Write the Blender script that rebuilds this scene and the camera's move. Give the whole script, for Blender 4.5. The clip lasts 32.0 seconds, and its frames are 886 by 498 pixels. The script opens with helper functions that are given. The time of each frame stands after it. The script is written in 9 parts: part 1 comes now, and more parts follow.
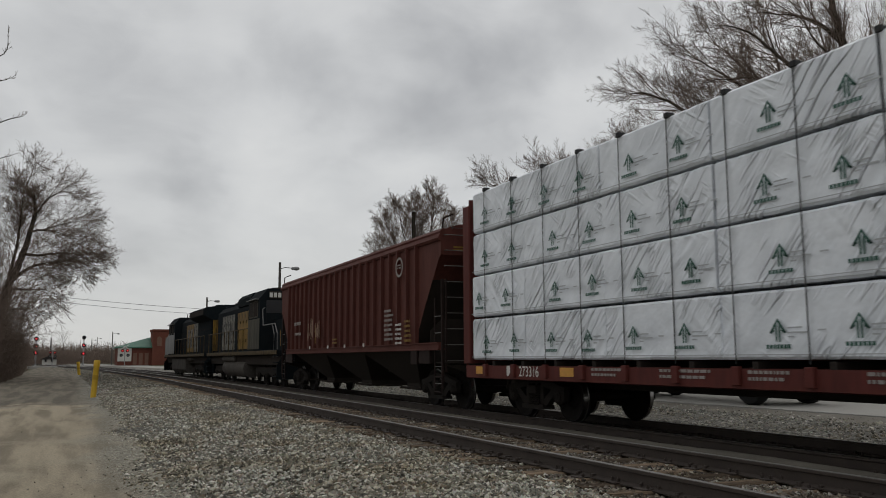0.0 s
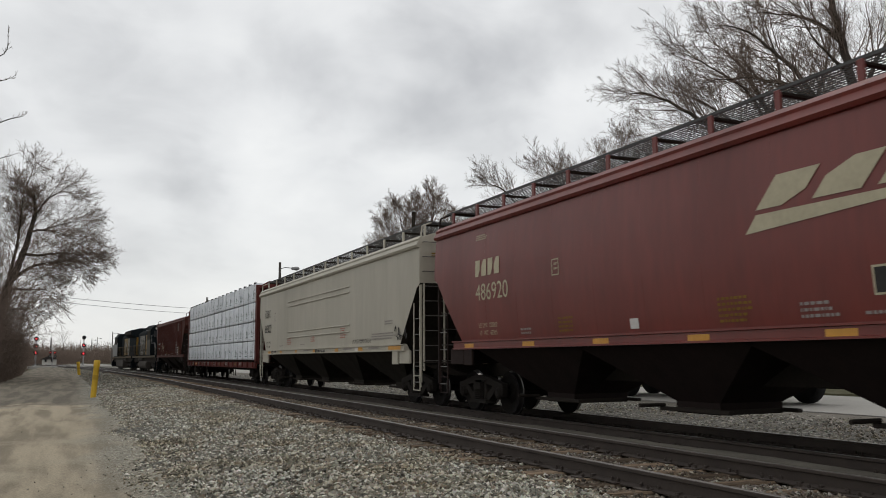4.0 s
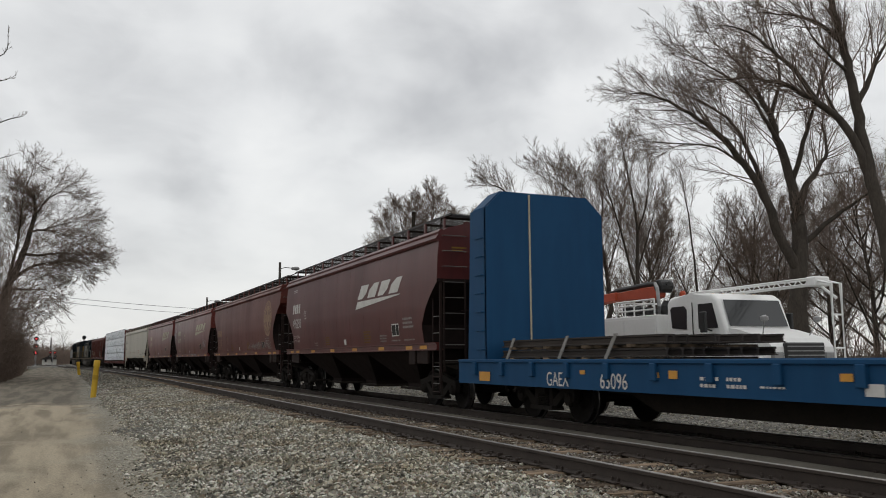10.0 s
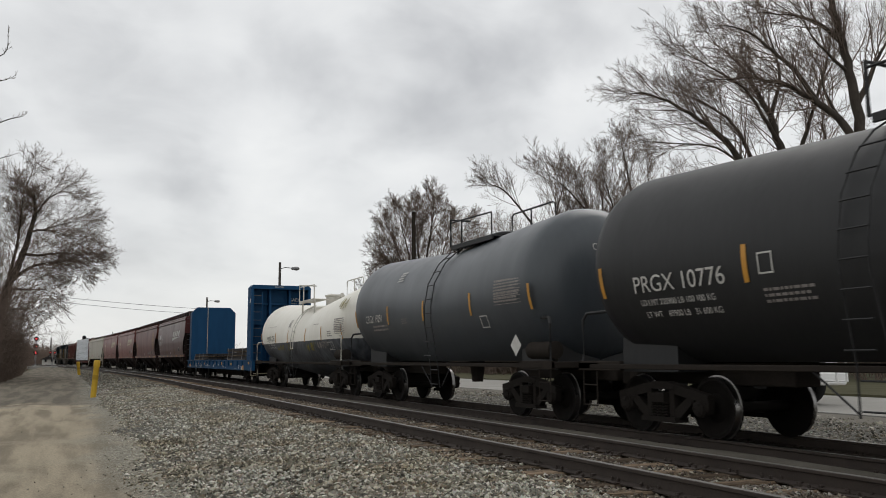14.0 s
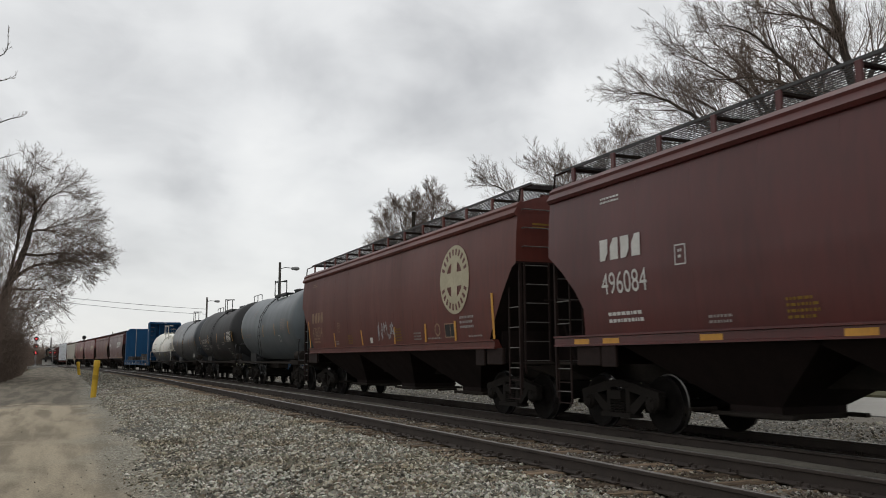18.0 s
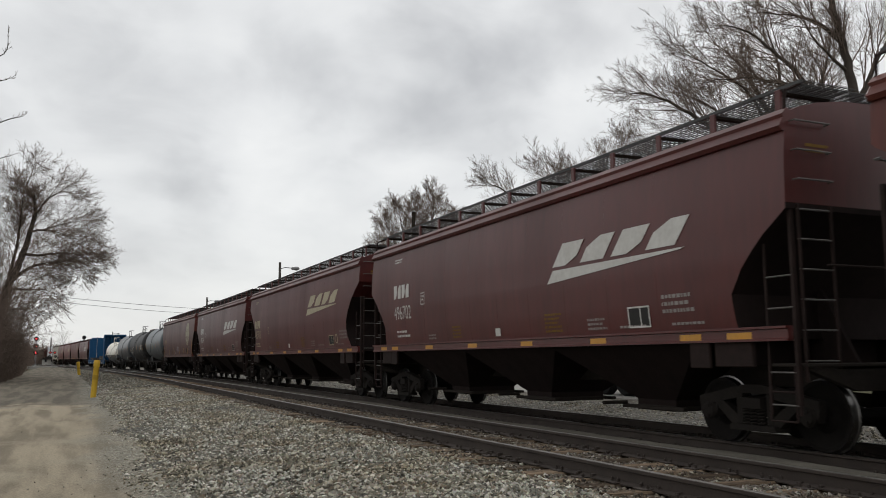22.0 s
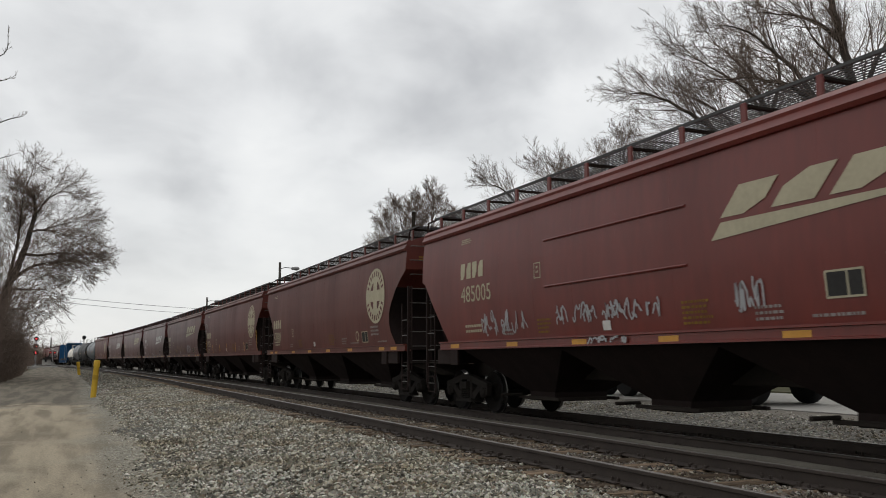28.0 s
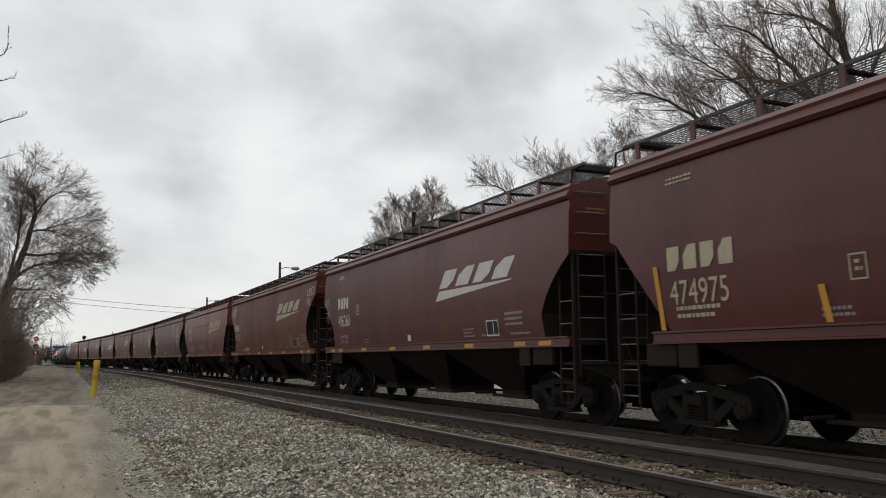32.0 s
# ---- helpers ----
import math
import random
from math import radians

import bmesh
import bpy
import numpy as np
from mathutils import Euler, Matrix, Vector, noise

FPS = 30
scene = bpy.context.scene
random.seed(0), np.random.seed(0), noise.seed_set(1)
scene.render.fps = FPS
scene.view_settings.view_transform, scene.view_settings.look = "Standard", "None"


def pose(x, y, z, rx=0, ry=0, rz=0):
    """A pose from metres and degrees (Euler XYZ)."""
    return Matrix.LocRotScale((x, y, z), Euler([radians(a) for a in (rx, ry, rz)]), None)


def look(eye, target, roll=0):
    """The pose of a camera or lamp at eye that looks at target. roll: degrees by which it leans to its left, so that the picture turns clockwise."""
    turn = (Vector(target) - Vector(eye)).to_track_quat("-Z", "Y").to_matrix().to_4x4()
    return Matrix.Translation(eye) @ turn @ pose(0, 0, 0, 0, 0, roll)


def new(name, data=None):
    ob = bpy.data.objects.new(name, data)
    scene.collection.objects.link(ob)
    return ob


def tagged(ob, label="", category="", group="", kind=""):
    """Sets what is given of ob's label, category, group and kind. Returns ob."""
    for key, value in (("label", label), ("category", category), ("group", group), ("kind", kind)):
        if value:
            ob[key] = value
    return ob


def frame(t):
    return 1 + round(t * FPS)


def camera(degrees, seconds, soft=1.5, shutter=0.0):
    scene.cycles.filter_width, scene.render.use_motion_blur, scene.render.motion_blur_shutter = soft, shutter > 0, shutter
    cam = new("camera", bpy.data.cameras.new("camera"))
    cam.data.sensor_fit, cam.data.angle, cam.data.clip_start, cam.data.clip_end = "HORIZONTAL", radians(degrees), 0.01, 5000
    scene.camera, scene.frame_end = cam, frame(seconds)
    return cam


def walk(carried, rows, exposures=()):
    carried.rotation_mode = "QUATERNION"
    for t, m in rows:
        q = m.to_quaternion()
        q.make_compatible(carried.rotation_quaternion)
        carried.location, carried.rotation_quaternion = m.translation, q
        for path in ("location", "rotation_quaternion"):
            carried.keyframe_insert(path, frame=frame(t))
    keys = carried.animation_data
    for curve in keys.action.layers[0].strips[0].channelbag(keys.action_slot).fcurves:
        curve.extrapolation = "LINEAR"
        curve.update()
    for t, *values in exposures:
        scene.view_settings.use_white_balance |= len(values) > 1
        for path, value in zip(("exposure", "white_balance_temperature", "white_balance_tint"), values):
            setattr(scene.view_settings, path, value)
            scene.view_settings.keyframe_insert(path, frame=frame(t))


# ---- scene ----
import functools

cam = camera(55.585, 32.0, soft=0.95, shutter=0.10)
EYE = (0.0, 0.0, 1.226)
YAW, PITCH = radians(24.039), radians(7.378)
AIM = (EYE[0] + math.sin(YAW) * math.cos(PITCH), EYE[1] + math.cos(YAW) * math.cos(PITCH), EYE[2] + math.sin(PITCH))
VIEW = look(EYE, AIM, -0.344)
walk(cam, [(0.0, VIEW), (32.0, VIEW)], exposures=[(0.0, -0.38), (1.0, 0.03), (2.0, 0.05), (3.5, 0.05), (6.0, 0.0), (32.0, 0.04)])

# ---- light: a bright overcast sky, broken by slightly darker cloud ----
world = bpy.data.worlds.new("overcast_sky")
scene.world = world
world.use_nodes = True


def build_sky(w):
    nt = w.node_tree
    nt.nodes.clear()
    n = lambda kind: nt.nodes.new(kind)
    out, bg, sky = n("ShaderNodeOutputWorld"), n("ShaderNodeBackground"), n("ShaderNodeTexSky")
    sky.sky_type, sky.sun_disc = "NISHITA", False
    sky.sun_elevation, sky.sun_rotation = radians(48), radians(55)
    tc, sep, add, div = n("ShaderNodeTexCoord"), n("ShaderNodeSeparateXYZ"), n("ShaderNodeMath"), n("ShaderNodeVectorMath")
    comb = n("ShaderNodeCombineXYZ")
    add.operation, add.inputs[1].default_value = "ADD", 0.42
    div.operation = "DIVIDE"
    nt.links.new(tc.outputs["Generated"], sep.inputs[0])
    nt.links.new(sep.outputs[2], add.inputs[0])
    for i in range(3):
        nt.links.new(add.outputs[0], comb.inputs[i])
    nt.links.new(tc.outputs["Generated"], div.inputs[0])
    nt.links.new(comb.outputs[0], div.inputs[1])
    big, small = n("ShaderNodeTexNoise"), n("ShaderNodeTexNoise")
    for tex, scale, detail, rough in ((big, 2.1, 4, 0.5), (small, 5.2, 5, 0.55)):
        tex.inputs["Scale"].default_value, tex.inputs["Detail"].default_value, tex.inputs["Roughness"].default_value = scale, detail, rough
        tex.inputs["Distortion"].default_value = 0.35
        nt.links.new(div.outputs[0], tex.inputs["Vector"])
    mix = n("ShaderNodeMix")
    mix.data_type, mix.inputs["Factor"].default_value = "FLOAT", 0.3
    nt.links.new(big.outputs["Fac"], mix.inputs[2])
    nt.links.new(small.outputs["Fac"], mix.inputs[3])
    ramp = n("ShaderNodeValToRGB")
    e = ramp.color_ramp.elements
    e[0].position, e[0].color = 0.37, (0.445, 0.449, 0.455, 1)
    e[1].position, e[1].color = 0.63, (0.84, 0.84, 0.825, 1)
    mid = e.new(0.5)
    mid.color = (0.685, 0.69, 0.688, 1)
    # broad banks: direction, reach, thinner (+) or thicker (-)
    banks = (((0.248, 0.915, 0.319), 0.10, -0.05), ((0.356, 0.868, 0.347), 0.13, -0.085), ((0.441, 0.849, 0.291), 0.13, -0.08), ((0.511, 0.787, 0.346), 0.09, -0.05),
             ((0.128, 0.973, 0.194), 0.085, -0.11), ((0.318, 0.932, 0.175), 0.08, -0.06), ((0.392, 0.884, 0.254), 0.11, -0.06), ((0.04, 0.987, 0.157), 0.06, -0.03),
             ((0.047, 0.94, 0.337), 0.16, -0.02), ((0.461, 0.802, 0.38), 0.08, 0.05), ((0.542, 0.79, 0.287), 0.10, 0.09), ((0.205, 0.967, 0.152), 0.10, 0.05), ((0.205, 0.947, 0.249), 0.09, 0.03), ((0.671, 0.655, 0.348), 0.2, 0.05))
    warp, wsc, wadd = n("ShaderNodeTexNoise"), n("ShaderNodeVectorMath"), n("ShaderNodeVectorMath")
    warp.inputs["Scale"].default_value, warp.inputs["Detail"].default_value = 7.0, 4
    nt.links.new(tc.outputs["Generated"], warp.inputs["Vector"])
    wsc.operation, wsc.inputs["Scale"].default_value = "SCALE", 0.16
    nt.links.new(warp.outputs["Color"], wsc.inputs[0])
    wadd.operation = "ADD"
    nt.links.new(tc.outputs["Generated"], wadd.inputs[0])
    nt.links.new(wsc.outputs[0], wadd.inputs[1])
    total = n("ShaderNodeMath")
    total.operation, total.inputs[1].default_value, total.inputs[2].default_value = "MULTIPLY_ADD", 0.62, 0.205
    nt.links.new(mix.outputs[0], total.inputs[0])
    for way, reach, depth in banks:
        dist, fall, plus = n("ShaderNodeVectorMath"), n("ShaderNodeMapRange"), n("ShaderNodeMath")
        dist.operation = "DISTANCE"
        dist.inputs[1].default_value = [c + 0.08 for c in way]
        nt.links.new(wadd.outputs[0], dist.inputs[0])
        fall.interpolation_type = "SMOOTHSTEP"
        fall.inputs[2].default_value, fall.inputs[3].default_value, fall.inputs[4].default_value = reach, depth, 0.0
        nt.links.new(dist.outputs["Value"], fall.inputs[0])
        plus.operation = "ADD"
        nt.links.new(total.outputs[0], plus.inputs[0])
        nt.links.new(fall.outputs[0], plus.inputs[1])
        total = plus
    nt.links.new(total.outputs[0], ramp.inputs[0])
    # the cloud brightens and warms a little above the horizon
    low = n("ShaderNodeMapRange")
    low.inputs[1].default_value, low.inputs[2].default_value = 0.0, 0.3
    low.inputs[3].default_value, low.inputs[4].default_value = 0.6, 0.0
    nt.links.new(sep.outputs[2], low.inputs[0])
    pale = n("ShaderNodeMix")
    pale.data_type = "RGBA"
    pale.inputs[7].default_value = (0.66, 0.665, 0.66, 1)
    nt.links.new(low.outputs[0], pale.inputs[0])
    nt.links.new(ramp.outputs[0], pale.inputs[6])
    # a little of the clear sky behind the cloud
    scl = n("ShaderNodeVectorMath")
    scl.operation = "SCALE"
    scl.inputs["Scale"].default_value = 0.008
    nt.links.new(sky.outputs[0], scl.inputs[0])
    tot = n("ShaderNodeVectorMath")
    tot.operation = "ADD"
    nt.links.new(pale.outputs[2], tot.inputs[0])
    nt.links.new(scl.outputs[0], tot.inputs[1])
    nt.links.new(tot.outputs[0], bg.inputs[0])
    bg.inputs[1].default_value = 1.07
    nt.links.new(bg.outputs[0], out.inputs[0])


build_sky(world)
sun_data = bpy.data.lights.new("sun", "SUN")
sun_data.energy, sun_data.angle, sun_data.color = 0.7, radians(35), (1.0, 0.97, 0.93)
sun = new("sun", sun_data)
sun.matrix_world = look((40, 40, 60), (0, 12, 0))

# ---- the line: straight past the camera, then a long bend to the left ----
BEND, BEND_FROM, BEND_TO = 0.0007, 35.0, 140.0
TRAIN_X, NEAR_X, NEAR_Z = 9.647, 5.934, 0.132


def on_line(x, s):
    """The place at lateral x, s metres along the line, and the heading there in degrees."""
    if s <= BEND_FROM:
        return x, s, 0.0
    a, r = (min(s, BEND_TO) - BEND_FROM) * BEND, 1 / BEND
    on = max(0.0, s - BEND_TO)
    return (r + x) * math.cos(a) - r - on * math.sin(a), BEND_FROM + (r + x) * math.sin(a) + on * math.cos(a), math.degrees(a)


# ---- materials ----
def rgb(c):
    return (c[0], c[1], c[2], 1.0)


@functools.lru_cache(None)
def paint(name, a, b, scale=2.0, rough=0.6, metal=0.0, bump=0.1, fine=40.0, stretch=(1, 1, 1), spread=0.25, vary=0.0, world=False):
    """Two colours mixed by a coarse stain and a fine grain, with relief."""
    m = bpy.data.materials.new(name)
    m.use_nodes = True
    nt = m.node_tree
    bs = nt.nodes["Principled BSDF"]
    n = lambda kind: nt.nodes.new(kind)
    tc, mp = n("ShaderNodeTexCoord"), n("ShaderNodeMapping")
    mp.inputs["Scale"].default_value = stretch
    if world:
        geo = n("ShaderNodeNewGeometry")
        nt.links.new(geo.outputs["Position"], mp.inputs[0])
    else:
        nt.links.new(tc.outputs["Object"], mp.inputs[0])
    n1, n2 = n("ShaderNodeTexNoise"), n("ShaderNodeTexNoise")
    n1.inputs["Scale"].default_value, n1.inputs["Detail"].default_value = scale, 4
    n2.inputs["Scale"].default_value, n2.inputs["Detail"].default_value = fine, 3
    nt.links.new(mp.outputs[0], n1.inputs["Vector"])
    nt.links.new(mp.outputs[0], n2.inputs["Vector"])
    mr = n("ShaderNodeMapRange")
    mr.inputs[1].default_value, mr.inputs[2].default_value = 0.5 - spread, 0.5 + spread
    mixf = n("ShaderNodeMath")
    mixf.operation = "MULTIPLY_ADD"
    mixf.inputs[1].default_value = 0.45
    nt.links.new(n2.outputs["Fac"], mixf.inputs[0])
    half = n("ShaderNodeMath")
    half.operation, half.inputs[1].default_value = "MULTIPLY", 0.55
    nt.links.new(n1.outputs["Fac"], half.inputs[0])
    nt.links.new(half.outputs[0], mixf.inputs[2])
    nt.links.new(mixf.outputs[0], mr.inputs[0])
    mix = n("ShaderNodeMix")
    mix.data_type = "RGBA"
    mix.inputs[6].default_value, mix.inputs[7].default_value = rgb(a), rgb(b)
    nt.links.new(mr.outputs[0], mix.inputs[0])
    col = mix.outputs[2]
    if vary:
        oi, hsv, vr = n("ShaderNodeObjectInfo"), n("ShaderNodeHueSaturation"), n("ShaderNodeMapRange")
        vr.inputs[3].default_value, vr.inputs[4].default_value = 1 - vary, 1 + vary
        nt.links.new(oi.outputs["Random"], vr.inputs[0])
        nt.links.new(vr.outputs[0], hsv.inputs["Value"])
        nt.links.new(col, hsv.inputs["Color"])
        col = hsv.outputs[0]
    nt.links.new(col, bs.inputs["Base Color"])
    rr = n("ShaderNodeMapRange")
    rr.inputs[3].default_value, rr.inputs[4].default_value = max(0.03, rough - 0.1), min(1, rough + 0.12)
    nt.links.new(n1.outputs["Fac"], rr.inputs[0])
    nt.links.new(rr.outputs[0], bs.inputs["Roughness"])
    bs.inputs["Metallic"].default_value = metal
    if rough > 0.45 and not metal:
        bs.inputs["Specular IOR Level"].default_value = 0.38 if rough < 0.58 else 0.16 if rough < 0.8 else 0.07
    if bump:
        bp = n("ShaderNodeBump")
        bp.inputs["Strength"].default_value, bp.inputs["Distance"].default_value = bump, 0.02
        nt.links.new(mixf.outputs[0], bp.inputs["Height"])
        nt.links.new(bp.outputs[0], bs.inputs["Normal"])
    return m


@functools.lru_cache(None)
def glow(name, colour, power):
    m = bpy.data.materials.new(name)
    m.use_nodes = True
    bs = m.node_tree.nodes["Principled BSDF"]
    bs.inputs["Base Color"].default_value = rgb(colour)
    bs.inputs["Emission Color"].default_value = rgb(colour)
    bs.inputs["Emission Strength"].default_value = power
    return m


@functools.lru_cache(None)
def glass(name, tint=(0.02, 0.025, 0.03), rough=0.05):
    m = bpy.data.materials.new(name)
    m.use_nodes = True
    bs = m.node_tree.nodes["Principled BSDF"]
    bs.inputs["Base Color"].default_value = rgb(tint)
    bs.inputs["Roughness"].default_value = rough
    bs.inputs["Coat Weight"].default_value = 0.5
    return m


@functools.lru_cache(None)
def islands(name, cols, rough=0.9, bump=0.3, fine=60.0):
    """Loose pieces in one mesh: each takes its own tone."""
    m = bpy.data.materials.new(name)
    m.use_nodes = True
    nt = m.node_tree
    bs = nt.nodes["Principled BSDF"]
    g, rp, tx, mx = nt.nodes.new("ShaderNodeNewGeometry"), nt.nodes.new("ShaderNodeValToRGB"), nt.nodes.new("ShaderNodeTexNoise"), nt.nodes.new("ShaderNodeMix")
    e = rp.color_ramp.elements
    e[1].position = 1.0
    for i, c in enumerate(cols):
        el = e[0] if i == 0 else e[len(e) - 1] if i == len(cols) - 1 else e.new(i / (len(cols) - 1))
        el.color = rgb(c)
    nt.links.new(g.outputs["Random Per Island"], rp.inputs[0])
    tx.inputs["Scale"].default_value, tx.inputs["Detail"].default_value = fine, 3
    nt.links.new(g.outputs["Position"], tx.inputs["Vector"])
    mx.data_type, mx.blend_type = "RGBA", "MULTIPLY"
    mx.inputs[0].default_value = 0.5
    nt.links.new(rp.outputs[0], mx.inputs[6])
    nt.links.new(tx.outputs["Color"], mx.inputs[7])
    # brown dust in wide patches
    dn, dr, dm = nt.nodes.new("ShaderNodeTexNoise"), nt.nodes.new("ShaderNodeMapRange"), nt.nodes.new("ShaderNodeMix")
    dn.inputs["Scale"].default_value, dn.inputs["Detail"].default_value = 0.75, 4
    nt.links.new(g.outputs["Position"], dn.inputs["Vector"])
    dr.inputs[1].default_value, dr.inputs[2].default_value = 0.42, 0.66
    nt.links.new(dn.outputs["Fac"], dr.inputs[0])
    nt.links.new(dr.outputs[0], dm.inputs[0])
    dm.data_type, dm.blend_type = "RGBA", "MULTIPLY"
    dm.inputs[7].default_value = (0.76, 0.69, 0.58, 1)
    nt.links.new(mx.outputs[2], dm.inputs[6])
    nt.links.new(dm.outputs[2], bs.inputs["Base Color"])
    bs.inputs["Roughness"].default_value = rough
    if bump:
        bp = nt.nodes.new("ShaderNodeBump")
        bp.inputs["Strength"].default_value, bp.inputs["Distance"].default_value = bump, 0.01
        nt.links.new(tx.outputs["Fac"], bp.inputs["Height"])
        nt.links.new(bp.outputs[0], bs.inputs["Normal"])
    return m


def stone_sheet(name, cols, scale, rough=0.95):
    """A sheet of close-packed stones: each cell takes its own tone and stands proud of dark joints."""
    m = bpy.data.materials.new(name)
    m.use_nodes = True
    nt = m.node_tree
    bs = nt.nodes["Principled BSDF"]
    n = lambda kind: nt.nodes.new(kind)
    g, vo, sp, rp, mx, mr, bp, ns = n("ShaderNodeNewGeometry"), n("ShaderNodeTexVoronoi"), n("ShaderNodeSeparateColor"), n("ShaderNodeValToRGB"), n("ShaderNodeMix"), n("ShaderNodeMapRange"), n("ShaderNodeBump"), n("ShaderNodeTexNoise")
    vo.inputs["Scale"].default_value = scale
    nt.links.new(g.outputs["Position"], vo.inputs["Vector"])
    nt.links.new(vo.outputs["Color"], sp.inputs[0])
    e = rp.color_ramp.elements
    for i, c in enumerate(cols):
        el = e[0] if i == 0 else e[len(e) - 1] if i == len(cols) - 1 else e.new(i / (len(cols) - 1))
        el.color = rgb(c)
    nt.links.new(sp.outputs[0], rp.inputs[0])
    mr.inputs[1].default_value, mr.inputs[2].default_value = 0.25, 0.75
    mr.inputs[3].default_value, mr.inputs[4].default_value = 0.0, 0.75
    nt.links.new(vo.outputs["Distance"], mr.inputs[0])
    mx.data_type = "RGBA"
    mx.inputs[7].default_value = (0.03, 0.027, 0.024, 1)
    nt.links.new(mr.outputs[0], mx.inputs[0])
    nt.links.new(rp.outputs[0], mx.inputs[6])
    ns.inputs["Scale"].default_value, ns.inputs["Detail"].default_value = 1.2, 4
    nt.links.new(g.outputs["Position"], ns.inputs["Vector"])
    m2 = n("ShaderNodeMix")
    m2.data_type, m2.blend_type = "RGBA", "MULTIPLY"
    m2.inputs[0].default_value = 0.6
    nt.links.new(mx.outputs[2], m2.inputs[6])
    nt.links.new(ns.outputs["Fac"], m2.inputs[7])
    nt.links.new(m2.outputs[2], bs.inputs["Base Color"])
    bs.inputs["Roughness"].default_value = rough
    bs.inputs["Specular IOR Level"].default_value = 0.2
    bp.invert = True
    bp.inputs["Strength"].default_value, bp.inputs["Distance"].default_value = 0.8, 0.03
    nt.links.new(vo.outputs["Distance"], bp.inputs["Height"])
    nt.links.new(bp.outputs[0], bs.inputs["Normal"])
    return m


STREAK = (1.0, 1.0, 0.22)
CAR_RED = paint("oxide_red_paint", (0.172, 0.0265, 0.0185), (0.095, 0.016, 0.0122), 0.9, 0.42, 0, 0.02, 7.0, STREAK)
CAR_DARK = paint("dark_oxide_paint", (0.104, 0.0165, 0.0142), (0.051, 0.0094, 0.0084), 0.9, 0.40, 0, 0.02, 7.0, STREAK)
CAR_BROWN = paint("brown_oxide_paint", (0.132, 0.0275, 0.0178), (0.063, 0.0145, 0.0104), 0.9, 0.46, 0, 0.03, 7.0, STREAK)
CAR_RIBBED = paint("weathered_brown_paint", (0.112, 0.037, 0.028), (0.06, 0.021, 0.017), 1.4, 0.7, 0, 0.08, 12, STREAK)
CAR_TAN = paint("tan_grey_paint", (0.43, 0.40, 0.33), (0.33, 0.305, 0.25), 0.6, 0.5, 0, 0.02, 3.5, STREAK)
UNDER = paint("grimy_black_steel", (0.021, 0.018, 0.016), (0.040, 0.033, 0.028), 3, 0.85, 0.0, 0.2, 30)
TRUCK_STEEL = paint("brown_grimed_cast_steel", (0.013, 0.0115, 0.0105), (0.026, 0.022, 0.019), 4, 0.85, 0.0, 0.25, 35)
WHEEL_STEEL = paint("dull_wheel_steel", (0.014, 0.012, 0.0105), (0.008, 0.007, 0.0065), 6, 0.8, 0.0, 0.15, 30)
TREAD = paint("polished_wheel_tread", (0.32, 0.31, 0.30), (0.16, 0.155, 0.15), 6, 0.3, 1.0, 0.02, 30)
# grimed oxide, with the shade under the body put into the colour
BAY_GRIME_SHADE = paint("grimed_oxide_painted_shade", (0.024, 0.016, 0.0148), (0.014, 0.0108, 0.010), 2, 0.8, 0, 0.1, 12)
# end fittings in a much darker brown than the body paint
END_DARK = paint("dark_end_fittings", (0.030, 0.017, 0.0145), (0.015, 0.0105, 0.0095), 3, 0.75, 0, 0.08, 14)
# rungs, paler than the stiles that carry them
RUNG_PALE = paint("pale_rung_steel", (0.15, 0.14, 0.13), (0.075, 0.068, 0.062), 5, 0.45, 0.3, 0.05, 30)
GRATING = paint("dark_galvanised_grating", (0.085, 0.085, 0.085), (0.05, 0.05, 0.05), 5, 0.7, 0.2, 0.1, 30)
CREAM = paint("cream_stencil_paint", (0.50, 0.45, 0.32), (0.36, 0.32, 0.23), 3, 0.6, 0, 0.02, 14)
WHITE = paint("white_stencil_paint", (0.66, 0.65, 0.62), (0.48, 0.46, 0.43), 3, 0.6, 0, 0.02, 14)
FADED = paint("faded_stencil_paint", (0.34, 0.24, 0.17), (0.22, 0.14, 0.10), 3, 0.7, 0, 0.02, 14)
GREYMARK = paint("grey_stencil_paint", (0.34, 0.31, 0.29), (0.2, 0.18, 0.17), 3, 0.7, 0, 0.02, 14)
AMBER = paint("amber_reflective_tape", (0.62, 0.30, 0.03), (0.42, 0.2, 0.03), 4, 0.45, 0, 0.02, 20)
YELLOWMARK = paint("yellow_stencil_paint", (0.25, 0.15, 0.028), (0.15, 0.085, 0.022), 4, 0.6, 0, 0.02, 20)
BLACKMARK = paint("black_stencil_paint", (0.02, 0.02, 0.02), (0.045, 0.042, 0.04), 4, 0.6, 0, 0.02, 20)
SPRAY = paint("silver_spray_paint", (0.42, 0.42, 0.43), (0.28, 0.27, 0.28), 5, 0.5, 0.2, 0.02, 20)
REDMARK = paint("red_stencil_paint", (0.42, 0.12, 0.09), (0.35, 0.16, 0.12), 4, 0.6, 0, 0.02, 20)
# ---- mesh tools ----
def box(bm, x0, x1, y0, y1, z0, z1, bev=0.0):
    b = bm if not bev else bmesh.new()
    v = [b.verts.new((x, y, z)) for x in (x0, x1) for y in (y0, y1) for z in (z0, z1)]
    for f in ((0, 1, 3, 2), (4, 6, 7, 5), (0, 4, 5, 1), (2, 3, 7, 6), (0, 2, 6, 4), (1, 5, 7, 3)):
        b.faces.new([v[i] for i in f])
    if bev:
        bmesh.ops.bevel(b, geom=b.edges[:], offset=bev, segments=1, affect="EDGES", profile=0.5)
        merge(bm, b)


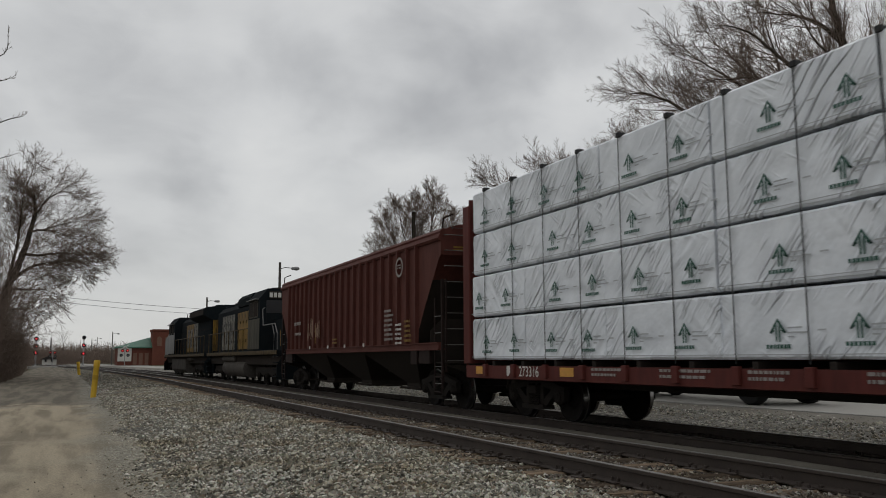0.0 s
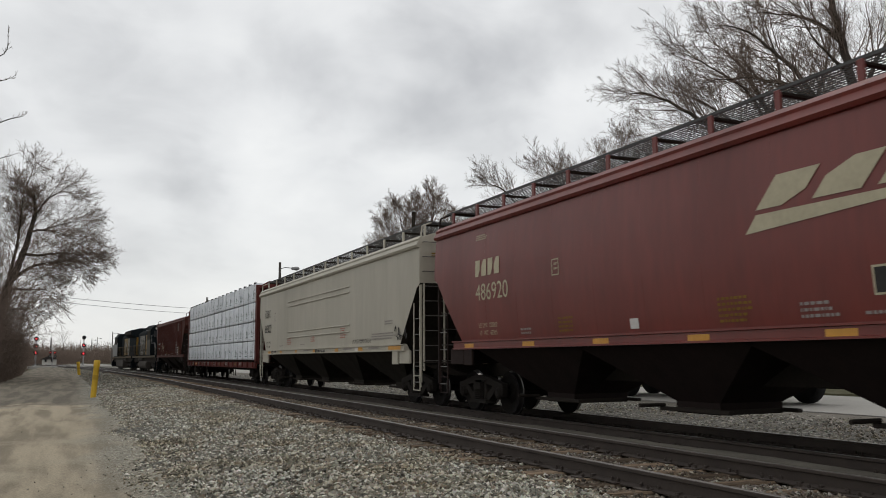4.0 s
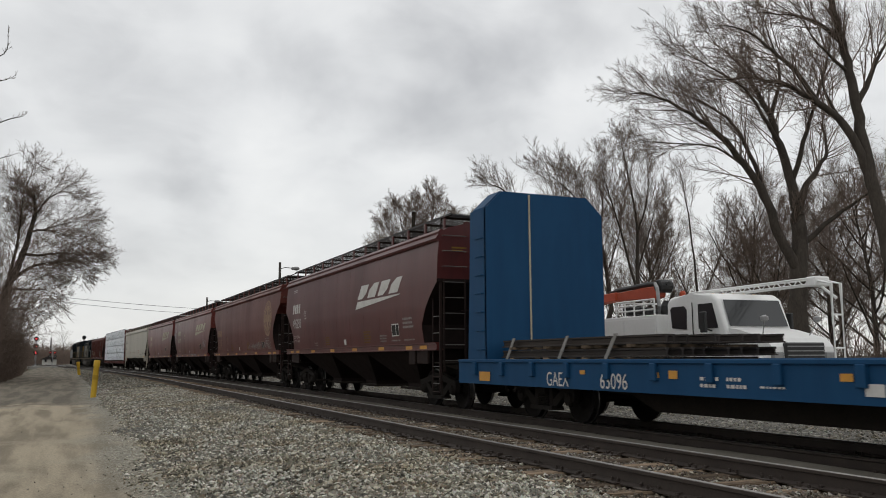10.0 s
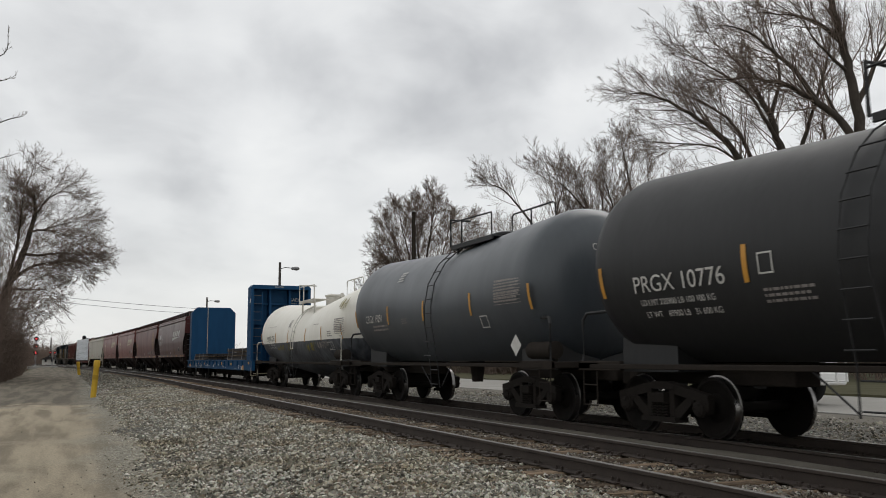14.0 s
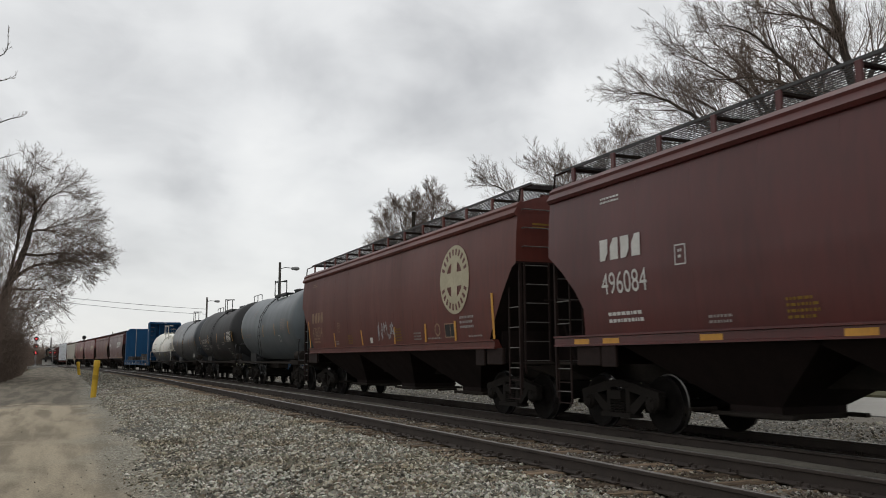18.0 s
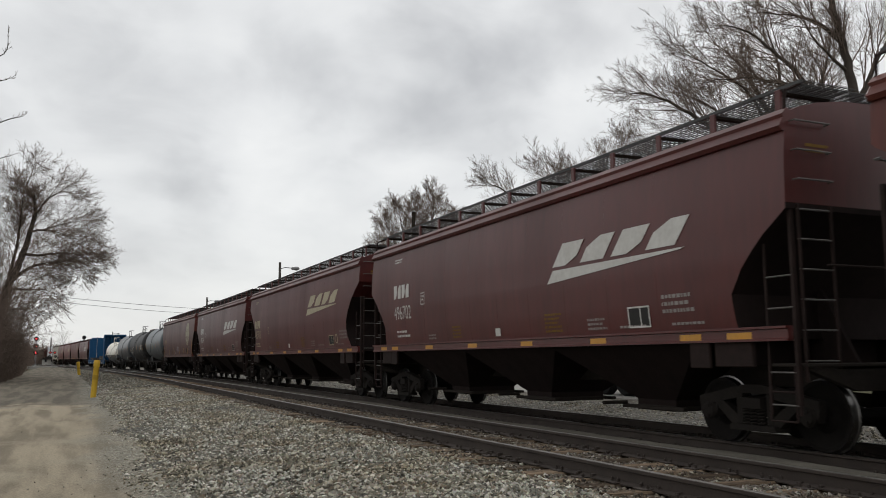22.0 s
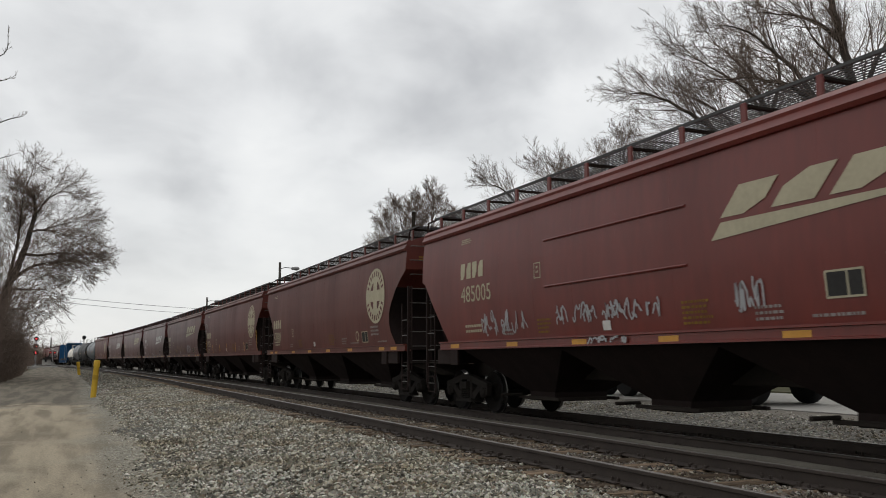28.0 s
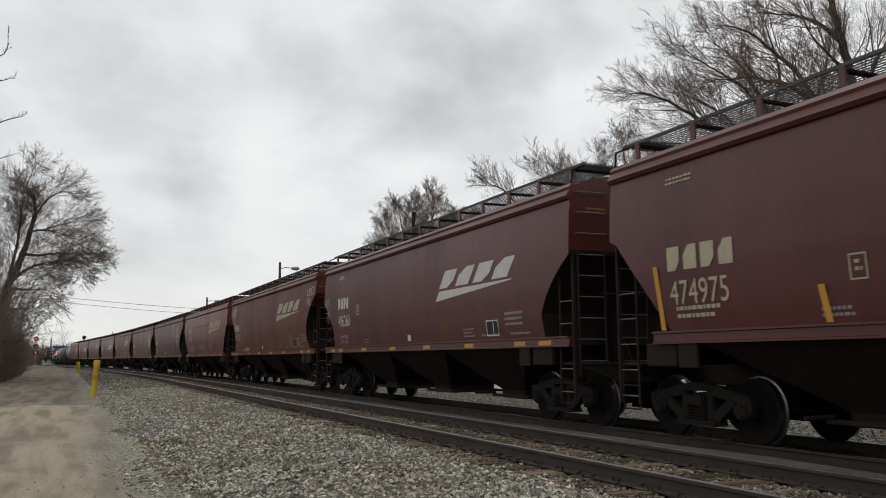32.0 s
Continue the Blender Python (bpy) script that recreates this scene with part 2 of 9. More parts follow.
def merge(bm, b, m=None):
    b.verts.index_update()
    vs = [bm.verts.new(m @ v.co if m else v.co) for v in b.verts]
    for f in b.faces:
        try:
            bm.faces.new([vs[v.index] for v in f.verts])
        except ValueError:
            pass
    b.free()


def tube(bm, pts, r, n=6, r_end=None, closed=True):
    """A round bar along the points."""
    pts = [Vector(p) for p in pts]
    rings, up = [], Vector((0, 0, 1))
    for i, p in enumerate(pts):
        d = (pts[min(i + 1, len(pts) - 1)] - pts[max(i - 1, 0)]).normalized()
        a = d.cross(up)
        a = a.normalized() if a.length > 1e-3 else Vector((1, 0, 0))
        b = d.cross(a)
        q = r if r_end is None else r + (r_end - r) * i / max(1, len(pts) - 1)
        rings.append([bm.verts.new(p + q * (a * math.cos(6.2832 * k / n) + b * math.sin(6.2832 * k / n))) for k in range(n)])
    for u, w in zip(rings, rings[1:]):
        for k in range(n):
            bm.faces.new((u[k], u[(k + 1) % n], w[(k + 1) % n], w[k]))
    if closed:
        bm.faces.new(rings[0][::-1])
        bm.faces.new(rings[-1])


def lathe(bm, prof, n=20, axis="x", at=(0, 0, 0)):
    """Turn a profile of (along, radius) about an axis through at."""
    at = Vector(at)
    rings = []
    for a, r in prof:
        ring = []
        for k in range(n):
            c, s = r * math.cos(6.2832 * k / n), r * math.sin(6.2832 * k / n)
            ring.append(bm.verts.new(at + Vector({"x": (a, c, s), "y": (c, a, s), "z": (c, s, a)}[axis])))
        rings.append(ring)
    for u, w in zip(rings, rings[1:]):
        for k in range(n):
            bm.faces.new((u[k], u[(k + 1) % n], w[(k + 1) % n], w[k]))
    bm.faces.new(rings[0][::-1])
    bm.faces.new(rings[-1])


def prism(bm, pts, axis, lo, hi):
    """A polygon of (u, v) pushed out along an axis. x: (y, z); y: (x, z); z: (x, y)."""
    place = {"x": lambda u, v, w: (w, u, v), "y": lambda u, v, w: (u, w, v), "z": lambda u, v, w: (u, v, w)}[axis]
    a = [bm.verts.new(place(u, v, lo)) for u, v in pts]
    b = [bm.verts.new(place(u, v, hi)) for u, v in pts]
    bm.faces.new(a[::-1])
    bm.faces.new(b)
    for i in range(len(pts)):
        j = (i + 1) % len(pts)
        bm.faces.new((a[i], a[j], b[j], b[i]))


def mesh_of(name, bm, material, smooth=False):
    bmesh.ops.recalc_face_normals(bm, faces=bm.faces[:])
    me = bpy.data.meshes.new(name)
    bm.to_mesh(me)
    bm.free()
    me.materials.append(material)
    if smooth:
        me.shade_smooth()
        me.set_sharp_from_angle(angle=radians(38))
    return me


def part(name, bm, material, parent, label="", smooth=False):
    me = bm if isinstance(bm, bpy.types.Mesh) else mesh_of(name, bm, material, smooth)
    ob = new(name, me)
    ob.parent = parent
    if label:
        ob["label"] = label
    return ob


def put(name, me, parent, x=0, y=0, z=0, rz=0, label=""):
    """A part on mesh data that it shares with its likes."""
    ob = new(name, me)
    ob.parent = parent
    ob.matrix_basis = pose(x, y, z, 0, 0, rz)
    if label:
        ob["label"] = label
    return ob


def thing(name, label, category, group="", kind="", at=None):
    ob = new(name)
    ob.empty_display_size = 0.3
    if at is not None:
        ob.matrix_basis = at
    return tagged(ob, label, category, group, kind)


def bar_box(name, material, x0, x1, y0, y1, z0, z1, bev=0.0):
    bm = bmesh.new()
    box(bm, x0, x1, y0, y1, z0, z1, bev)
    return mesh_of(name, bm, material)
# ---- ground, road, track beds ----
def dirt_material():
    """Packed dirt: tan wheel-worn earth, greyer where the road was patched farther on, gravel trodden in along its edge."""
    m = bpy.data.materials.new("packed_dirt")
    m.use_nodes = True
    nt = m.node_tree
    bs = nt.nodes["Principled BSDF"]
    n, ln = nt.nodes.new, nt.links.new
    g, sp = n("ShaderNodeNewGeometry"), n("ShaderNodeSeparateXYZ")
    ln(g.outputs["Position"], sp.inputs[0])

    def tex(scale, detail, stretch=(1, 1, 1)):
        mp, t = n("ShaderNodeMapping"), n("ShaderNodeTexNoise")
        mp.inputs["Scale"].default_value = stretch
        t.inputs["Scale"].default_value, t.inputs["Detail"].default_value = scale, detail
        ln(g.outputs["Position"], mp.inputs["Vector"])
        ln(mp.outputs[0], t.inputs["Vector"])
        return t.outputs["Fac"]

    def ramp(v, a, b, c=0.0, d=1.0):
        r = n("ShaderNodeMapRange")
        r.interpolation_type = "SMOOTHSTEP"
        for k, q in enumerate((a, b, c, d)):
            r.inputs[k + 1].default_value = q
        ln(v, r.inputs[0])
        return r.outputs[0]

    def math2(op, a, b):
        r = n("ShaderNodeMath")
        r.operation = op
        for k, q in enumerate((a, b)):
            if isinstance(q, float):
                r.inputs[k].default_value = q
            else:
                ln(q, r.inputs[k])
        return r.outputs[0]

    def mix(f, a, b, mode="MIX"):
        r = n("ShaderNodeMix")
        r.data_type, r.blend_type = "RGBA", mode
        for k, q in ((0, f), (6, a), (7, b)):
            if isinstance(q, tuple):
                r.inputs[k].default_value = rgb(q)
            elif isinstance(q, float):
                r.inputs[k].default_value = q
            else:
                ln(q, r.inputs[k])
        return r.outputs[2]

    worn = tex(1.0, 5, (2.1, 0.2, 1))
    patchy = tex(0.55, 4)
    grain = tex(38, 4)
    col = mix(ramp(worn, 0.38, 0.62), (0.355, 0.305, 0.225), (0.205, 0.175, 0.13))
    col = mix(ramp(patchy, 0.5, 0.72), col, (0.34, 0.30, 0.225))
    far = math2("ADD", sp.outputs[1], math2("MULTIPLY", math2("SUBTRACT", patchy, 0.5), 7.0))
    col = mix(ramp(far, 29.0, 33.5, 0.0, 0.9), col, mix(ramp(worn, 0.4, 0.6), (0.165, 0.147, 0.119), (0.112, 0.10, 0.081)))
    seam = math2("ABSOLUTE", math2("SUBTRACT", math2("ADD", sp.outputs[1], math2("MULTIPLY", worn, 1.6)), 31.8), 0.0)
    col = mix(ramp(seam, 0.05, 0.5, 0.55, 0.0), col, (0.10, 0.088, 0.07))
    vo, vs, vr = n("ShaderNodeTexVoronoi"), n("ShaderNodeSeparateColor"), n("ShaderNodeValToRGB")
    vo.inputs["Scale"].default_value = 42
    ln(g.outputs["Position"], vo.inputs["Vector"])
    ln(vo.outputs["Color"], vs.inputs[0])
    e = vr.color_ramp.elements
    e[0].color, e[1].color = rgb((0.05, 0.048, 0.04)), rgb((0.36, 0.35, 0.30))
    ln(vs.outputs[0], vr.inputs[0])
    edge = math2("ADD", math2("SUBTRACT", sp.outputs[0], math2("MULTIPLY", sp.outputs[1], 0.008)), math2("MULTIPLY", math2("SUBTRACT", patchy, 0.5), 1.9))
    col = mix(math2("MULTIPLY", ramp(edge, 0.0, 1.0), ramp(grain, 0.35, 0.55)), col, vr.outputs[0])
    col = mix(0.55, col, math2("ADD", ramp(grain, 0.3, 0.7, 0.55, 1.1), 0.0), "MULTIPLY")
    ln(col, bs.inputs["Base Color"])
    bs.inputs["Roughness"].default_value = 0.97
    bs.inputs["Specular IOR Level"].default_value = 0.1
    bp = n("ShaderNodeBump")
    bp.inputs["Strength"].default_value, bp.inputs["Distance"].default_value = 0.7, 0.02
    ln(math2("ADD", math2("MULTIPLY", worn, 0.7), grain), bp.inputs["Height"])
    ln(bp.outputs[0], bs.inputs["Normal"])
    return m


DIRT = dirt_material()
EARTH = paint("dull_grass_and_earth", (0.11, 0.10, 0.065), (0.055, 0.058, 0.032), 0.7, 1.0, 0, 0.5, 9, world=True)
STONE_TONES = ((0.05, 0.047, 0.038), (0.32, 0.305, 0.25), (0.09, 0.085, 0.068), (0.74, 0.72, 0.62), (0.30, 0.24, 0.175), (0.16, 0.152, 0.122), (0.50, 0.485, 0.40), (0.9, 0.88, 0.79))
BALLAST = stone_sheet("grey_ballast", tuple(tuple(0.6 * c for c in t) for t in STONE_TONES), 22)
BED = paint("oil_dark_track_bed", (0.08, 0.07, 0.059), (0.03, 0.027, 0.023), 2.2, 0.95, 0, 0.8, 24, (1, 1, 1), 0.14, world=True)
DUST = paint("grey_brown_dust_and_grit", (0.165, 0.152, 0.127), (0.08, 0.073, 0.061), 1.3, 0.97, 0, 0.5, 34, (1, 1, 1), 0.18, world=True)
FINES = paint("brown_ballast_fines", (0.125, 0.096, 0.074), (0.045, 0.037, 0.03), 1.6, 0.97, 0, 0.9, 26, (1, 1, 1), 0.16, world=True)
PALE_BALLAST = stone_sheet("pale_ballast", ((0.06, 0.056, 0.048), (0.42, 0.40, 0.35), (0.14, 0.132, 0.112), (0.62, 0.60, 0.53)), 18)
YARD_DUST = paint("grey_yard_dust", (0.20, 0.185, 0.16), (0.13, 0.12, 0.102), 1.1, 0.97, 0, 0.4, 30, (1, 1, 1), 0.2, world=True)
CONCRETE = paint("pale_concrete", (0.37, 0.36, 0.335), (0.27, 0.26, 0.24), 0.6, 0.9, 0, 0.15, 18, world=True)
RAIL_SIDE = paint("rusty_rail_side", (0.050, 0.036, 0.028), (0.026, 0.020, 0.017), 3, 0.85, 0.1, 0.2, 40, world=True)
RAIL_TOP = paint("worn_rail_head", (0.27, 0.26, 0.245), (0.17, 0.16, 0.15), 3, 0.4, 1.0, 0.02, 40, world=True)
TIE_WOOD = paint("weathered_tie_timber", (0.26, 0.19, 0.13), (0.046, 0.036, 0.028), 2.5, 0.95, 0, 0.6, 18, (0.4, 3, 1), 0.16, 0.6)

LINE_S = [-420, -300, -200, -120, -60, -30, -10] + list(range(0, 60, 6)) + list(range(60, 480, 20)) + [480, 560]


def strip(name, material, section, kind_label, stations=LINE_S, rough=0.0, step=None):
    """A band along the line with a cross-section of (lateral, height)."""
    bm = bmesh.new()
    rows = []
    for s in stations:
        row = []
        for x, z in section:
            px, py, _ = on_line(x, s)
            dz = rough * (noise.noise((px * 0.9, py * 0.35, 3.1)) + 0.5 * noise.noise((px * 2.7, py * 1.9, 7.7))) if rough else 0
            row.append(bm.verts.new((px, py, z + dz)))
        rows.append(row)
    for u, w in zip(rows, rows[1:]):
        for i in range(len(section) - 1):
            bm.faces.new((u[i], u[i + 1], w[i + 1], w[i]))
    ob = new(name, mesh_of(name, bm, material, True))
    return tagged(ob, kind_label, name.split("_")[-1], "", "structure")


def flat_ground():
    bm = bmesh.new()
    xs = [-3000, -300, -60, -20, 0, 20, 60, 300, 3000]
    g = [[bm.verts.new((x, y, -0.42)) for x in xs] for y in [-3000, -300, -60, 0, 60, 300, 3000]]
    for u, w in zip(g, g[1:]):
        for i in range(len(xs) - 1):
            bm.faces.new((u[i], u[i + 1], w[i + 1], w[i]))
    ob = new("ground", mesh_of("ground", bm, EARTH))
    tagged(ob, "flat dull winter grass and bare earth beside the line", "ground", "", "structure")


flat_ground()
FINE_S = sorted(set(LINE_S) | {i * 0.75 for i in range(0, 80)} | set(range(60, 200, 4)))
lat = lambda a, b, n: [a + (b - a) * i / n for i in range(n + 1)]


def dirt_road():
    """Runs straight on where the tracks bend away, and climbs a little to the crossing."""
    bm = bmesh.new()
    rows = []
    xs = [-4.6] + lat(-4.3, 1.7, 22) + [2.1]
    for y in sorted({-60, -30, -10, 176, *range(0, 176, 4), *[i * 0.75 for i in range(80)]}):
        up = float(np.interp(y, [45, 70, 100, 130], [0.0, 0.05, 0.12, 0.16]))
        row = []
        for i, x in enumerate(xs):
            dz = 0.034 * (noise.noise((x * 0.9, y * 0.3, 3.1)) + 0.6 * noise.noise((x * 2.7, y * 1.3, 7.7)))
            row.append(bm.verts.new((x, y, -0.5 if i in (0, len(xs) - 1) else -0.235 - 0.022 * math.cos(x * 3.2) + dz + up)))
        rows.append(row)
    for u, w in zip(rows, rows[1:]):
        for i in range(len(xs) - 1):
            bm.faces.new((u[i], u[i + 1], w[i + 1], w[i]))
    tagged(new("dirt_road", mesh_of("dirt_road", bm, DIRT, True)), "pale rutted dirt road beside the gravel", "road", "", "structure")


dirt_road()
strip("ballast_shoulder", BALLAST, [(0.5, -0.5), (0.75, -0.285), (1.0, -0.25), (1.25, -0.22), (1.5, -0.20), (2.2, -0.165), (3.0, -0.12), (3.8, -0.075), (4.4, -0.065), (4.75, -0.10), (4.9, -0.3)],
      "grey crushed stone ballast shoulder along the near track", FINE_S, 0.045)
strip("near_track_bed", FINES, [(4.6, -0.2), (4.7, -0.088), (5.2, -0.085), (6.4, -0.085), (6.9, -0.085), (7.3, -0.09), (7.62, -0.2)],
      "brown fines and broken stone between the ties of the near track", FINE_S, 0.03)
strip("dusty_ledge", DUST, [(7.45, -0.2), (7.5, -0.095), (7.8, -0.06), (8.15, -0.055), (8.3, -0.07), (8.42, -0.2)],
      "dusty grey-brown ledge of fine stone between the two tracks", FINE_S, 0.02)
strip("train_track_bed", BED, [(8.2, -0.16), (8.5, -0.15), (9.2, -0.175), (9.8, -0.18), (10.6, -0.175), (11.2, -0.15), (11.7, -0.12)],
      "oil-dark cinder bed under the far track", FINE_S, 0.02)
strip("far_gravel", PALE_BALLAST, [(11.5, -0.125), (12.4, -0.10), (13.5, -0.06), (13.9, -0.055), (14.0, -0.5)],
      "grey gravel beyond the far track", FINE_S, 0.03)
strip("yard_dirt", YARD_DUST, [(13.75, -0.5), (13.8, -0.057), (14.4, -0.03), (15.1, -0.02), (15.25, -0.5)],
      "smooth grey dust beside the paved yard", FINE_S, 0.015)
strip("paved_lot", CONCRETE, [(15.1, -0.5), (15.15, 0.0), (15.3, 0.0), (21.5, 0.01), (21.6, -0.5)],
      "pale worn concrete yard behind the tracks")
strip("far_verge", EARTH, [(21.4, -0.5), (21.5, 0.06), (24, 0.12), (45, 0.15), (90, 0.1), (91, -0.5)],
      "brown winter verge under the trees", FINE_S, 0.05)

# ---- rails ----
RAIL_SEC = [(-0.07, -0.172), (0.07, -0.172), (0.07, -0.160), (0.012, -0.140), (0.010, -0.045), (0.036, -0.035), (0.036, -0.008), (0.026, -0.001),
            (-0.026, -0.001), (-0.036, -0.008), (-0.036, -0.035), (-0.010, -0.045), (-0.012, -0.140), (-0.07, -0.160)]


def rail(x, z, label):
    bm, top = bmesh.new(), bmesh.new()
    rings, caps = [], []
    for s in sorted(set(LINE_S) | set(range(0, 60, 3))):
        rings.append([bm.verts.new((on_line(x + a, s)[0], on_line(x + a, s)[1], z + b)) for a, b in RAIL_SEC])
        caps.append([top.verts.new((on_line(x + a, s)[0], on_line(x + a, s)[1], z + b)) for a, b in ((-0.03, -0.003), (-0.022, 0.001), (0.022, 0.001), (0.03, -0.003))])
    n = len(RAIL_SEC)
    for u, w in zip(rings, rings[1:]):
        for k in range(n):
            bm.faces.new((u[k], u[(k + 1) % n], w[(k + 1) % n], w[k]))
    for u, w in zip(caps, caps[1:]):
        for k in range(3):
            top.faces.new((u[k], u[k + 1], w[k + 1], w[k]))
    ob = new("rail", mesh_of("rail", bm, RAIL_SIDE))
    tagged(ob, label, "rail", "rails of the two tracks", "structure")
    part("rail_head", top, RAIL_TOP, ob)


for x0, z0, text in ((NEAR_X, NEAR_Z, "steel rail of the empty near track, rusty side, worn head"), (TRAIN_X, 0.0, "steel rail under the train, dark side, polished head")):
    for side in (-0.7535, 0.7535):
        rail(x0 + side, z0, text)


# ---- ties, with plates and spikes ----
def tie_mesh(seed):
    rnd = random.Random(seed)
    bm = bmesh.new()
    box(bm, -1.3, 1.3, -0.115, 0.115, -0.18, 0, 0.012)
    for v in bm.verts:
        v.co.x += rnd.uniform(-0.03, 0.03)
        v.co.y += rnd.uniform(-0.008, 0.008)
        v.co.z += rnd.uniform(-0.012, 0.004)
    return mesh_of("tie", bm, TIE_WOOD)


TIES = [tie_mesh(i) for i in range(6)]


def plate_mesh():
    bm = bmesh.new()
    box(bm, -0.17, 0.17, -0.09, 0.09, 0, 0.014, 0.004)
    for x in (-0.1, 0.1):
        for y in (-0.05, 0.06):
            box(bm, x - 0.014, x + 0.014, y - 0.012, y + 0.012, 0.012, 0.05, 0.004)
    for y in (-0.13, 0.13):
        box(bm, -0.05, 0.05, y - 0.02, y + 0.02, 0.0, 0.05, 0.006)
    return mesh_of("tie_plate", bm, RAIL_SIDE)


TIE_PLATE = plate_mesh()


def ties(x0, z0, s_from, s_to, name, label):
    rnd = random.Random(5)
    root = thing(name, label, "railway ties", "", "structure")
    s = s_from
    while s < s_to:
        px, py, a = on_line(x0 + rnd.uniform(-0.05, 0.05), s)
        t = put("tie", rnd.choice(TIES), root, px, py, z0 + rnd.uniform(-0.015, 0.01), a + rnd.uniform(-1.5, 1.5))
        if s < 45:
            for side in (-0.7535, 0.7535):
                put("tie_plate", TIE_PLATE, t, side, 0, 0.0)
        s += 0.54 + rnd.uniform(-0.04, 0.04)


ties(NEAR_X, NEAR_Z - 0.172, -4, 90, "near_track_ties", "weathered split wooden ties of the near track")
ties(TRAIN_X, -0.187, -2, 70, "far_track_ties", "dark oily wooden ties under the train")


# ---- crushed stone, as loose pieces ----
STONE = islands("crushed_stone", STONE_TONES, 0.9, 0.3, 55)
# the same stone tones at 0.6, for the farther stones
FAR_STONE = islands("darker_crushed_stone", tuple(tuple(0.6 * c for c in t) for t in STONE_TONES), 0.9, 0.3, 30)
CRIB = islands("oily_crib_stone", ((0.05, 0.044, 0.037), (0.19, 0.155, 0.12), (0.09, 0.077, 0.063), (0.32, 0.285, 0.235), (0.14, 0.11, 0.082), (0.58, 0.55, 0.48)), 0.9, 0.3, 55)
YARD_STONE = islands("pale_yard_stone", ((0.10, 0.094, 0.08), (0.48, 0.46, 0.40), (0.2, 0.188, 0.16), (0.72, 0.70, 0.63)), 0.9, 0.3, 55)
PEBBLE = islands("road_grit", ((0.11, 0.1, 0.085), (0.24, 0.22, 0.18), (0.33, 0.31, 0.27)), 0.95, 0.2, 55)


def scatter(name, label, count, x_of, s_of, z_of, size, material, seed):
    rng = np.random.default_rng(seed)
    base = np.array([(1, 0, 0), (-1, 0, 0), (0, 1, 0), (0, -1, 0), (0, 0, 1), (0, 0, -1)], float)
    tri = np.array([(0, 2, 4), (2, 1, 4), (1, 3, 4), (3, 0, 4), (2, 0, 5), (1, 2, 5), (3, 1, 5), (0, 3, 5)])
    s, u = s_of(rng, count), rng.random(count)
    x = x_of(rng, s, count)
    ok = np.where(s > BEND_FROM, s - BEND_FROM, 0)
    px, py = x - ok * ok * BEND / 2, s
    r = size[0] + (size[1] - size[0]) * u ** 2.2
    v = base[None] * (r[:, None] * rng.uniform(0.6, 1.25, (count, 3)))[:, None, :] + rng.normal(0, 0.22, (count, 6, 3)) * r[:, None, None]
    a, b = rng.uniform(0, 6.28, count), rng.uniform(-0.7, 0.7, count)
    ca, sa, cb, sb = np.cos(a)[:, None], np.sin(a)[:, None], np.cos(b)[:, None], np.sin(b)[:, None]
    X, Y, Z = v[..., 0] * ca - v[..., 1] * sa, v[..., 0] * sa + v[..., 1] * ca, v[..., 2]
    Y, Z = Y * cb - Z * sb, Y * sb + Z * cb
    P = np.stack([X + px[:, None], Y + py[:, None], Z * 0.8 + (z_of(x) + r * 0.25)[:, None]], -1).reshape(-1, 3)
    F = (tri[None] + 6 * np.arange(count)[:, None, None]).reshape(-1, 3)
    me = bpy.data.meshes.new(name)
    me.from_pydata(P.tolist(), [], F.tolist())
    me.materials.append(material)
    ob = new(name, me)
    tagged(ob, label, "gravel", "", "stuff")


near_first = lambda lo, hi, p: (lambda rng, n: lo + (hi - lo) * rng.random(n) ** p)
shoulder_z = lambda x: np.interp(x, [0.7, 1.1, 1.5, 2.2, 3.0, 3.8, 4.5, 7.4], [-0.235, -0.228, -0.20, -0.165, -0.12, -0.075, -0.07, -0.1])
scatter("shoulder_stones", "loose grey and white crushed ballast stones", 90000, lambda rng, s, n: (1.0 + 0.009 * s) + (3.7 - 0.009 * s) * rng.random(n) ** 0.85 + 0.14 * rng.normal(size=n), near_first(5.5, 50, 1.6),
        shoulder_z, (0.012, 0.041), STONE, 1)
scatter("far_shoulder_stones", "crushed ballast stones farther along the shoulder", 16000, lambda rng, s, n: (1.0 + 0.009 * s) + (3.7 - 0.009 * s) * rng.random(n), near_first(42, 130, 1.5),
        shoulder_z, (0.03, 0.075), FAR_STONE, 8)
scatter("edge_gravel", "thin gravel trodden into the edge of the dirt road", 4500, lambda rng, s, n: 0.86 + 0.0105 * s + 0.17 * rng.normal(size=n), near_first(6, 45, 1.5),
        lambda x: np.interp(x, [-0.5, 0.7, 1.1, 1.5, 2.2], [-0.235, -0.235, -0.228, -0.195, -0.165]), (0.006, 0.026), STONE, 6)
scatter("crib_stones", "small dark ballast stones between the ties", 36000, lambda rng, s, n: 4.75 + 2.5 * rng.random(n), near_first(3.5, 34, 1.5),
        lambda x: np.where(np.abs(np.abs(x - NEAR_X) - 0.7535) < 0.16, -0.085, -0.058), (0.012, 0.034), CRIB, 2)
scatter("yard_side_stones", "loose pale stones beyond the train", 17000, lambda rng, s, n: 11.3 + 3.5 * rng.random(n), near_first(6, 60, 1.2),
        lambda x: np.interp(x, [11.6, 12.6, 13.5, 15], [-0.14, -0.10, -0.06, -0.05]), (0.018, 0.05), YARD_STONE, 3)
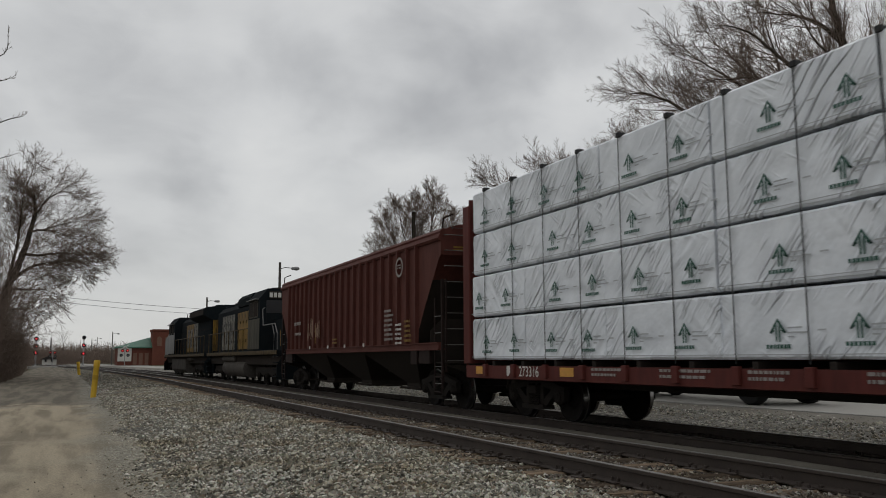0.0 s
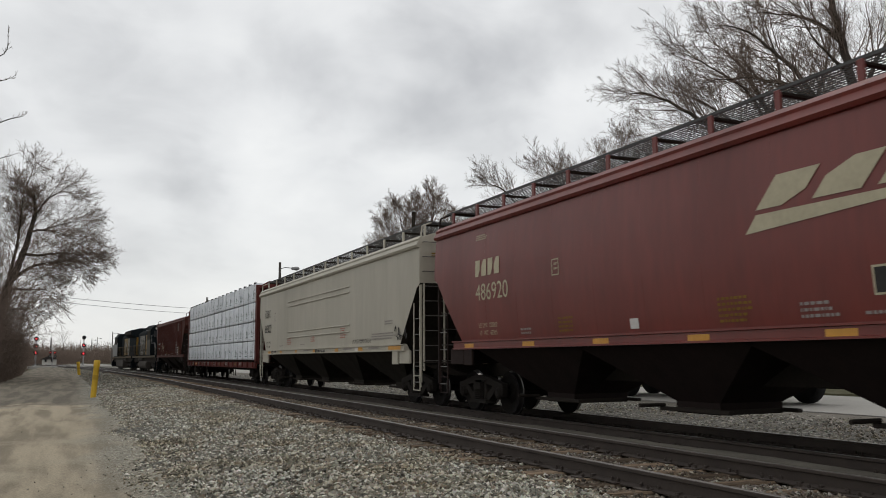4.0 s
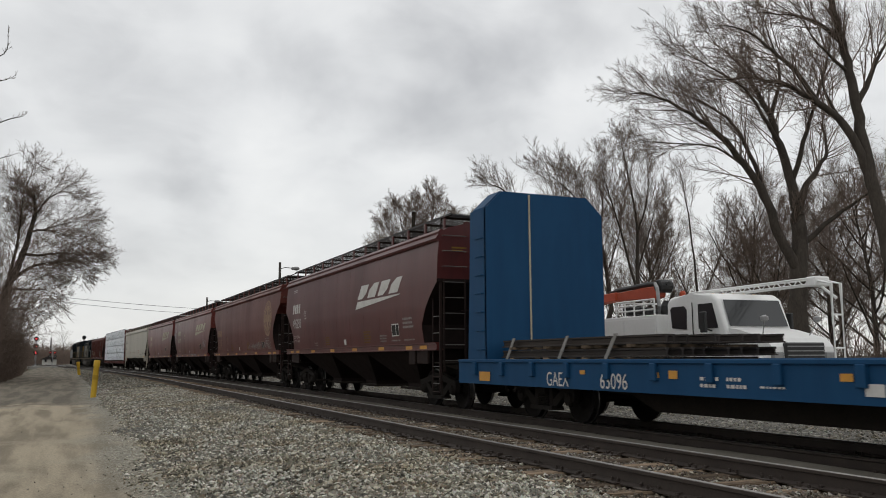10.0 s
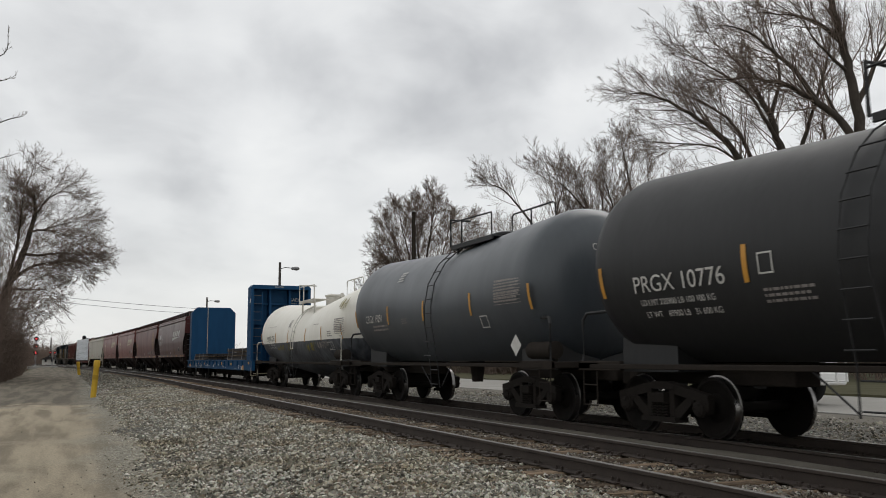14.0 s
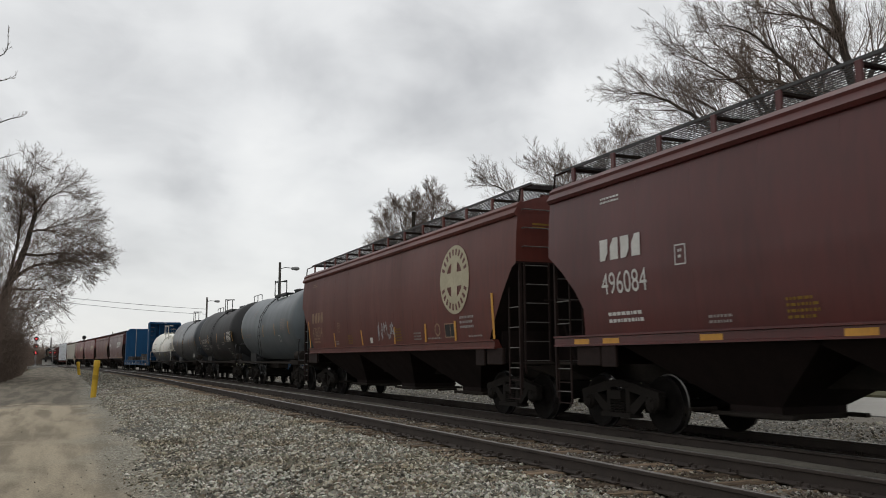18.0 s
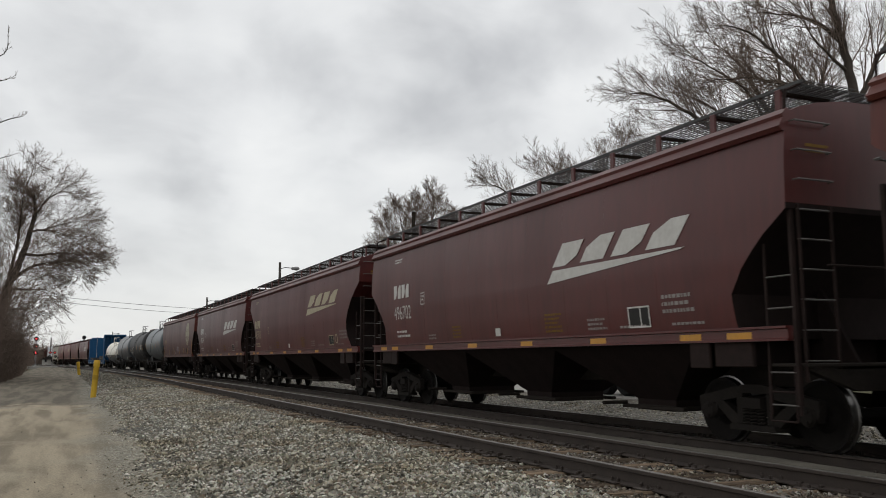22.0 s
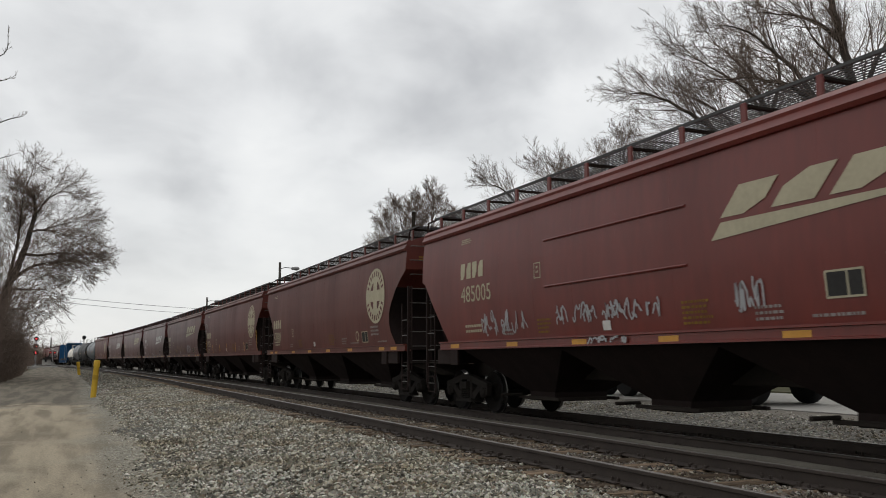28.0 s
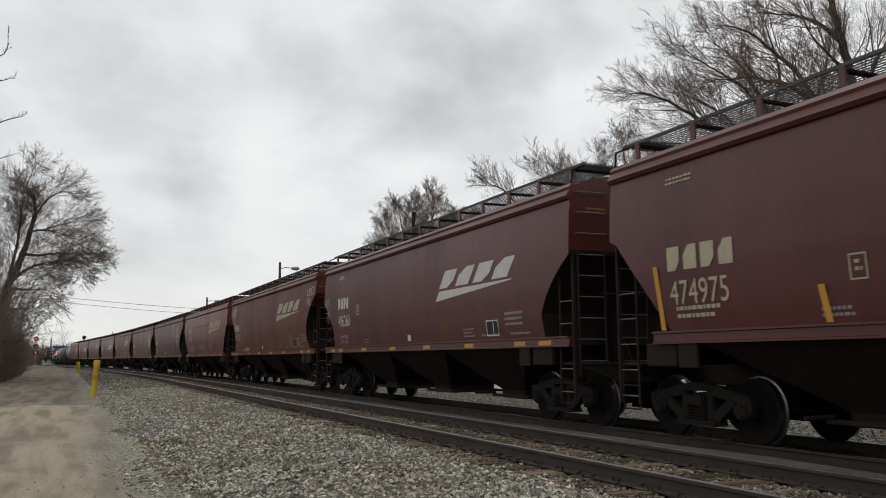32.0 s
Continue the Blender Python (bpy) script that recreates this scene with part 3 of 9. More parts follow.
scatter("road_edge_grit", "thin scatter of grit on the dirt road", 2200, lambda rng, s, n: 1.4 - 2.4 * rng.random(n) ** 4.0, near_first(7, 34, 1.5),
        lambda x: -0.243 - 0.02 * np.cos(x * 3.2), (0.004, 0.014), PEBBLE, 4)
# ---- running gear shared by all wagons: forward is +y, the side the camera sees is -x ----
WHEEL_R = 0.46


def wheelset_mesh():
    bm = bmesh.new()
    for sx in (-1, 1):
        prof = [(0.66, 0.10), (0.66, 0.30), (0.665, 0.40), (0.672, 0.488), (0.700, 0.488), (0.706, 0.462), (0.800, 0.455), (0.800, 0.405), (0.765, 0.36), (0.745, 0.22), (0.795, 0.17), (0.815, 0.12), (0.815, 0.07)]
        lathe(bm, [(sx * a, r) for a, r in prof], 26, "x")
        for k in range(3):
            c, s = math.cos(k * 2.094), math.sin(k * 2.094)
            box(bm, sx * 0.80 - 0.02, sx * 0.80 + 0.02, 0.11 * c - 0.02, 0.11 * c + 0.02, 0.11 * s - 0.02, 0.11 * s + 0.02)
    lathe(bm, [(-1.0, 0.075), (-0.6, 0.09), (0, 0.08), (0.6, 0.09), (1.0, 0.075)], 10, "x")
    me = mesh_of("wheelset", bm, WHEEL_STEEL, True)
    me.materials.append(TREAD)
    for f in me.polygons:
        r = math.hypot(f.center.y, f.center.z)
        if r > 0.44 and 0.70 < abs(f.center.x) < 0.81:
            f.material_index = 1
    return me


def sideframe_mesh():
    """One cast side frame: arch, two windows' worth of gaps, spring seat, pedestals."""
    bm = bmesh.new()
    for s in (-1, 1):
        prism(bm, [(s * 0.30, 0.66), (s * 0.62, 0.60), (s * 0.98, 0.55), (s * 1.08, 0.57), (s * 1.08, 0.66), (s * 0.80, 0.71), (s * 0.40, 0.80), (s * 0.30, 0.80)], "x", -0.07, 0.07)
        prism(bm, [(s * 0.26, 0.30), (s * 0.40, 0.26), (s * 0.70, 0.50), (s * 0.74, 0.60), (s * 0.60, 0.60), (s * 0.30, 0.40)], "x", -0.06, 0.06)
        box(bm, -0.075, 0.075, s * 0.27 - 0.06, s * 0.27 + 0.06, 0.30, 0.72, 0.012)
        prism(bm, [(s * 0.74, 0.38), (s * 0.78, 0.62), (s * 0.72, 0.62)], "x", -0.06, 0.06)
        prism(bm, [(s * 1.05, 0.38), (s * 1.09, 0.60), (s * 1.0, 0.60)], "x", -0.06, 0.06)
    prism(bm, [(-0.34, 0.72), (0.34, 0.72), (0.34, 0.80), (0.16, 0.84), (-0.16, 0.84), (-0.34, 0.80)], "x", -0.08, 0.08)
    prism(bm, [(-0.42, 0.22), (0.42, 0.22), (0.40, 0.30), (-0.40, 0.30)], "x", -0.13, 0.13)
    return mesh_of("sideframe", bm, TRUCK_STEEL)


def spring_mesh():
    bm = bmesh.new()
    pts = [(0.058 * math.cos(k * 1.047), 0.058 * math.sin(k * 1.047), 0.3 + 0.22 * k / 30) for k in range(31)]
    tube(bm, pts, 0.016, 5)
    return mesh_of("spring", bm, TRUCK_STEEL, True)


def cap_mesh():
    bm = bmesh.new()
    lathe(bm, [(0, 0.135), (-0.06, 0.135), (-0.08, 0.11), (-0.10, 0.11), (-0.115, 0.06)], 14, "x")
    for k in range(3):
        c, s = 0.075 * math.cos(k * 2.094), 0.075 * math.sin(k * 2.094)
        box(bm, -0.13, -0.10, c - 0.015, c + 0.015, s - 0.015, s + 0.015)
    return mesh_of("bearing_cap", bm, TRUCK_STEEL, True)


def bolster_mesh():
    bm = bmesh.new()
    prism(bm, [(-1.15, 0.52), (1.15, 0.52), (1.15, 0.66), (0.5, 0.72), (0.2, 0.78), (-0.2, 0.78), (-0.5, 0.72), (-1.15, 0.66)], "y", -0.18, 0.18)
    for s in (-1, 1):
        box(bm, -0.95, 0.95, s * 0.40 - 0.04, s * 0.40 + 0.04, 0.36, 0.46, 0.01)
        box(bm, s * 0.75 - 0.05, s * 0.75 + 0.05, -0.44, -0.37, 0.30, 0.56)
        box(bm, s * 0.75 - 0.05, s * 0.75 + 0.05, 0.37, 0.44, 0.30, 0.56)
    return mesh_of("truck", bm, TRUCK_STEEL)


WHEELSET, SIDEFRAME, SPRING, CAP, BOLSTER = wheelset_mesh(), sideframe_mesh(), spring_mesh(), cap_mesh(), bolster_mesh()
SPINNING = []


def add_truck(root, y, base=0.89, axles=2):
    t = put("truck", BOLSTER, root, 0, y, 0)
    for sx in (-1, 1):
        sf = put("sideframe", SIDEFRAME, t, sx * 1.0, 0, 0)
        for k in (-0.13, 0.0, 0.13):
            put("spring", SPRING, t, sx * 1.06, k, 0)
        for yy in (-base, base):
            put("bearing_cap", CAP, t, sx * 1.0, yy, WHEEL_R, 0 if sx < 0 else 180)
    for yy in (-base, base):
        w = put("wheelset", WHEELSET, root, 0, y + yy, WHEEL_R)
        SPINNING.append((w, root, y + yy))
    return t


def coupler_mesh():
    bm = bmesh.new()
    box(bm, -0.09, 0.09, -0.55, 0.0, 0.78, 0.96, 0.02)
    prism(bm, [(-0.16, 0.0), (0.14, 0.0), (0.17, 0.22), (0.05, 0.26), (0.02, 0.12), (-0.06, 0.12), (-0.10, 0.24), (-0.19, 0.20)], "z", 0.74, 1.0)
    return mesh_of("coupler", bm, TRUCK_STEEL)


def hose_mesh():
    bm = bmesh.new()
    tube(bm, [(-0.28, -0.1, 0.82), (-0.30, 0.05, 0.72), (-0.26, 0.2, 0.52), (-0.16, 0.34, 0.44), (-0.05, 0.46, 0.46)], 0.028, 7)
    return mesh_of("brake_hose", bm, UNDER, True)


COUPLER, HOSE = coupler_mesh(), hose_mesh()


def add_ends(root, half):
    for s, rz in ((1, 0), (-1, 180)):
        put("coupler", COUPLER, root, 0, s * (half - 0.12), 0, rz)
        put("brake_hose", HOSE, root, 0, s * (half - 0.45), 0, rz)


# ---- marks on the wagon sides ----
def mark(root, name, pts, material, side, lift=0.012, label=""):
    """A flat painted mark: a polygon of (y, z) laid on the side whose half-width at height z is side(z)."""
    bm = bmesh.new()
    out = [bm.verts.new((-(side(z) + lift), y, z)) for y, z in pts]
    bm.faces.new(out)
    return part(name, bm, material, root, label)


def panel(root, name, y, z, w, h, material, side, lift=0.012, label=""):
    return mark(root, name, [(y, z), (y - w, z), (y - w, z + h), (y, z + h)], material, side, lift, label)


def bars(root, name, y, z, w, h, rows, material, side, seed=0, lift=0.012):
    """Lines of small lettering too fine to read: plain bars in one mesh."""
    rnd = random.Random(seed + int(abs(y) * 100))
    bm = bmesh.new()
    rh = h / rows
    for r in range(rows):
        z1 = z + h - r * rh
        z0, yy = z1 - rh * 0.5, y
        while y - yy < w * rnd.uniform(0.75, 1.0):
            ww = min(rnd.uniform(0.035, 0.12) * max(0.7, min(w, 1.3)), w - (y - yy))
            if ww < 0.02:
                break
            bm.faces.new([bm.verts.new((-(side(q) + lift), p, q)) for p, q in ((yy, z0), (yy - ww, z0), (yy - ww, z1), (yy, z1))])
            yy -= ww + 0.022
    return tagged(part(name, bm, material, root), kind="stuff")


def lettering(root, name, text, y, z, size, material, side, lift=0.012, squeeze=1.0, label=""):
    """Words that can be read, in the built-in font, from y towards the rear."""
    cu = bpy.data.curves.new(name, "FONT")
    cu.body, cu.size = text, size
    tmp = bpy.data.objects.new(name, cu)
    me = bpy.data.meshes.new_from_object(tmp)
    bpy.data.objects.remove(tmp)
    bpy.data.curves.remove(cu)
    for v in me.vertices:
        u, w = v.co.x * squeeze, v.co.y
        v.co = (-(side(z + w) + lift), y - u, z + w)
    me.materials.clear()
    me.materials.append(material)
    ob = new(name, me)
    ob.parent = root
    if label:
        ob["label"] = label
    return ob


def block_word(root, y, z, w, h, material, side, count=4, slant=0.0, name="mark_block", lift=0.012):
    """A company mark as a row of plain slanted blocks, each with one corner cut off."""
    cell = w / count
    for i in range(count):
        a = y - i * cell
        p = lambda u, v: (a - cell * 0.76 * u - slant * h * v, z + h * v)
        pts = [(0, 0), (0.62, 0), (1, 0.36), (1, 1), (0, 1)] if i % 2 == 0 else [(0, 0), (1, 0), (1, 1), (0.4, 1), (0, 0.6)]
        mark(root, name, [p(u, v) for u, v in pts], material, side, lift)


# ---- covered hopper wagons ----
SIDE_Z = [1.45, 1.55, 1.932, 2.548, 3.117, 3.686, 4.122, 4.235]
SIDE_X = {"round": [1.49, 1.515, 1.565, 1.61, 1.615, 1.59, 1.545, 1.53], "flat": [1.55] * 8}
ROOF = [(1.5, 4.273), (1.3, 4.368), (0.95, 4.463), (0.5, 4.529), (0.0, 4.548)]
# how far the side sheet is cut back at the ends, by height
ENDS = {"slope": [(1.45, 1.45), (1.752, 1.22), (2.358, 0.72), (3.003, 0.17), (3.079, 0.0), (4.444, 0.0)],
        "step": [(1.45, 0.96), (1.695, 1.02), (2.046, 1.04), (2.358, 0.82), (2.605, 0.57), (2.757, 0.4), (2.956, 0.12), (3.041, 0.0), (4.444, 0.0)],
        "long": [(1.45, 1.75), (2.548, 0.95), (3.61, 0.12), (3.686, 0.0), (4.444, 0.0)],
        "curve": [(1.45, 0.82), (1.676, 0.98), (1.932, 1.2), (2.188, 1.28), (2.453, 1.22), (2.709, 1.06), (3.022, 0.74), (3.306, 0.38), (3.496, 0.05), (3.553, 0.0), (4.444, 0.0)]}


def ladder_mesh(name, material, w, z0, z1, along, step=0.36):
    """Two stiles and round rungs; along is the axis of its width."""
    bm = bmesh.new()
    for u in (0, w):
        if along == "y":
            box(bm, -0.016, 0.016, u - 0.016, u + 0.016, z0, z1, 0.005)
        else:
            box(bm, u - 0.022, u + 0.022, -0.02, 0.02, z0, z1, 0.006)
    z, stiles = z0 + 0.12, len(bm.faces)
    while z < z1 - 0.05:
        tube(bm, [(0, 0, z), (0, w, z) if along == "y" else (w, 0, z)], 0.012, 6)
        z += step
    return rung_faces(mesh_of(name, bm, material), stiles)


def rung_faces(me, first):
    """The paler rung steel on the faces from that one on."""
    me.materials.append(RUNG_PALE)
    for f in me.polygons[first:]:
        f.material_index = 1
    return me


def walkway_mesh(length, material):
    """Open grating: long bars, cross bars."""
    bm = bmesh.new()
    for i in range(13):
        x = i * 0.079
        box(bm, x - 0.007, x + 0.007, -length / 2, length / 2, 0.006, 0.018)
    n = int(length / 0.11)
    for i in range(n + 1):
        y = -length / 2 + length * i / n
        box(bm, 0, 0.95, y - 0.007, y + 0.007, 0.008, 0.016)
    box(bm, -0.010, 0.010, -length / 2, length / 2, -0.01, 0.035)
    return mesh_of("running_board", bm, material)


def end_ladder_mesh(material):
    """Stiles up to the end sheet, with rungs."""
    bm = bmesh.new()
    for u in (0.06, 0.62):
        box(bm, u - 0.02, u + 0.02, -0.018, 0.018, 0.9, 3.1, 0.006)
    stiles = len(bm.faces)
    for k in range(6):
        z = 1.16 + k * 0.375
        tube(bm, [(0.04, 0, z), (0.64, 0, z)], 0.0125, 6)
    return rung_faces(mesh_of("end_ladder", bm, material), stiles)


def end_rung_mesh():
    """One rung bracketed to the end sheet."""
    bm = bmesh.new()
    tube(bm, [(0.04, 0.03, 0), (0.04, -0.05, 0), (0.64, -0.05, 0), (0.64, 0.03, 0)], 0.0125, 6)
    return mesh_of("end_rung", bm, RUNG_PALE)


def hopper(label, length, paint_mat, under_mat, section="round", end="slope", ribs=0, bays=3, beads=False, boards=True, fit_mat=None, over=1.2, group="covered hopper wagons", sill_mat=None):
    root = thing("covered_hopper", label, "railway wagon", group)
    lb = length - over
    h = lb / 2
    END_FIT = fit_mat or END_DARK
    xs = SIDE_X[section]
    side = lambda z: float(np.interp(z, SIDE_Z, xs))
    front, rear = end if isinstance(end, tuple) else (end, end)
    cut = lambda kind, z: float(np.interp(z, [a for a, _ in ENDS[kind]], [b for _, b in ENDS[kind]]))
    inset = lambda z, u: cut(front if u > 0 else rear, z)
    # shell
    bm = bmesh.new()
    zs = sorted(set(SIDE_Z) | {a for k in (front, rear) for a, _ in ENDS[k] if a < SIDE_Z[-1]})
    ring = [(-side(z), z) for z in zs] + [(-x, z) for x, z in ROOF[:-1]] + [ROOF[-1]] + [(x, z) for x, z in ROOF[:-1]][::-1] + [(side(z), z) for z in zs[::-1]]
    cols = 9
    grid = [[bm.verts.new((x, (h - inset(z, c - cols // 2)) * (2 * c / (cols - 1) - 1), z)) for c in range(cols)] for x, z in ring]
    for u, w in zip(grid, grid[1:]):
        for c in range(cols - 1):
            bm.faces.new((u[c], u[c + 1], w[c + 1], w[c]))
    m = len(ring)
    for c in (0, cols - 1):
        for i in range(m // 2):
            try:
                bm.faces.new((grid[i][c], grid[i + 1][c], grid[m - 2 - i][c], grid[m - 1 - i][c]) if i < m // 2 - 1 else (grid[i][c], grid[i + 1][c], grid[m - 1 - i][c]))
            except ValueError:
                pass
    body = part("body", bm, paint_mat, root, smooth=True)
    # end sheets below 3.1 m take the dark under colour, painted in for shade
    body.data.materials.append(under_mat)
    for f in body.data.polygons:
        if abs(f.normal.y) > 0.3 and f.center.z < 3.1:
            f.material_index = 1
    for s in (-1, 1):
        # eave chord in two folds, side sill with a lower flange
        bm = bmesh.new()
        prism(bm, [(s * 1.50, 4.02), (s * 1.60, 4.035), (s * 1.635, 4.09), (s * 1.56, 4.205), (s * 1.575, 4.25), (s * 1.49, 4.335), (s * 1.42, 4.31)], "y", -h, h)
        part("eave_chord", bm, paint_mat, root)
        bm = bmesh.new()
        prism(bm, [(s * 1.40, 1.41), (s * 1.60, 1.41), (s * 1.60, 1.435), (s * 1.58, 1.445), (s * 1.58, 1.555), (s * 1.615, 1.565), (s * 1.615, 1.595), (s * 1.50, 1.595)], "y", -h + (1.0 if rear == "slope" else 0.1), h - (1.0 if front == "slope" else 0.1))
        part("side_sill", bm, sill_mat or paint_mat, root)
        lift = 0.0 if boards else -0.36
        rb = walkway_mesh(lb + 0.1, GRATING)
        put("running_board", rb, root, s * 1.25, 0, 4.69 + lift, 0 if s < 0 else 180)
        if not boards:
            continue
        post = bar_box("board_post", paint_mat, -0.02, 0.02, -0.05, 0.05, 0, 0.35, 0.005)
        bearer = bar_box("board_bearer", UNDER, 0.0, 0.95, -0.04, 0.04, -0.045, 0.001, 0.005)
        n = 13
        for i in range(n):
            yp = (2 * i / (n - 1) - 1) * (h - 0.35)
            put("board_post", post, root, s * 1.25, yp, 4.34)
            put("board_bearer", bearer, root, s * 1.25, yp + 0.05, 4.69, 0 if s < 0 else 180)
    bm = bmesh.new()
    prism(bm, [(-0.42, 4.50), (0.42, 4.50), (0.38, 4.62), (0.2, 4.67), (-0.2, 4.67), (-0.38, 4.62)], "y", -h + 0.6, h - 0.6)
    for i in range(12):
        y = -h + 0.9 + i * (lb - 1.8) / 11
        box(bm, -0.46, 0.46, y - 0.04, y + 0.04, 4.54, 4.70, 0.01)
    part("hatch_cover", bm, paint_mat, root)
    if not ribs:
        seam = bmesh.new()
        zz = [1.6, 1.95, 2.5, 3.1, 3.7, 4.02]
        tube(seam, [(-side(z) + 0.004, 0, z) for z in zz], 0.0062, 5)
        seam = mesh_of("weld_seam", seam, paint_mat, True)
        n = int(lb / 1.27)
        for i in range(1, n):
            y = -h + lb * i / n
            if h - abs(y) > 1.5:
                put("weld_seam", seam, root, 0, y, 0)
    if ribs:
        rib = bmesh.new()
        prism(rib, [(-1.55, -0.045), (-1.645, -0.035), (-1.645, 0.035), (-1.55, 0.045)], "z", 1.59, 4.10)
        rib = mesh_of("side_rib", rib, paint_mat)
        for i in range(ribs):
            y = (2 * (i + 0.5) / ribs - 1) * (h - 0.5)
            if h - abs(y) > 1.45:
                put("side_rib", rib, root, 0, y, 0)
                put("side_rib", rib, root, 0, y, 0, 180)
    if beads:
        a0, a1 = (4.25, -3.85) if beads == 4 else (2.25, -1.7)
        for z in (2.06, 2.27, 3.30, 3.48) if beads == 4 else (2.52, 3.38):
            bm = bmesh.new()
            tube(bm, [(-side(z), a0, z), (-side(z) - 0.012, a0 - 0.2, z), (-side(z) - 0.012, a1 + 0.2, z), (-side(z), a1, z)], 0.024, 6)
            part("pressed_bead", bm, paint_mat, root)
    # discharge bays under the body
    span = (lb - 2 * (2.0 if bays == 3 else 1.6)) / bays
    bay = bmesh.new()
    top = [(-1.48, -span * 0.54), (1.48, -span * 0.54), (1.48, span * 0.54), (-1.48, span * 0.54)]
    a = [bay.verts.new((x, y, 1.45)) for x, y in top]
    b = [bay.verts.new((x, y, 0.52)) for x, y in ((-0.62, -0.5), (0.62, -0.5), (0.62, 0.5), (-0.62, 0.5))]
    c = [bay.verts.new((x, y, 0.42)) for x, y in ((-0.62, -0.5), (0.62, -0.5), (0.62, 0.5), (-0.62, 0.5))]
    for p, q in ((a, b), (b, c)):
        for i in range(4):
            bay.faces.new((p[i], p[(i + 1) % 4], q[(i + 1) % 4], q[i]))
    bay.faces.new(c)
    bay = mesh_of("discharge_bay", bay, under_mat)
    gate = bmesh.new()
    box(gate, -0.64, 0.64, -0.5, 0.5, 0.34, 0.43, 0.015)
    for s in (-1, 1):
        box(gate, s * 0.68 - 0.05, s * 0.68 + 0.05, -0.8, 0.8, 0.36, 0.42, 0.01)
        tube(gate, [(s * 0.7, 0.7, 0.45), (s * 1.2, 0.7, 0.45)], 0.03, 8)
    gate = mesh_of("outlet_gate", gate, UNDER)
    for i in range(bays):
        y = (i - (bays - 1) / 2) * span
        g = put("discharge_bay", bay, root, 0, y, 0)
        put("outlet_gate", gate, g, 0, 0, 0)
    bm = bmesh.new()
    box(bm, -0.25, 0.25, -h + 0.05, h - 0.05, 0.78, 1.12, 0.02)
    part("centre_sill", bm, UNDER, root)
    # end platforms, bolster webs, corner frames and ladders
    # platform, web and plate are coloured dark for the shade at the end
    bm = bmesh.new()
    box(bm, -1.46, 1.46, 0, 0.62, 1.09, 1.13, 0.008)
    prism(bm, [(-1.45, 1.06), (1.45, 1.06), (0.6, 0.78), (-0.6, 0.78)], "y", 0.05, 0.16)
    plat = mesh_of("end_platform", bm, UNDER)
    end_sill = bar_box("end_sill", sill_mat or END_FIT, -0.04, 0.04, 0.0, 0.7, 1.08, 1.42, 0.015)
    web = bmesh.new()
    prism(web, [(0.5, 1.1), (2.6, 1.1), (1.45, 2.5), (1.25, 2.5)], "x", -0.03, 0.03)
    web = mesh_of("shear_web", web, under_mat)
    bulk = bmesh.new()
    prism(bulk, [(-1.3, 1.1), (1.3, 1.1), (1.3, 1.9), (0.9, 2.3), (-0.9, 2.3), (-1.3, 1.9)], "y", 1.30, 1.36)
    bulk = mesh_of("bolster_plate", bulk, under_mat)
    step = bmesh.new()
    for x, z in ((-0.0, 0.42), (0.0, 0.78)):
        tube(step, [(x, 0, z), (x, 0.42, z)], 0.014, 6)
    for y in (0, 0.42):
        tube(step, [(0, y, 0.42), (0, y, 1.1)], 0.014, 6)
    step = mesh_of("sill_step", step, END_FIT)
    corner = bmesh.new()
    box(corner, -0.032, 0.032, -0.028, 0.028, 0.62, 3.1, 0.008)
    tube(corner, [(0, 0, 4.2), (0.04, 0, 4.58), (0.3, 0, 4.69)], 0.022, 6)
    corner = mesh_of("corner_post", corner, END_FIT)
    side_lad = ladder_mesh("side_ladder", END_FIT, 0.46, 0.5, 2.66, "y", 0.40)
    end_lad, end_rung = end_ladder_mesh(END_FIT), end_rung_mesh()
    cross = bmesh.new()
    tube(cross, [(-1.0, 0, 2.35), (1.0, 0, 2.35)], 0.016, 6)
    cross = mesh_of("end_handrail", cross, END_FIT)
    tops = bmesh.new()
    for i in range(8):
        box(tops, -1.25, 1.25, i * 0.055 - 0.008, i * 0.055 + 0.008, 0, 0.014)
    for i in range(15):
        box(tops, -1.12 + i * 0.16 - 0.006, -1.12 + i * 0.16 + 0.006, 0, 0.4, 0.004, 0.024)
    tops = mesh_of("end_running_board", tops, GRATING)
    notice = bmesh.new()
    for k in range(2):
        notice.faces.new([notice.verts.new((x, -0.006, z)) for x, z in ((-1.22, 3.86 - 0.07 * k), (-0.82 - 0.1 * k, 3.86 - 0.07 * k), (-0.82 - 0.1 * k, 3.9 - 0.07 * k), (-1.22, 3.9 - 0.07 * k))])
    notice = mesh_of("end_notice", notice, YELLOWMARK)
    drop = bar_box("jacking_pad", sill_mat or END_FIT, -0.03, 0.03, -0.2, 0.2, 1.06, 1.42, 0.012)
    for s, rz in ((-1, 0), (1, 180)):
        put("end_platform", plat, root, 0, s * (h + 0.1), 0, rz)
        put("bolster_plate", bulk, root, 0, s * (h + 0.1), 0, rz)
        put("shear_web", web, root, 0, s * (h + 0.1), 0, rz)
        put("end_handrail", cross, root, 0, s * (h + 0.05), 0, rz)
        put("end_notice", notice, root, 0, s * h, 0, rz)
        put("end_running_board", tops, root, 0, s * (h - 0.05), 4.69 + (0.0 if boards else -0.36), rz)
        for q in (-1, 1):
            put("end_sill", end_sill, root, q * 1.5, s * (h - 0.75) - (0.7 if s > 0 else 0.0), 0)
            put("jacking_pad", drop, root, q * 1.54, s * (h - 1.72), 0)
            put("corner_post", corner, root, q * 1.5, s * (h - 0.04), 0, 0 if q < 0 else 180)
            put("side_ladder", side_lad, root, q * 1.5, s * (h - 0.04) - (0.46 if s > 0 else 0.0), 0)
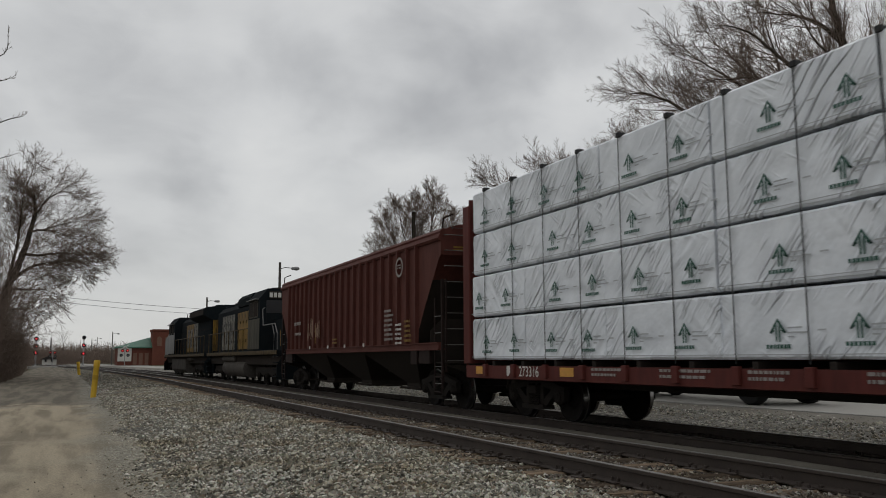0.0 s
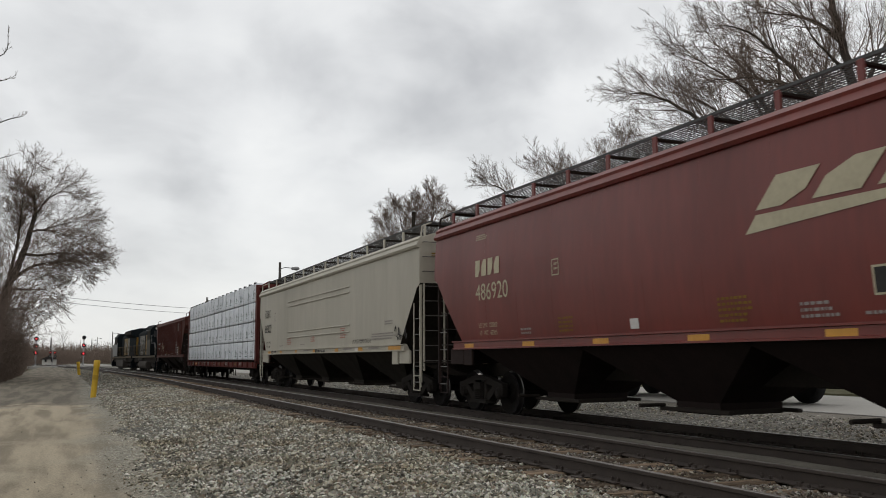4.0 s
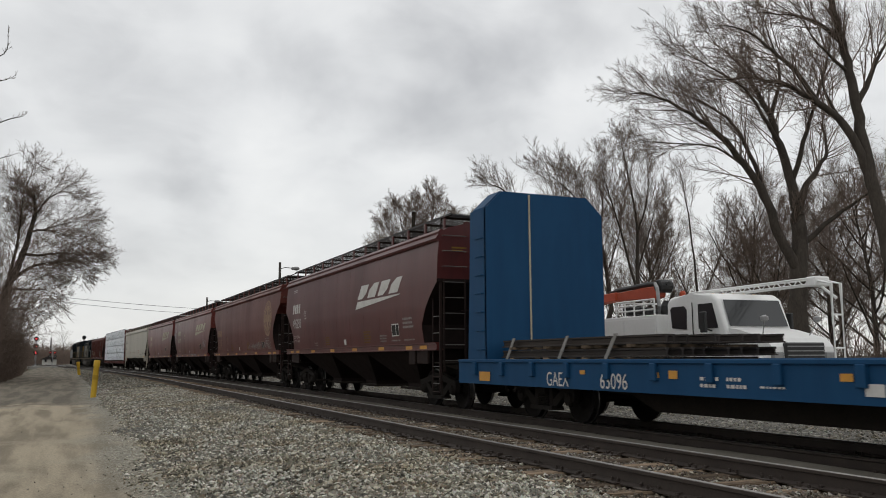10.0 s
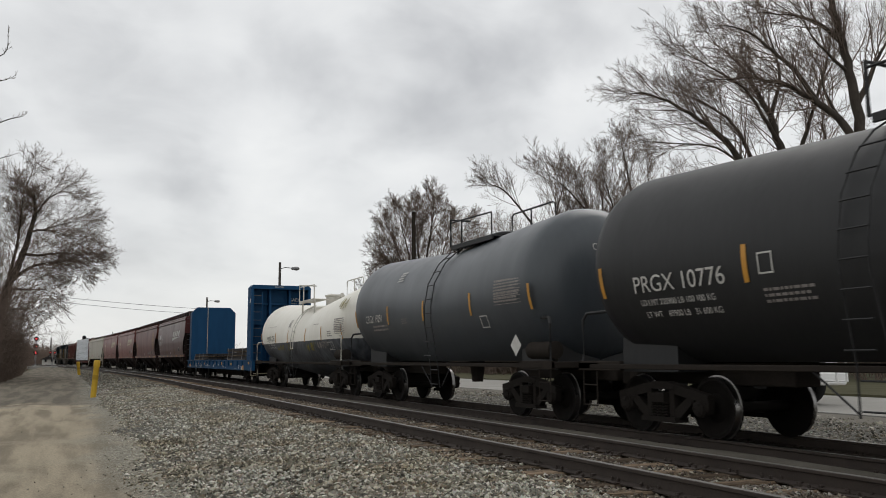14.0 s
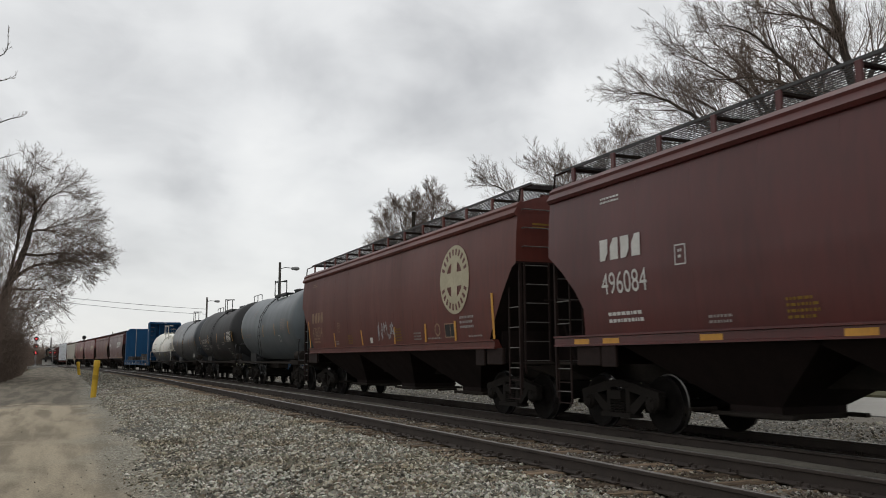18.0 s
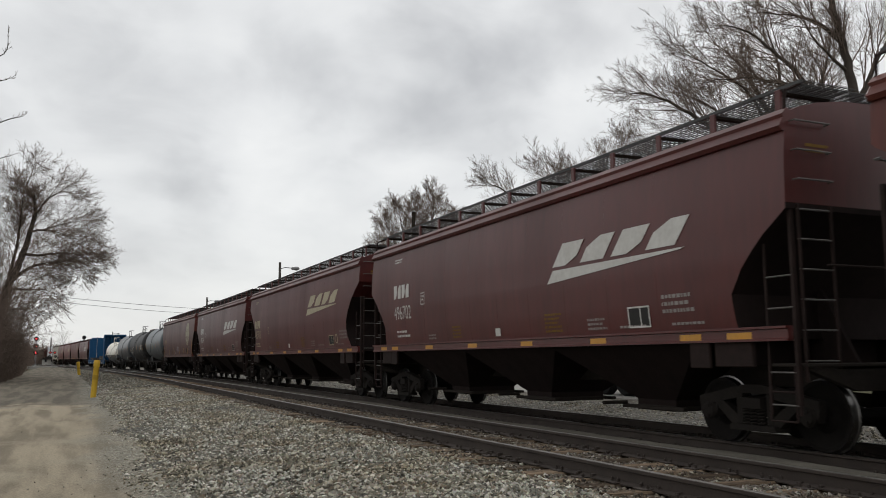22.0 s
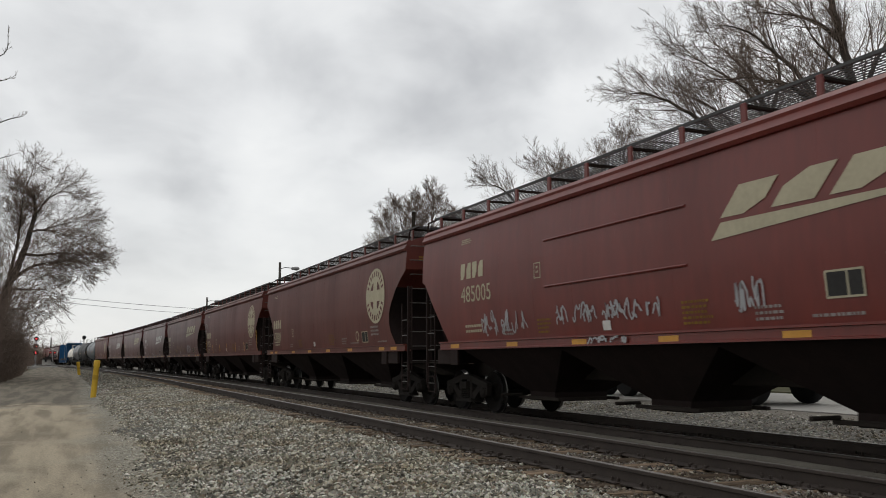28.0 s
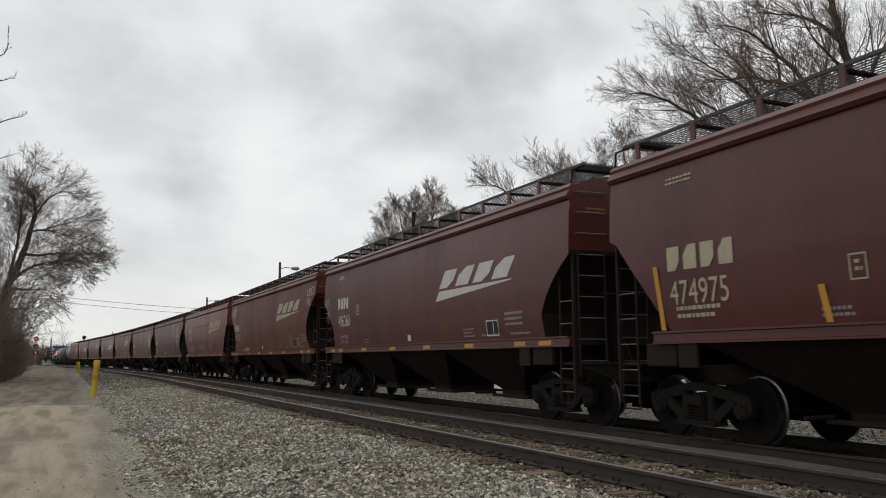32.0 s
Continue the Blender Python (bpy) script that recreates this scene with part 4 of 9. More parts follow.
            put("end_ladder", end_lad, root, q * 1.5, s * (h + 0.03), 0, (0 if q < 0 else 180) if s < 0 else (180 if q > 0 else 0))
            for z in (3.41, 3.785, 4.16):
                put("end_rung", end_rung, root, -1.5 if q < 0 else 0.82, s * (h + 0.03), z) if s < 0 else put("end_rung", end_rung, root, 1.5 if q > 0 else -0.82, s * (h + 0.03), z, 180)
            put("sill_step", step, root, q * 1.5, s * (h - 0.1) - (0.42 if s > 0 else 0), 0)
    for s in (-1, 1):
        add_truck(root, s * (length / 2 - 1.9))
    add_ends(root, length / 2)
    return root, side, h


def amber_squares(root, h, slope):
    for y in (h - 0.75, h - 1.6, 3.8, 1.4, -0.97, -3.36, -h + 2.1, -h + 1.15):
        if slope and h - abs(y) < 1.5:
            continue
        panel(root, "reflector", y, 1.425, 0.45, 0.105, AMBER, lambda z: 1.578, 0.006, "amber reflective square")


# lettering layouts: distance from the front, number height, squeeze, mark height, mark width, box place and height, panel place and height
STYLES = {"new": (1.65, 2.24, 0.80, 2.79, 1.14, 4.22, 2.54, -4.41, 1.67),
          "old": (2.25, 2.44, 0.98, 2.95, 1.17, 2.6, 2.70, -4.05, 1.88),
          "curve": (1.32, 2.15, 0.80, 2.61, 1.12, 4.3, 2.30, -5.05, 1.67),
          "low": (1.42, 1.97, 0.82, 2.46, 1.43, 3.8, 2.07, -4.7, 1.69)}


def side_marks(root, side, h, number, ink, logo, logo_ink, seed, style, stripes=(), shift=0.0, rise=0.0, disc=-6.03, weights=()):
    """The painted marks on the side that the camera passes."""
    off, nz, squeeze, mz, mw, yb, zb, py, pz = STYLES[style]
    nz, mz, zb, pz = nz + rise, mz + rise, zb + rise, pz + rise
    y0 = h - off - shift
    block_word(root, y0, mz, mw, 0.35, ink, side, 4, 0.0, "owner_mark")
    lettering(root, "wagon_number", number, y0, nz, 0.5, ink, side, squeeze=squeeze, label="pale stencilled wagon number")
    for k, words in enumerate(weights):
        lettering(root, "weight_words", words, y0 - 0.05, 1.86 + rise - 0.16 * k - (0.1 if style == "low" else 0.0), 0.135, ink, side, squeeze=0.9)
    if not weights:
        bars(root, "weight_line", y0 - 0.12, 1.72 + rise, 0.9, 0.22, 2, ink, side, seed)
    bars(root, "top_line", y0, 3.72, 0.55, 0.13, 3 if style == "old" else 2, ink, side, seed + 1)
    yb -= shift
    for d in (0, 0.28):
        panel(root, "box_edge", yb, zb + d, 0.24, 0.02, ink, side)
    for d in (0, 0.22):
        panel(root, "box_edge", yb - d, zb, 0.02, 0.3, ink, side)
    bars(root, "box_mark", yb - 0.075, zb + 0.06, 0.1, 0.17, 2, ink, side, seed)
    for y, w, n, mt in ((h - 5.5, 0.5, 4, YELLOWMARK), (h - 9.6, 0.62, 5, YELLOWMARK), (h - 4.1, 0.45, 2, GREYMARK), (h - 11.0, 0.55, 3, GREYMARK), (h - 11.9, 0.8, 1, GREYMARK), (-h + 2.3, 0.8, 1, GREYMARK)):
        bars(root, "notice_line", y, 1.64, w, 0.075 * n, n, mt, side, seed + n)
    panel(root, "white_card", h - 7.6, 1.66, 0.22, 0.16, WHITE, side, 0.012, "small white card")
    # inspection panel
    panel(root, "inspection_panel", py, pz, 0.54, 0.33, BLACKMARK, side, 0.010, "black inspection panel with a pale border")
    for z in (pz, pz + 0.305):
        panel(root, "panel_edge", py, z, 0.54, 0.025, ink, side, 0.014)
    for a in (py, py - 0.515, py - 0.3):
        panel(root, "panel_edge", a, pz, 0.025, 0.33, ink, side, 0.014)
    if style in ("low", "curve"):
        ring(root, py + (0.42 if style == "low" else -0.85), pz + 0.2, 0.16, 0.74, ink, side, 12)
    bars(root, "test_line", py - (1.25 if style == "curve" else 0.85), pz + 0.14, 0.75, 0.32, 3, GREYMARK, side, seed + 5)
    if logo == "swoosh":
        ly, lz = (-1.87 - shift, 2.55) if style == "new" else (-2.23, 2.79)
        lz += rise
        block_word(root, ly - 0.2, lz + 0.29, 3.6, 0.40, logo_ink, side, 4, 0.88, "logo_block")
        mark(root, "logo_bar", [(ly, lz), (ly - 3.72, lz + 0.215), (ly - 3.8, lz + 0.24), (ly - 0.2, lz + 0.23)], logo_ink, side)
    elif logo == "disc":
        cy, cz, r = disc, 3.0, 0.79
        ring(root, cy, cz, r, 0.6, logo_ink, side, 28)
        ring(root, cy, cz, 0.5, 0.86, logo_ink, side, 20)
        dash = bmesh.new()
        for k in range(24):
            if k % 12 in (0, 11):
                continue
            a, b = 6.2832 * (k + 0.25) / 24, 6.2832 * (k + 0.72) / 24
            dash.faces.new([dash.verts.new((-(side(cz + q * math.sin(t)) + 0.017), cy - q * math.cos(t), cz + q * math.sin(t))) for q, t in ((0.56, a), (0.56, b), (0.71, b), (0.71, a))])
        tagged(part("ring_dash", dash, CAR_BROWN, root), kind="stuff")
        w = 0.16
        for y1, y2, z1, z2 in ((0.47, -0.47, -w, w), (w, -w, w, 0.44), (w, -w, -0.44, -w)):
            mark(root, "logo_cross", [(cy + y1, cz + z1), (cy + y2, cz + z1), (cy + y2, cz + z2), (cy + y1, cz + z2)], logo_ink, side, 0.014)
    for y in stripes:
        hh = 0.95 if h - abs(y) < 1.8 else 0.45
        d = 0.06 if y < 0 else -0.06
        mark(root, "reflector", [(y, 1.61), (y - 0.1, 1.61), (y - 0.1 - d, 1.61 + hh), (y - d, 1.61 + hh)], AMBER, side, 0.018, "upright amber reflective stripe")
    if not stripes:
        amber_squares(root, h, style == "old")


def ring(root, cy, cz, r, inner, material, side, n):
    """A painted ring, in short pieces."""
    for k in range(n):
        a, b = 6.2832 * k / n, 6.2832 * (k + 1) / n
        mark(root, "ring_piece", [(cy - q * math.cos(t), cz + q * math.sin(t)) for q, t in ((r, a), (r, b), (inner * r, b), (inner * r, a))], material, side, 0.013)


def scrawl(root, side, y, z, w, h, seed, material, strokes=9):
    """Sprayed scribble: loose bent strokes."""
    rnd = random.Random(seed)
    bm = bmesh.new()
    for i in range(strokes):
        cy, pts = y - w * (i + 0.5) / strokes, []
        p, q = cy + rnd.uniform(-0.5, 0.5) * w / strokes, z + rnd.uniform(0, 0.4) * h
        a = rnd.uniform(0, 6.28)
        for k in range(9):
            pts.append((p, q))
            a += rnd.uniform(-1.2, 1.4)
            if not z < q + math.sin(a) * h * 0.3 < z + h:
                a = -a
            p += math.cos(a) * min(w / strokes, h) * 0.3
            q += math.sin(a) * h * 0.3
        for (p0, q0), (p1, q1) in zip(pts, pts[1:]):
            t = 0.017
            d = math.hypot(p1 - p0, q1 - q0) or 1
            nx, nz = -(q1 - q0) / d * t, (p1 - p0) / d * t
            bm.faces.new([bm.verts.new((-(side(v) + 0.015 + i * 0.0004), u, v)) for u, v in ((p0 - nx, q0 - nz), (p1 - nx, q1 - nz), (p1 + nx, q1 + nz), (p0 + nx, q0 + nz))])
    tagged(part("sprayed_scrawl", bm, material, root, "sprayed scribble"), kind="stuff")
def stroke(root, side, pts, material, width):
    """One sprayed line through the points."""
    bm = bmesh.new()
    for k, ((p0, q0), (p1, q1)) in enumerate(zip(pts, pts[1:])):
        d = math.hypot(p1 - p0, q1 - q0)
        ny, nz = -(q1 - q0) / d * width / 2, (p1 - p0) / d * width / 2
        bm.faces.new([bm.verts.new((-(side(v) + 0.02 + 0.0004 * k), u, v)) for u, v in ((p0 - ny, q0 - nz), (p1 - ny, q1 - nz), (p1 + ny, q1 + nz), (p0 + ny, q0 + nz))])
    tagged(part("sprayed_line", bm, material, root, "sprayed line"), kind="stuff")


# ---- tank wagons ----
LETTERS = {"L": [[(0, 1), (0.05, 0), (0.8, 0.12)]], "A": [[(0, 0), (0.4, 1), (0.75, 0)], [(0.1, 0.4), (0.75, 0.4)]], "C": [[(0.75, 0.95), (0.15, 0.8), (0.1, 0.15), (0.75, 0.05)]],
           "E": [[(0.75, 0.95), (0.1, 0.95), (0.1, 0.05), (0.75, 0.05)], [(0.1, 0.5), (0.6, 0.5)]], "D": [[(0.1, 0), (0.15, 1.05), (0.8, 0.8), (0.75, 0.25), (0.1, 0)]],
           "P": [[(0.2, -0.15), (0.1, 1), (0.75, 0.9), (0.7, 0.5), (0.15, 0.45)]], "S": [[(0.75, 0.95), (0.15, 0.8), (0.7, 0.45), (0.1, 0.1)]], "V": [[(0, 1), (0.4, 0), (0.85, 1)]], ".": [[(0.2, 0.05), (0.35, 0.1)]]}


def hand_words(root, side, text, y, z, step, h, material):
    """Words sprayed by hand, letter by letter."""
    for i, c in enumerate(text):
        for line in LETTERS[c]:
            stroke(root, side, [(y - step * (i + 0.85 * u), z + h * v) for u, v in line], material, 0.026)


def arc_shell(bm, y_prof, centre, span, n):
    """Part of a turned shell about the y axis, whose centre may rise and fall; span gives the angles from the top, degrees."""
    rings = []
    for y, r in y_prof:
        cz = centre(y)
        a0, a1 = span(r, cz)
        rings.append([bm.verts.new((r * math.sin(radians(a0 + (a1 - a0) * k / n)), y, cz + r * math.cos(radians(a0 + (a1 - a0) * k / n)))) for k in range(n + 1)])
    for u, w in zip(rings, rings[1:]):
        for k in range(n):
            bm.faces.new((u[k], u[k + 1], w[k + 1], w[k]))


def tank_car(label, length, r, cz, upper, lower, split, rail_mat, lad_y=0.0, stripe_ys=(), ladder_mat=None, deck=0.0, sag=0.0, low=-1.0, yc=None, out=0.86):
    """split: the angle from the top at which the lower colour begins (180: one colour); sag: how far both halves slope down to the outlet."""
    root = thing("tank_car", label, "railway wagon", "tank wagons")
    half = length / 2
    ht = half - 0.65
    prof = [(-ht, 0.02), (-ht + 0.03, r * 0.35), (-ht + 0.12, r * 0.62), (-ht + 0.28, r * 0.84), (-ht + 0.48, r * 0.96), (-ht + 0.72, r)]
    prof = prof + [(-y, q) for y, q in prof[::-1]]
    body = prof[:6] + [(-ht / 3, r), (-ht / 3 + 0.02, r + 0.006), (-ht / 3 + 0.1, r + 0.006), (-ht / 3 + 0.12, r), (ht / 3 - 0.12, r), (ht / 3 - 0.1, r + 0.006), (ht / 3 - 0.02, r + 0.006), (ht / 3, r)] + prof[6:]
    if sag:
        body = prof[:6] + [(-ht + 0.72 + (2 * ht - 1.44) * k / 24, r) for k in range(1, 24)] + [(low, r)] + prof[6:]
        body.sort()
    centre = lambda y: cz - sag * (1 - abs(y - low) / ((ht - low) if y > low else (ht + low)))
    level = cz + r * math.cos(radians(split))
    cut = lambda q, c: split if not sag else math.degrees(math.acos(max(-1.0, min(1.0, (level - c) / q))))
    bm = bmesh.new()
    arc_shell(bm, body, centre, lambda q, c: (-cut(q, c), cut(q, c)), 40)
    part("tank_shell", bm, upper, root, smooth=True)
    if split < 179:
        bm = bmesh.new()
        arc_shell(bm, body, centre, lambda q, c: (cut(q, c), 360 - cut(q, c)), 40)
        part("lower_shell", bm, lower, root, "black-painted lower half with pale runs of residue", True)
    # frame: stub sills, saddles, side bars
    for s, rz in ((1, 0), (-1, 180)):
        bm = bmesh.new()
        box(bm, -0.25, 0.25, -3.2, 0.65, 0.78, 1.14, 0.02)
        part("stub_sill", bm, UNDER, root).matrix_basis = pose(0, s * (half - 0.85), 0, 0, 0, rz)
        bm = bmesh.new()
        prism(bm, [(-0.98, 0.98), (0.98, 0.98), (0.98, cz - 0.74 * r), (0.6, cz - 0.88 * r), (0, cz - r * 0.98), (-0.6, cz - 0.88 * r), (-0.98, cz - 0.74 * r)], "y", -0.30, 1.1)
        part("saddle", bm, TANK_BLACK, root).matrix_basis = pose(0, s * (half - 2.15), 0, 0, 0, rz)
        bm = bmesh.new()
        box(bm, -1.5, 1.5, -0.30, 0.30, 1.02, 1.14, 0.012)
        box(bm, -1.5, -1.42, -0.9, 0.3, 1.0, 1.16, 0.01)
        box(bm, 1.42, 1.5, -0.9, 0.3, 1.0, 1.16, 0.01)
        part("end_platform", bm, UNDER, root).matrix_basis = pose(0, s * (half - 0.75), 0, 0, 0, rz)
        for q in (-1, 1):
            bm = bmesh.new()
            tube(bm, [(q * 1.45, 0.2, 1.1), (q * 1.45, 0.2, 1.85), (q * 1.42, 0.12, 1.97), (q * 1.3, -0.3, 1.99), (q * 1.3, -1.1, 1.99)], 0.03, 7)
            part("end_handrail", bm, rail_mat, root).matrix_basis = pose(0, s * (half - 0.75), 0, 0, 0, rz)
            bm = bmesh.new()
            for z in (0.42, 0.76):
                tube(bm, [(0, 0, z), (0, 0.4, z)], 0.014, 6)
            for y in (0, 0.4):
                tube(bm, [(0, y, 0.42), (0, y, 1.05)], 0.014, 6)
            part("sill_step", bm, UNDER, root).matrix_basis = pose(q * 1.46, s * (half - 0.75) - 0.2, 0)
    for q in (-1, 1):
        bm = bmesh.new()
        box(bm, q * 1.46 - 0.045, q * 1.46 + 0.045, -half + 0.8, half - 0.8, 1.03, 1.11, 0.01)
        part("side_bar", bm, UNDER, root)
        # ladder, bent over the shoulder of the tank
        mid = centre(lad_y)
        bend = [(q * (r + 0.09) * math.cos(radians(a)), mid + (r + 0.09) * math.sin(radians(a))) for a in (0, 20, 40, 55, 68)]
        foot, head = bmesh.new(), bmesh.new()
        for y in (-0.2, 0.2):
            tube(foot, [(q * 1.46, y * 1.3, 0.52), (q * 1.50, y * 1.15, 1.1), (q * (r + 0.09), y, mid - 0.35)], 0.014, 6)
            tube(head, [(q * (r + 0.09), y, mid - 0.35)] + [(x, y, z) for x, z in bend], 0.014, 6)
        for k in range(11):
            z = 0.6 + k * 0.34
            d = z - mid
            x = 1.49 if z < 1.25 else (r + 0.09) if d < 0 else math.sqrt(max(0.05, (r + 0.09) ** 2 - d * d))
            if d < r * 0.92:
                tube(foot if d < -0.35 else head, [(q * x, -0.2, z), (q * x, 0.2, z)], 0.013, 6)
        part("side_ladder", foot, ladder_mat or rail_mat, root).matrix_basis = pose(0, lad_y, 0)
        part("ladder_head", head, rail_mat, root).matrix_basis = pose(0, lad_y, 0)
        for y in (-0.5, 0.5):
            bm = bmesh.new()
            tube(bm, [(q * 1.46, y * 1.9, 1.08), (q * 1.42, y * 0.6, 0.56)], 0.014, 5)
            part("ladder_brace", bm, ladder_mat or rail_mat, root).matrix_basis = pose(0, lad_y, 0)
    # dome, valves and top platform, behind the head of the ladder
    yc = lad_y - 0.85 if yc is None else yc
    top = cz + r - sag + deck
    bm = bmesh.new()
    lathe(bm, [(top - 0.2 - deck, 0.36), (top + 0.16, 0.36), (top + 0.18, 0.40), (top + 0.23, 0.40), (top + 0.27, 0.28)], 18, "z", (0.15, yc, 0))
    part("manway", bm, rail_mat, root, smooth=True)
    for y, h in ((0.75, 0.35), (-0.8, 0.28)):
        bm = bmesh.new()
        lathe(bm, [(top - 0.1 - deck, 0.07), (top + h * 0.5, 0.07), (top + h * 0.5, 0.10), (top + h * 0.65, 0.10), (top + h, 0.05)], 10, "z", (0.2, yc + y, 0))
        part("valve", bm, rail_mat, root, smooth=True)
    for q in (-1, 1):
        bm = bmesh.new()
        x0, x1 = sorted((q * 0.45, q * out))
        box(bm, x0, x1, yc - 1.1, yc + 1.15, top - 0.02, top + 0.015, 0.006)
        box(bm, q * out - 0.025, q * out + 0.025, yc - 1.1, yc + 1.15, top - 0.09, top + 0.03, 0.008)
        for y in (yc - 0.9, yc + 0.9):
            box(bm, q * (out - 0.06) - 0.03, q * (out - 0.06) + 0.03, y - 0.03, y + 0.03, top - 0.35 - deck, top, 0.006)
        part("top_platform", bm, rail_mat, root)
        bm = bmesh.new()
        if q < 0:
            tube(bm, [(-0.3, yc + 1.2, top + 0.7), (-out, yc + 1.2, top + 0.7), (-out, yc + 1.2, top)], 0.03, 7)
            tube(bm, [(-out, yc + 1.2, top + 0.62), (-out, yc - 1.05, top + 0.55)], 0.02, 6)
            tube(bm, [(-out, yc - 1.05, top), (-out, yc - 1.05, top + 0.55)], 0.022, 6)
            tube(bm, [(-out, yc + 0.55, top), (-out, yc + 0.55, top + 0.6)], 0.022, 6)
        else:
            tube(bm, [(out, yc + 1.1, top), (out, yc + 1.1, top + 0.86), (out, yc + 1.0, top + 0.93), (out, yc - 0.95, top + 0.93), (out, yc - 1.05, top + 0.86), (out, yc - 1.05, top)], 0.024, 7)
            tube(bm, [(out, yc + 0.1, top), (out, yc + 0.1, top + 0.93)], 0.024, 6)
        part("top_railing", bm, rail_mat, root)
    bm = bmesh.new()
    lathe(bm, [(-0.45, 0.04), (-0.43, 0.17), (0.43, 0.17), (0.45, 0.04)], 14, "y", (-1.2, -half + 1.2, 1.36))
    part("air_reservoir", bm, UNDER, root, smooth=True)
    bm = bmesh.new()
    lathe(bm, [(0.62, 0.14), (cz - r - 0.02, 0.2), (cz - r + 0.1, 0.3)], 12, "z")
    part("bottom_outlet", bm, UNDER, root)
    side_of = lambda y: lambda z: math.sqrt(max(0.04, r * r - (z - centre(y)) ** 2))
    side = side_of(half - 1.0) if not sag else side_of
    # amber upright tapes, curved with the shell
    for y in stripe_ys:
        bm = bmesh.new()
        rows = []
        here = side_of(y)
        for k in range(9):
            z = cz - 0.36 * r + 0.5 * k / 8
            rows.append([bm.verts.new((-(here(z) + 0.01), y + d, z)) for d in (0.045, -0.045)])
        for u, w in zip(rows, rows[1:]):
            bm.faces.new((u[0], u[1], w[1], w[0]))
        part("reflector", bm, AMBER, root, "upright amber reflective tape", True)
    for s in (-1, 1):
        add_truck(root, s * (half - 2.1))
    add_ends(root, half)
    return root, side, half


def cap_words(root, text, length, r, cz, x, z, size, material, squeeze=0.8):
    """Words on the dished rear end, read from the rear."""
    ht = length / 2 - 0.65
    depth = lambda d: float(np.interp(d / r, [0, 0.35, 0.62, 0.84, 0.96, 1.0], [0.0, 0.03, 0.12, 0.28, 0.48, 0.72]))
    ob = lettering(root, "end_words", text, 0, 0, size, material, lambda w: 0, 0, squeeze)
    for v in ob.data.vertices:
        px, pz = x - v.co.y, z + v.co.z
        v.co = (px, -ht + depth(math.hypot(px, pz - cz)) - 0.015, pz)


# ---- centre-beam wagon with wrapped timber ----
def wrap_material():
    """White plastic film: fine slanting creases in two directions, in patches, with a soft sheen."""
    m = bpy.data.materials.new("white_plastic_wrap")
    m.use_nodes = True
    nt = m.node_tree
    bs = nt.nodes["Principled BSDF"]
    n, ln = nt.nodes.new, nt.links.new
    tc, oi, off = n("ShaderNodeTexCoord"), n("ShaderNodeObjectInfo"), n("ShaderNodeVectorMath")
    off.operation = "MULTIPLY_ADD"
    off.inputs[1].default_value = (1, 1, 1)
    ln(tc.outputs["Object"], off.inputs[0])
    sc = n("ShaderNodeMath")
    sc.operation, sc.inputs[1].default_value = "MULTIPLY", 37.0
    ln(oi.outputs["Random"], sc.inputs[0])
    ln(sc.outputs[0], off.inputs[2])

    def noise_at(scale, detail, turn=0.0, stretch=(1, 1, 1)):
        a, b, t = n("ShaderNodeMapping"), n("ShaderNodeMapping"), n("ShaderNodeTexNoise")
        a.inputs["Rotation"].default_value = (radians(turn), 0, 0)
        b.inputs["Scale"].default_value = stretch
        t.inputs["Scale"].default_value, t.inputs["Detail"].default_value = scale, detail
        ln(off.outputs[0], a.inputs["Vector"])
        ln(a.outputs[0], b.inputs["Vector"])
        ln(b.outputs[0], t.inputs["Vector"])
        return t.outputs["Fac"]

    def op(kind, a, b):
        r = n("ShaderNodeMath")
        r.operation = kind
        for k, q in enumerate((a, b)):
            if isinstance(q, (int, float)):
                r.inputs[k].default_value = q
            else:
                ln(q, r.inputs[k])
        return r.outputs[0]

    def ramp(v, a, b, c, d):
        r = n("ShaderNodeMapRange")
        for k, q in enumerate((a, b, c, d)):
            r.inputs[k + 1].default_value = q
        ln(v, r.inputs[0])
        return r.outputs[0]

    crease = lambda turn, scale: ramp(op("ABSOLUTE", op("SUBTRACT", noise_at(scale, 2, turn, (1, 4.0, 0.45)), 0.5), 0.0), 0.0, 0.07, 1.0, 0.0)
    patch = ramp(noise_at(0.8, 2), 0.46, 0.62, 0.0, 1.1)
    other = ramp(noise_at(1.1, 2), 0.58, 0.7, 0.0, 0.35)
    height = op("ADD", op("MULTIPLY", crease(-42, 1.5), patch), op("MULTIPLY", crease(55, 1.3), other))
    height = op("ADD", height, op("MULTIPLY", noise_at(2.4, 3), 0.9))
    bp = n("ShaderNodeBump")
    bp.inputs["Strength"].default_value, bp.inputs["Distance"].default_value = 0.9, 0.05
    ln(height, bp.inputs["Height"])
    ln(bp.outputs[0], bs.inputs["Normal"])
    mx = n("ShaderNodeMix")
    mx.data_type = "RGBA"
    mx.inputs[6].default_value, mx.inputs[7].default_value = rgb((0.78, 0.81, 0.85)), rgb((0.66, 0.69, 0.73))
    ln(ramp(noise_at(1.6, 4), 0.35, 0.65, 0.0, 1.0), mx.inputs[0])
    ln(mx.outputs[2], bs.inputs["Base Color"])
    bs.inputs["Roughness"].default_value = 0.36
    return m


